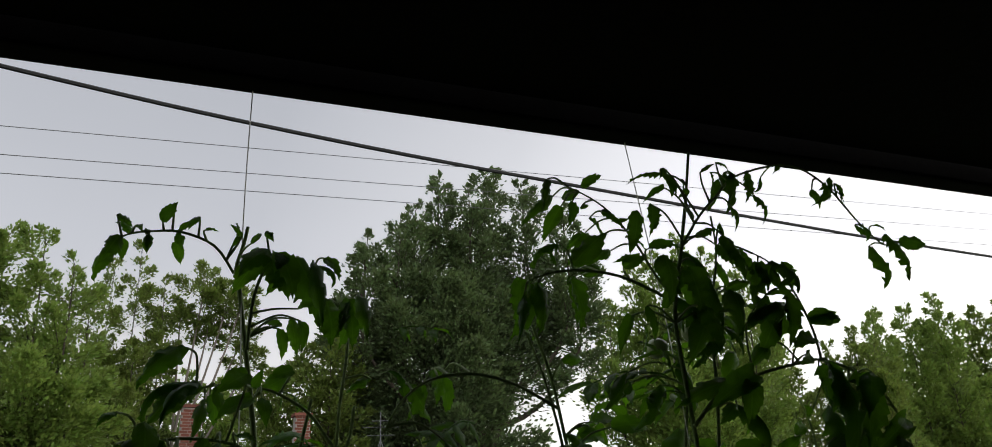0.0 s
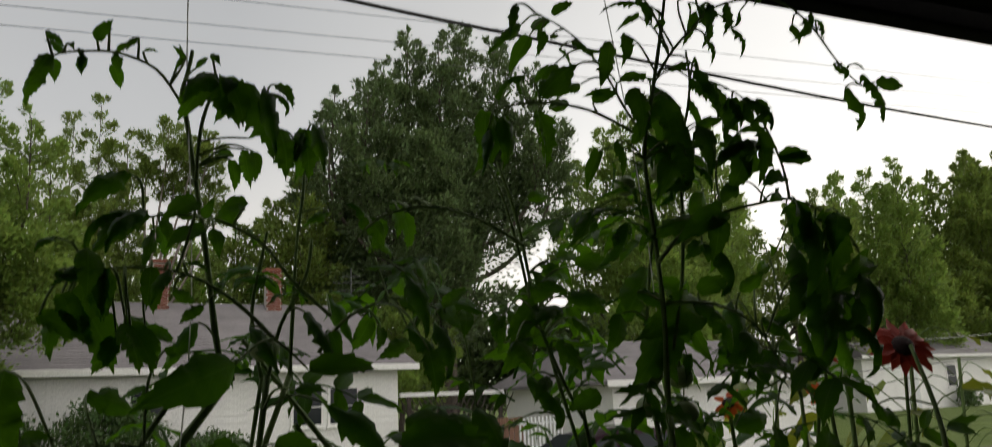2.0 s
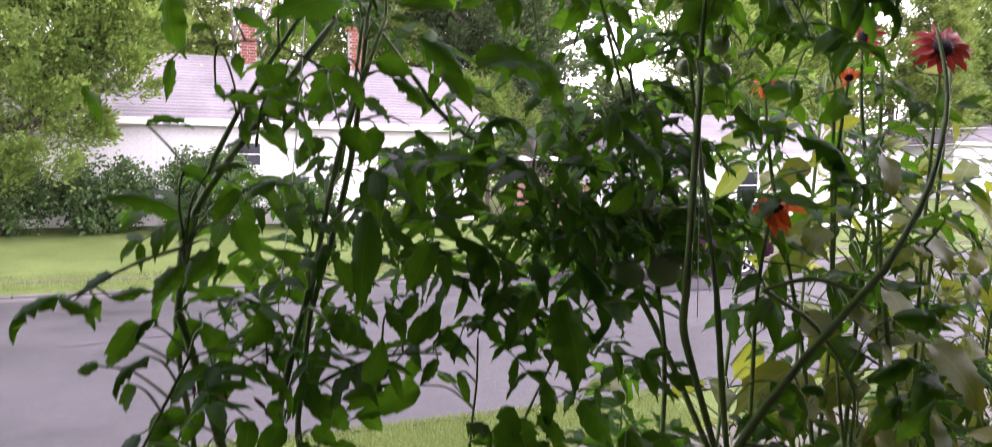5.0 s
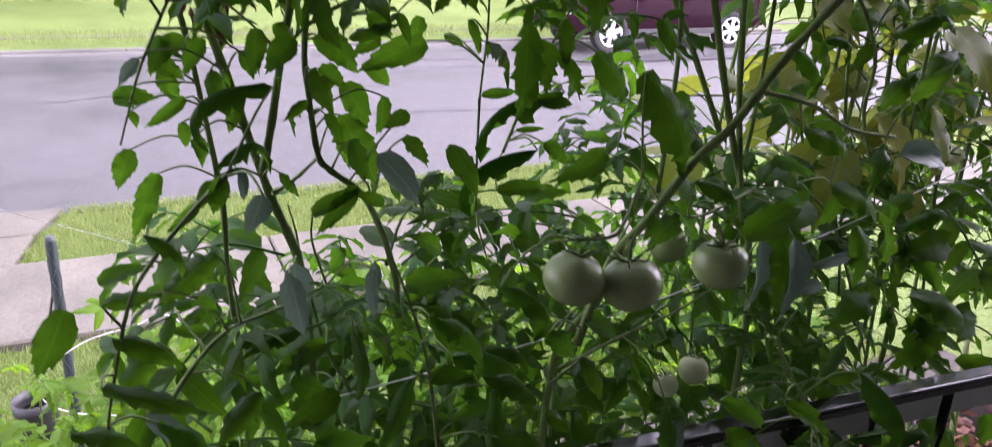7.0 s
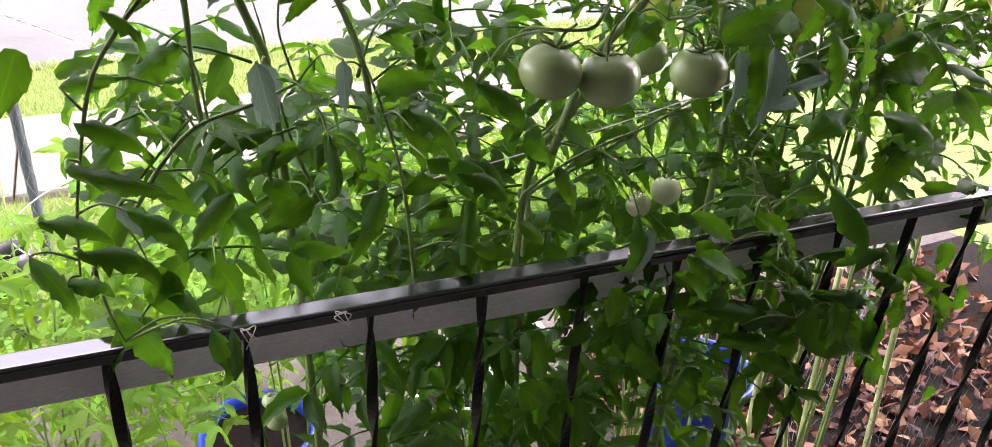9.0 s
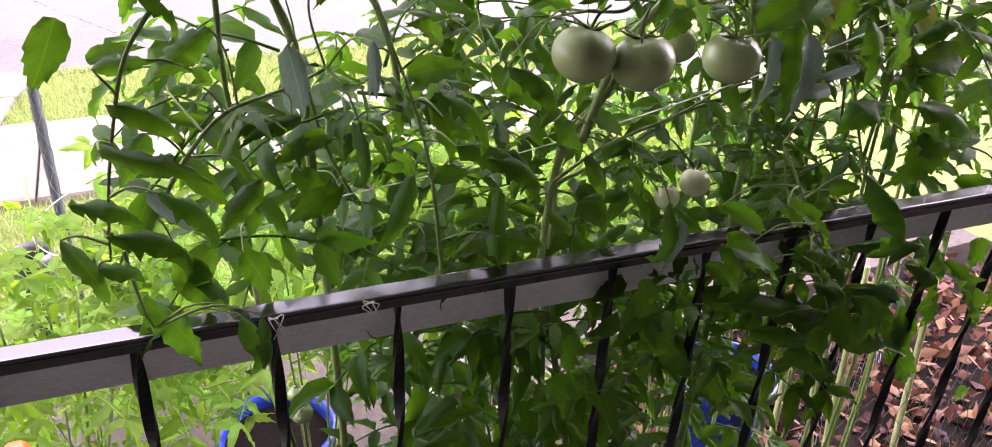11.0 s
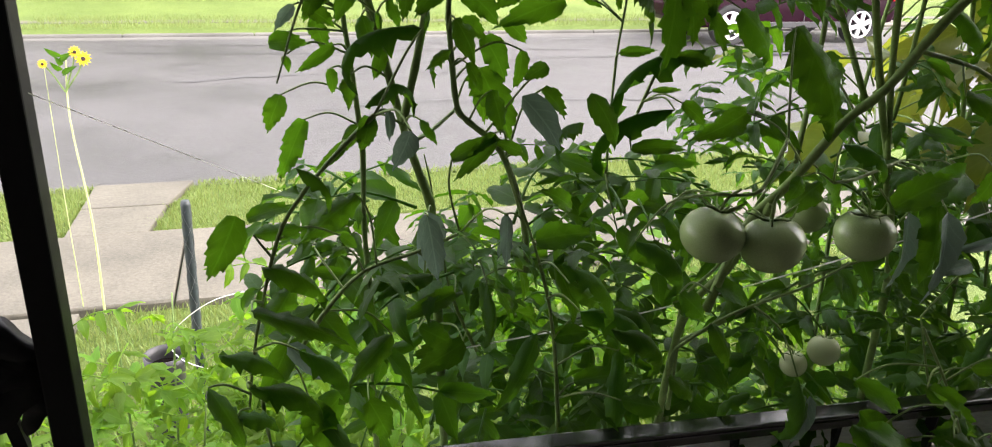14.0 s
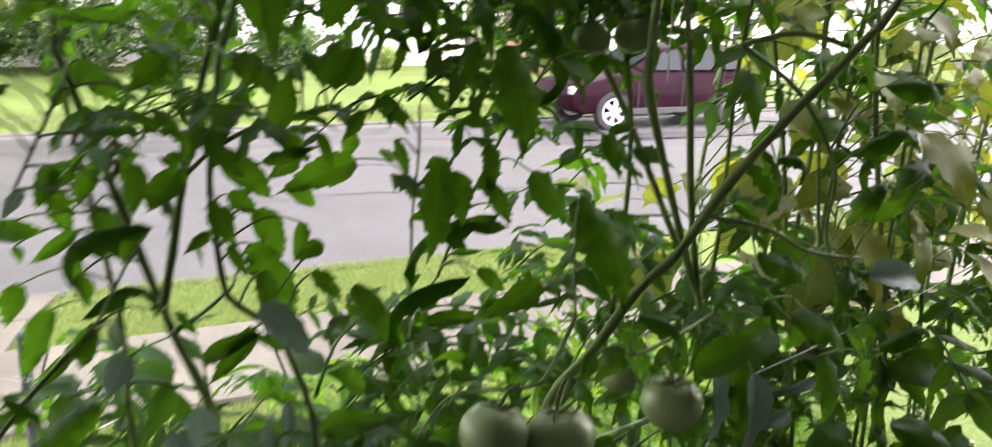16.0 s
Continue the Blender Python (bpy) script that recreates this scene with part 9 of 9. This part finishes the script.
# ---- flowers ----
def daisy(at, r, face, petals, material, disc, label, stem_from=None, droop=0.25, seed=0, name="red_flower"):
    f = tagged(new(name), label, "flower", "red flowers")
    rr = random.Random(seed)
    f.matrix_world = look(at, Vector(at) + Vector(face)) @ pose(0, 0, 0, 0, 180, 0)
    vs, fs = [], []
    for k in range(petals):
        lv, lf = leaflet(seed * 31 + k, curl=rr.uniform(-0.5, 0.9), fold=0.2, teeth=0.0, stations=6)
        a = 2 * math.pi * k / petals + rr.uniform(-0.1, 0.1)
        size = r * rr.uniform(0.85, 1.1)
        m = Matrix.Rotation(a, 4, "Z") @ Matrix.Translation((0, r * 0.22, 0)) @ Matrix.Rotation(-droop * rr.uniform(0.3, 1.8), 4, "X")
        part("petal", mesh_of("petal", [m @ Vector((q.x * r * 0.36, q.y * size * 0.8, q.z * size)) for q in lv], lf, material, True), f)
    dv, df = lathe([(0.0, 0.16 * r), (0.18 * r, 0.14 * r), (0.30 * r, 0.05 * r), (0.33 * r, -0.04 * r), (0.1 * r, -0.10 * r)], 18)
    part("disc", mesh_of("disc", dv, df, disc, True), f)
    if stem_from:
        inv = f.matrix_world.inverted()
        path = smooth_path([inv @ Vector(q) for q in (stem_from, *[tuple(Vector(stem_from).lerp(Vector(at), t) + Vector((0.008 * math.sin(t * 6), 0, 0))) for t in (0.4, 0.8)], at)], 4)
        sv, sf = tube(path, 0.0035, 0.002, 6)
        part("stem", mesh_of("stem", sv, sf, STEM, True), f)
    return f


FLW = "orange red daisy flower with dark centre"
daisy((0.994, 1.05, 2.208), 0.043, (-0.35, -0.7, 0.38), 15, PETAL_BACKLIT, DISC, FLW, (0.96, 1.08, 0.9), 0.3, 1)
daisy((0.862, 1.06, 2.212), 0.030, (-0.6, 0.2, -0.1), 12, PETAL_BACKLIT, DISC, FLW, (0.99, 1.12, 1.7), 0.6, 2)
daisy((0.655, 0.98, 2.005), 0.036, (0.25, 0.75, 0.55), 12, PETAL, DISC, FLW, (0.75, 1.15, 1.5), 0.9, 3)
daisy((0.726, 1.08, 2.15), 0.020, (-0.4, -0.4, 0.3), 12, PETAL, DISC, FLW, (0.9, 1.15, 1.6), 0.7, 4)
daisy((0.80, 1.02, 2.155), 0.016, (-0.4, -0.5, -0.3), 12, PETAL, DISC, FLW, (0.95, 1.2, 1.6), 0.7, 5)

yellow = tagged(new("yellow_flower_plant"), "tall thin stem with small yellow flowers beside the walkway", "plant")
yellow.location = (-0.82, 4.25, 0)
for k, (pts, r) in enumerate((([(0, 0, 0), (0.01, 0, 0.5), (-0.02, 0.02, 1.0), (0.0, 0.03, 1.27)], 0.007), ([(-0.10, 0.05, 0), (-0.10, 0.04, 0.6), (-0.09, 0.02, 1.24)], 0.0032))):
    vs, fs = tube(smooth_path(pts), r, r * 0.5, 6)
    part("stem", mesh_of("stem", vs, fs, STALK, True), yellow)
for k, (dx, dz, r) in enumerate(((0.075, 1.27, 0.029), (0.045, 1.30, 0.023), (-0.09, 1.25, 0.018))):
    vs, fs = [], []
    for j in range(12):
        lv, lf = leaflet(j, curl=0.3, fold=0.2, stations=5)
        m = Matrix.Translation((dx, 0, dz)) @ Matrix.Rotation(radians(70), 4, "X") @ Matrix.Rotation(j * math.pi / 6, 4, "Z") @ Matrix.Translation((0, r * 0.25, 0))
        join_into(vs, fs, ([m @ Vector((q.x * r * 0.45, q.y * r, q.z * r)) for q in lv], lf))
    bl = part("bloom", mesh_of("bloom", vs, fs, PETAL_YELLOW, True), yellow, "yellow flower head")
    dv, df = lathe([(0, 0.006), (r * 0.3, 0.004), (r * 0.34, -0.004)], 12)
    part("disc", mesh_of("disc", [Matrix.Translation((dx, -0.004, dz)) @ Matrix.Rotation(radians(70), 4, "X") @ Vector(q) for q in dv], df, DISC), bl)
    vs, fs = tube([Vector((-0.02, 0.02, 1.12)), Vector((dx * 0.6, 0.02, dz - 0.06)), Vector((dx, 0.01, dz))], 0.004, 0.003, 5)
    part("stem", mesh_of("stem", vs, fs, STEM), yellow)
for k in range(5):
    b = Vector((-0.02, 0.02, 1.2 + 0.02 * k))
    place_leaf(yellow, Vector(yellow.location) + b, Vector(yellow.location) + b + Vector((0.07 * math.cos(k * 2.2), -0.02, 0.04)), 0.03, LEAVES["flat"][k % 4], sunny)


# ---- pots, stake, clutter ----
def pot(at, r, h, material, label, rim=None, plants=0, seed=0):
    p = tagged(new("plant_pot"), label, "pot", "pots in the bed")
    p.location = at
    prof = [(0.0, 0.004), (r * 0.78, 0.0), (r * 0.80, 0.01), (r * 0.97, h * 0.86), (r * 1.04, h * 0.88), (r * 1.05, h), (r * 0.99, h), (r * 0.95, h * 0.9), (r * 0.93, h * 0.84)]
    v, f = lathe(prof, 28)
    part("body", mesh_of("body", v, f, material, True), p)
    v, f = lathe([(r * 0.94, h * 0.85), (r * 0.5, h * 0.87), (0.0, h * 0.86)], 24)
    part("soil", mesh_of("soil", v, f, MULCH), p)
    return p


pot((0.20, 2.03, 0.02), 0.15, 0.27, BLUE, "round blue plastic pot on pale soil")
pot((1.46, 1.72, 0.02), 0.15, 0.32, BLUE, "round blue plastic pot beside the leaf litter")
pot((0.78, 2.02, 0.02), 0.13, 0.26, WHITE_PLASTIC, "ribbed off-white plastic pot on pale soil")
pot((1.05, 2.2, 0.02), 0.12, 0.24, WHITE_PLASTIC, "off-white plastic pot on pale soil")
pot((-0.42, 3.15, 0.0), 0.07, 0.36, BLACK_PLASTIC, "black plastic pot at the edge of the lawn")

stake = tagged(new("garden_stake"), "dark garden stake wrapped in white wire netting", "stake")
stake.matrix_world = pose(-0.268, 2.74, 0.0, 0, 1.0, 0)
v, f = lathe([(0.0, 0.0), (0.014, 0.0), (0.0145, 0.02), (0.0145, 1.07), (0.012, 1.085), (0.0, 1.087)], 14)
part("pole", mesh_of("pole", v, f, STAKE_PAINT, True), stake)
vs, fs = [], []
for s in (-1, 1):
    for k in range(3):
        pts = [Vector((0.0158 * math.cos(s * t * 0.55 + k * 2.1), 0.0158 * math.sin(s * t * 0.55 + k * 2.1), 0.2 + t * 0.022)) for t in range(40)]
        join_into(vs, fs, tube(pts, 0.0006, 0.0006, 4))
part("netting", mesh_of("netting", vs, fs, NETTING), stake, "white wire netting round the stake")


def wire_net(origin, across, up, cols, rows, cell, seed):
    """Hexagon wire netting, slightly crumpled."""
    r = random.Random(seed)
    vs, fs = [], []

    def at(i, j, dx):
        u, w = (i + dx) * cell, j * cell * 0.5
        return Vector(origin) + Vector(across) * u + Vector(up) * w + Vector((0, 0.02 * math.sin(u * 9 + seed) + 0.012 * math.sin(w * 14), 0))

    for i in range(cols):
        for j in range(rows):
            dx = 0.5 if j % 2 else 0.0
            a, b = at(i, j * 2, dx), at(i, j * 2 + 1, dx)
            c, d = at(i, j * 2 + 2, dx + 0.5), at(i, j * 2 + 2, dx - 0.5)
            for p, q in ((a, b), (b, c), (b, d)):
                join_into(vs, fs, tube([p, q], 0.0009, 0.0009, 3))
    return mesh_of("wire_netting", vs, fs, NETTING)


tagged(new("wire_netting", wire_net((1.30, 1.12, 0.05), (1, 0.06, 0), (0, 0.12, 0.99), 26, 14, 0.045, 3)), "crumpled hexagonal wire netting beside the plants", "wire netting", "wire netting")
hoop = smooth_path([(0.12, 2.52, 0.0), (0.14, 2.50, 0.6), (0.05, 2.45, 0.908), (-0.071, 2.45, 0.905), (-0.191, 2.45, 0.879), (-0.294, 2.44, 0.80), (-0.28, 2.43, 0.728), (-0.183, 2.42, 0.68), (-0.08, 2.42, 0.66)], 5)
vs, fs = tube(hoop, 0.0014, 0.0014, 6)
tagged(new("plant_hoop", mesh_of("plant_hoop", vs, fs, STRING)), "bent pale wire hoop standing in the bed", "wire hoop")
tagged(new("wire_netting", wire_net((1.55, 1.45, 0.05), (0.9, 0.42, 0), (0, 0.2, 0.97), 22, 9, 0.045, 5)), "crumpled hexagonal wire netting beside the plants", "wire netting", "wire netting")

litter = np.random.default_rng(8)
pts = np.stack([litter.uniform(1.25, 3.3, 520), litter.uniform(1.08, 2.3, 520), litter.uniform(0.03, 0.06, 520)], 1)
v, f = leaf_cloud(pts, 4, 0.062, 0.10, litter, (1, 1, 0.35), 0.0)
v[:, 2] = np.maximum(v[:, 2], 0.022)
tagged(new("leaf_litter", numpy_mesh("leaf_litter", v, f, DRY_LEAF)), "reddish brown dry leaf litter under the plants", "leaf litter", kind="stuff")
for low, high in (((1.60, 0.0), (1.43, 1.22)), ((1.36, 0.0), (1.12, 1.10)), ((1.10, 0.0), (1.09, 1.0)), ((1.33, 0.0), (1.24, 1.05))):
    path = [(low[0] + (high[0] - low[0]) * u + 0.008 * math.sin(7 * u + low[0] * 9), 1.2, low[1] + (high[1] - low[1]) * u) for u in (0, 0.3, 0.6, 1)]
    vs, fs = tube(smooth_path(path), 0.0095, 0.006, 8)
    tagged(new("plant_stalk", mesh_of("plant_stalk", vs, fs, STALK, True)), "pale yellow green thick flower stalk", "plant stalk", "pale stalks")
vs, fs = lathe([(0.0, 0.0), (0.03, 0.0), (0.032, 0.02), (0.03, 0.10), (0.012, 0.13), (0.012, 0.15), (0.0, 0.15)], 16)
bottle = tagged(new("spray_bottle"), "small blue plastic bottle among the pots", "bottle")
bottle.location = (1.2, 2.0, 0.02)
part("body", mesh_of("body", vs, fs, BLUE, True), bottle)
part("fruit", fruit_mesh("fruit", RED_FRUIT, 3), near_bed, "ripe orange red tomato", Matrix.Translation(at_plant(near_bed, (-0.26, 1.42, 0.92))) @ Matrix.Diagonal((0.022, 0.022, 0.022, 1)))
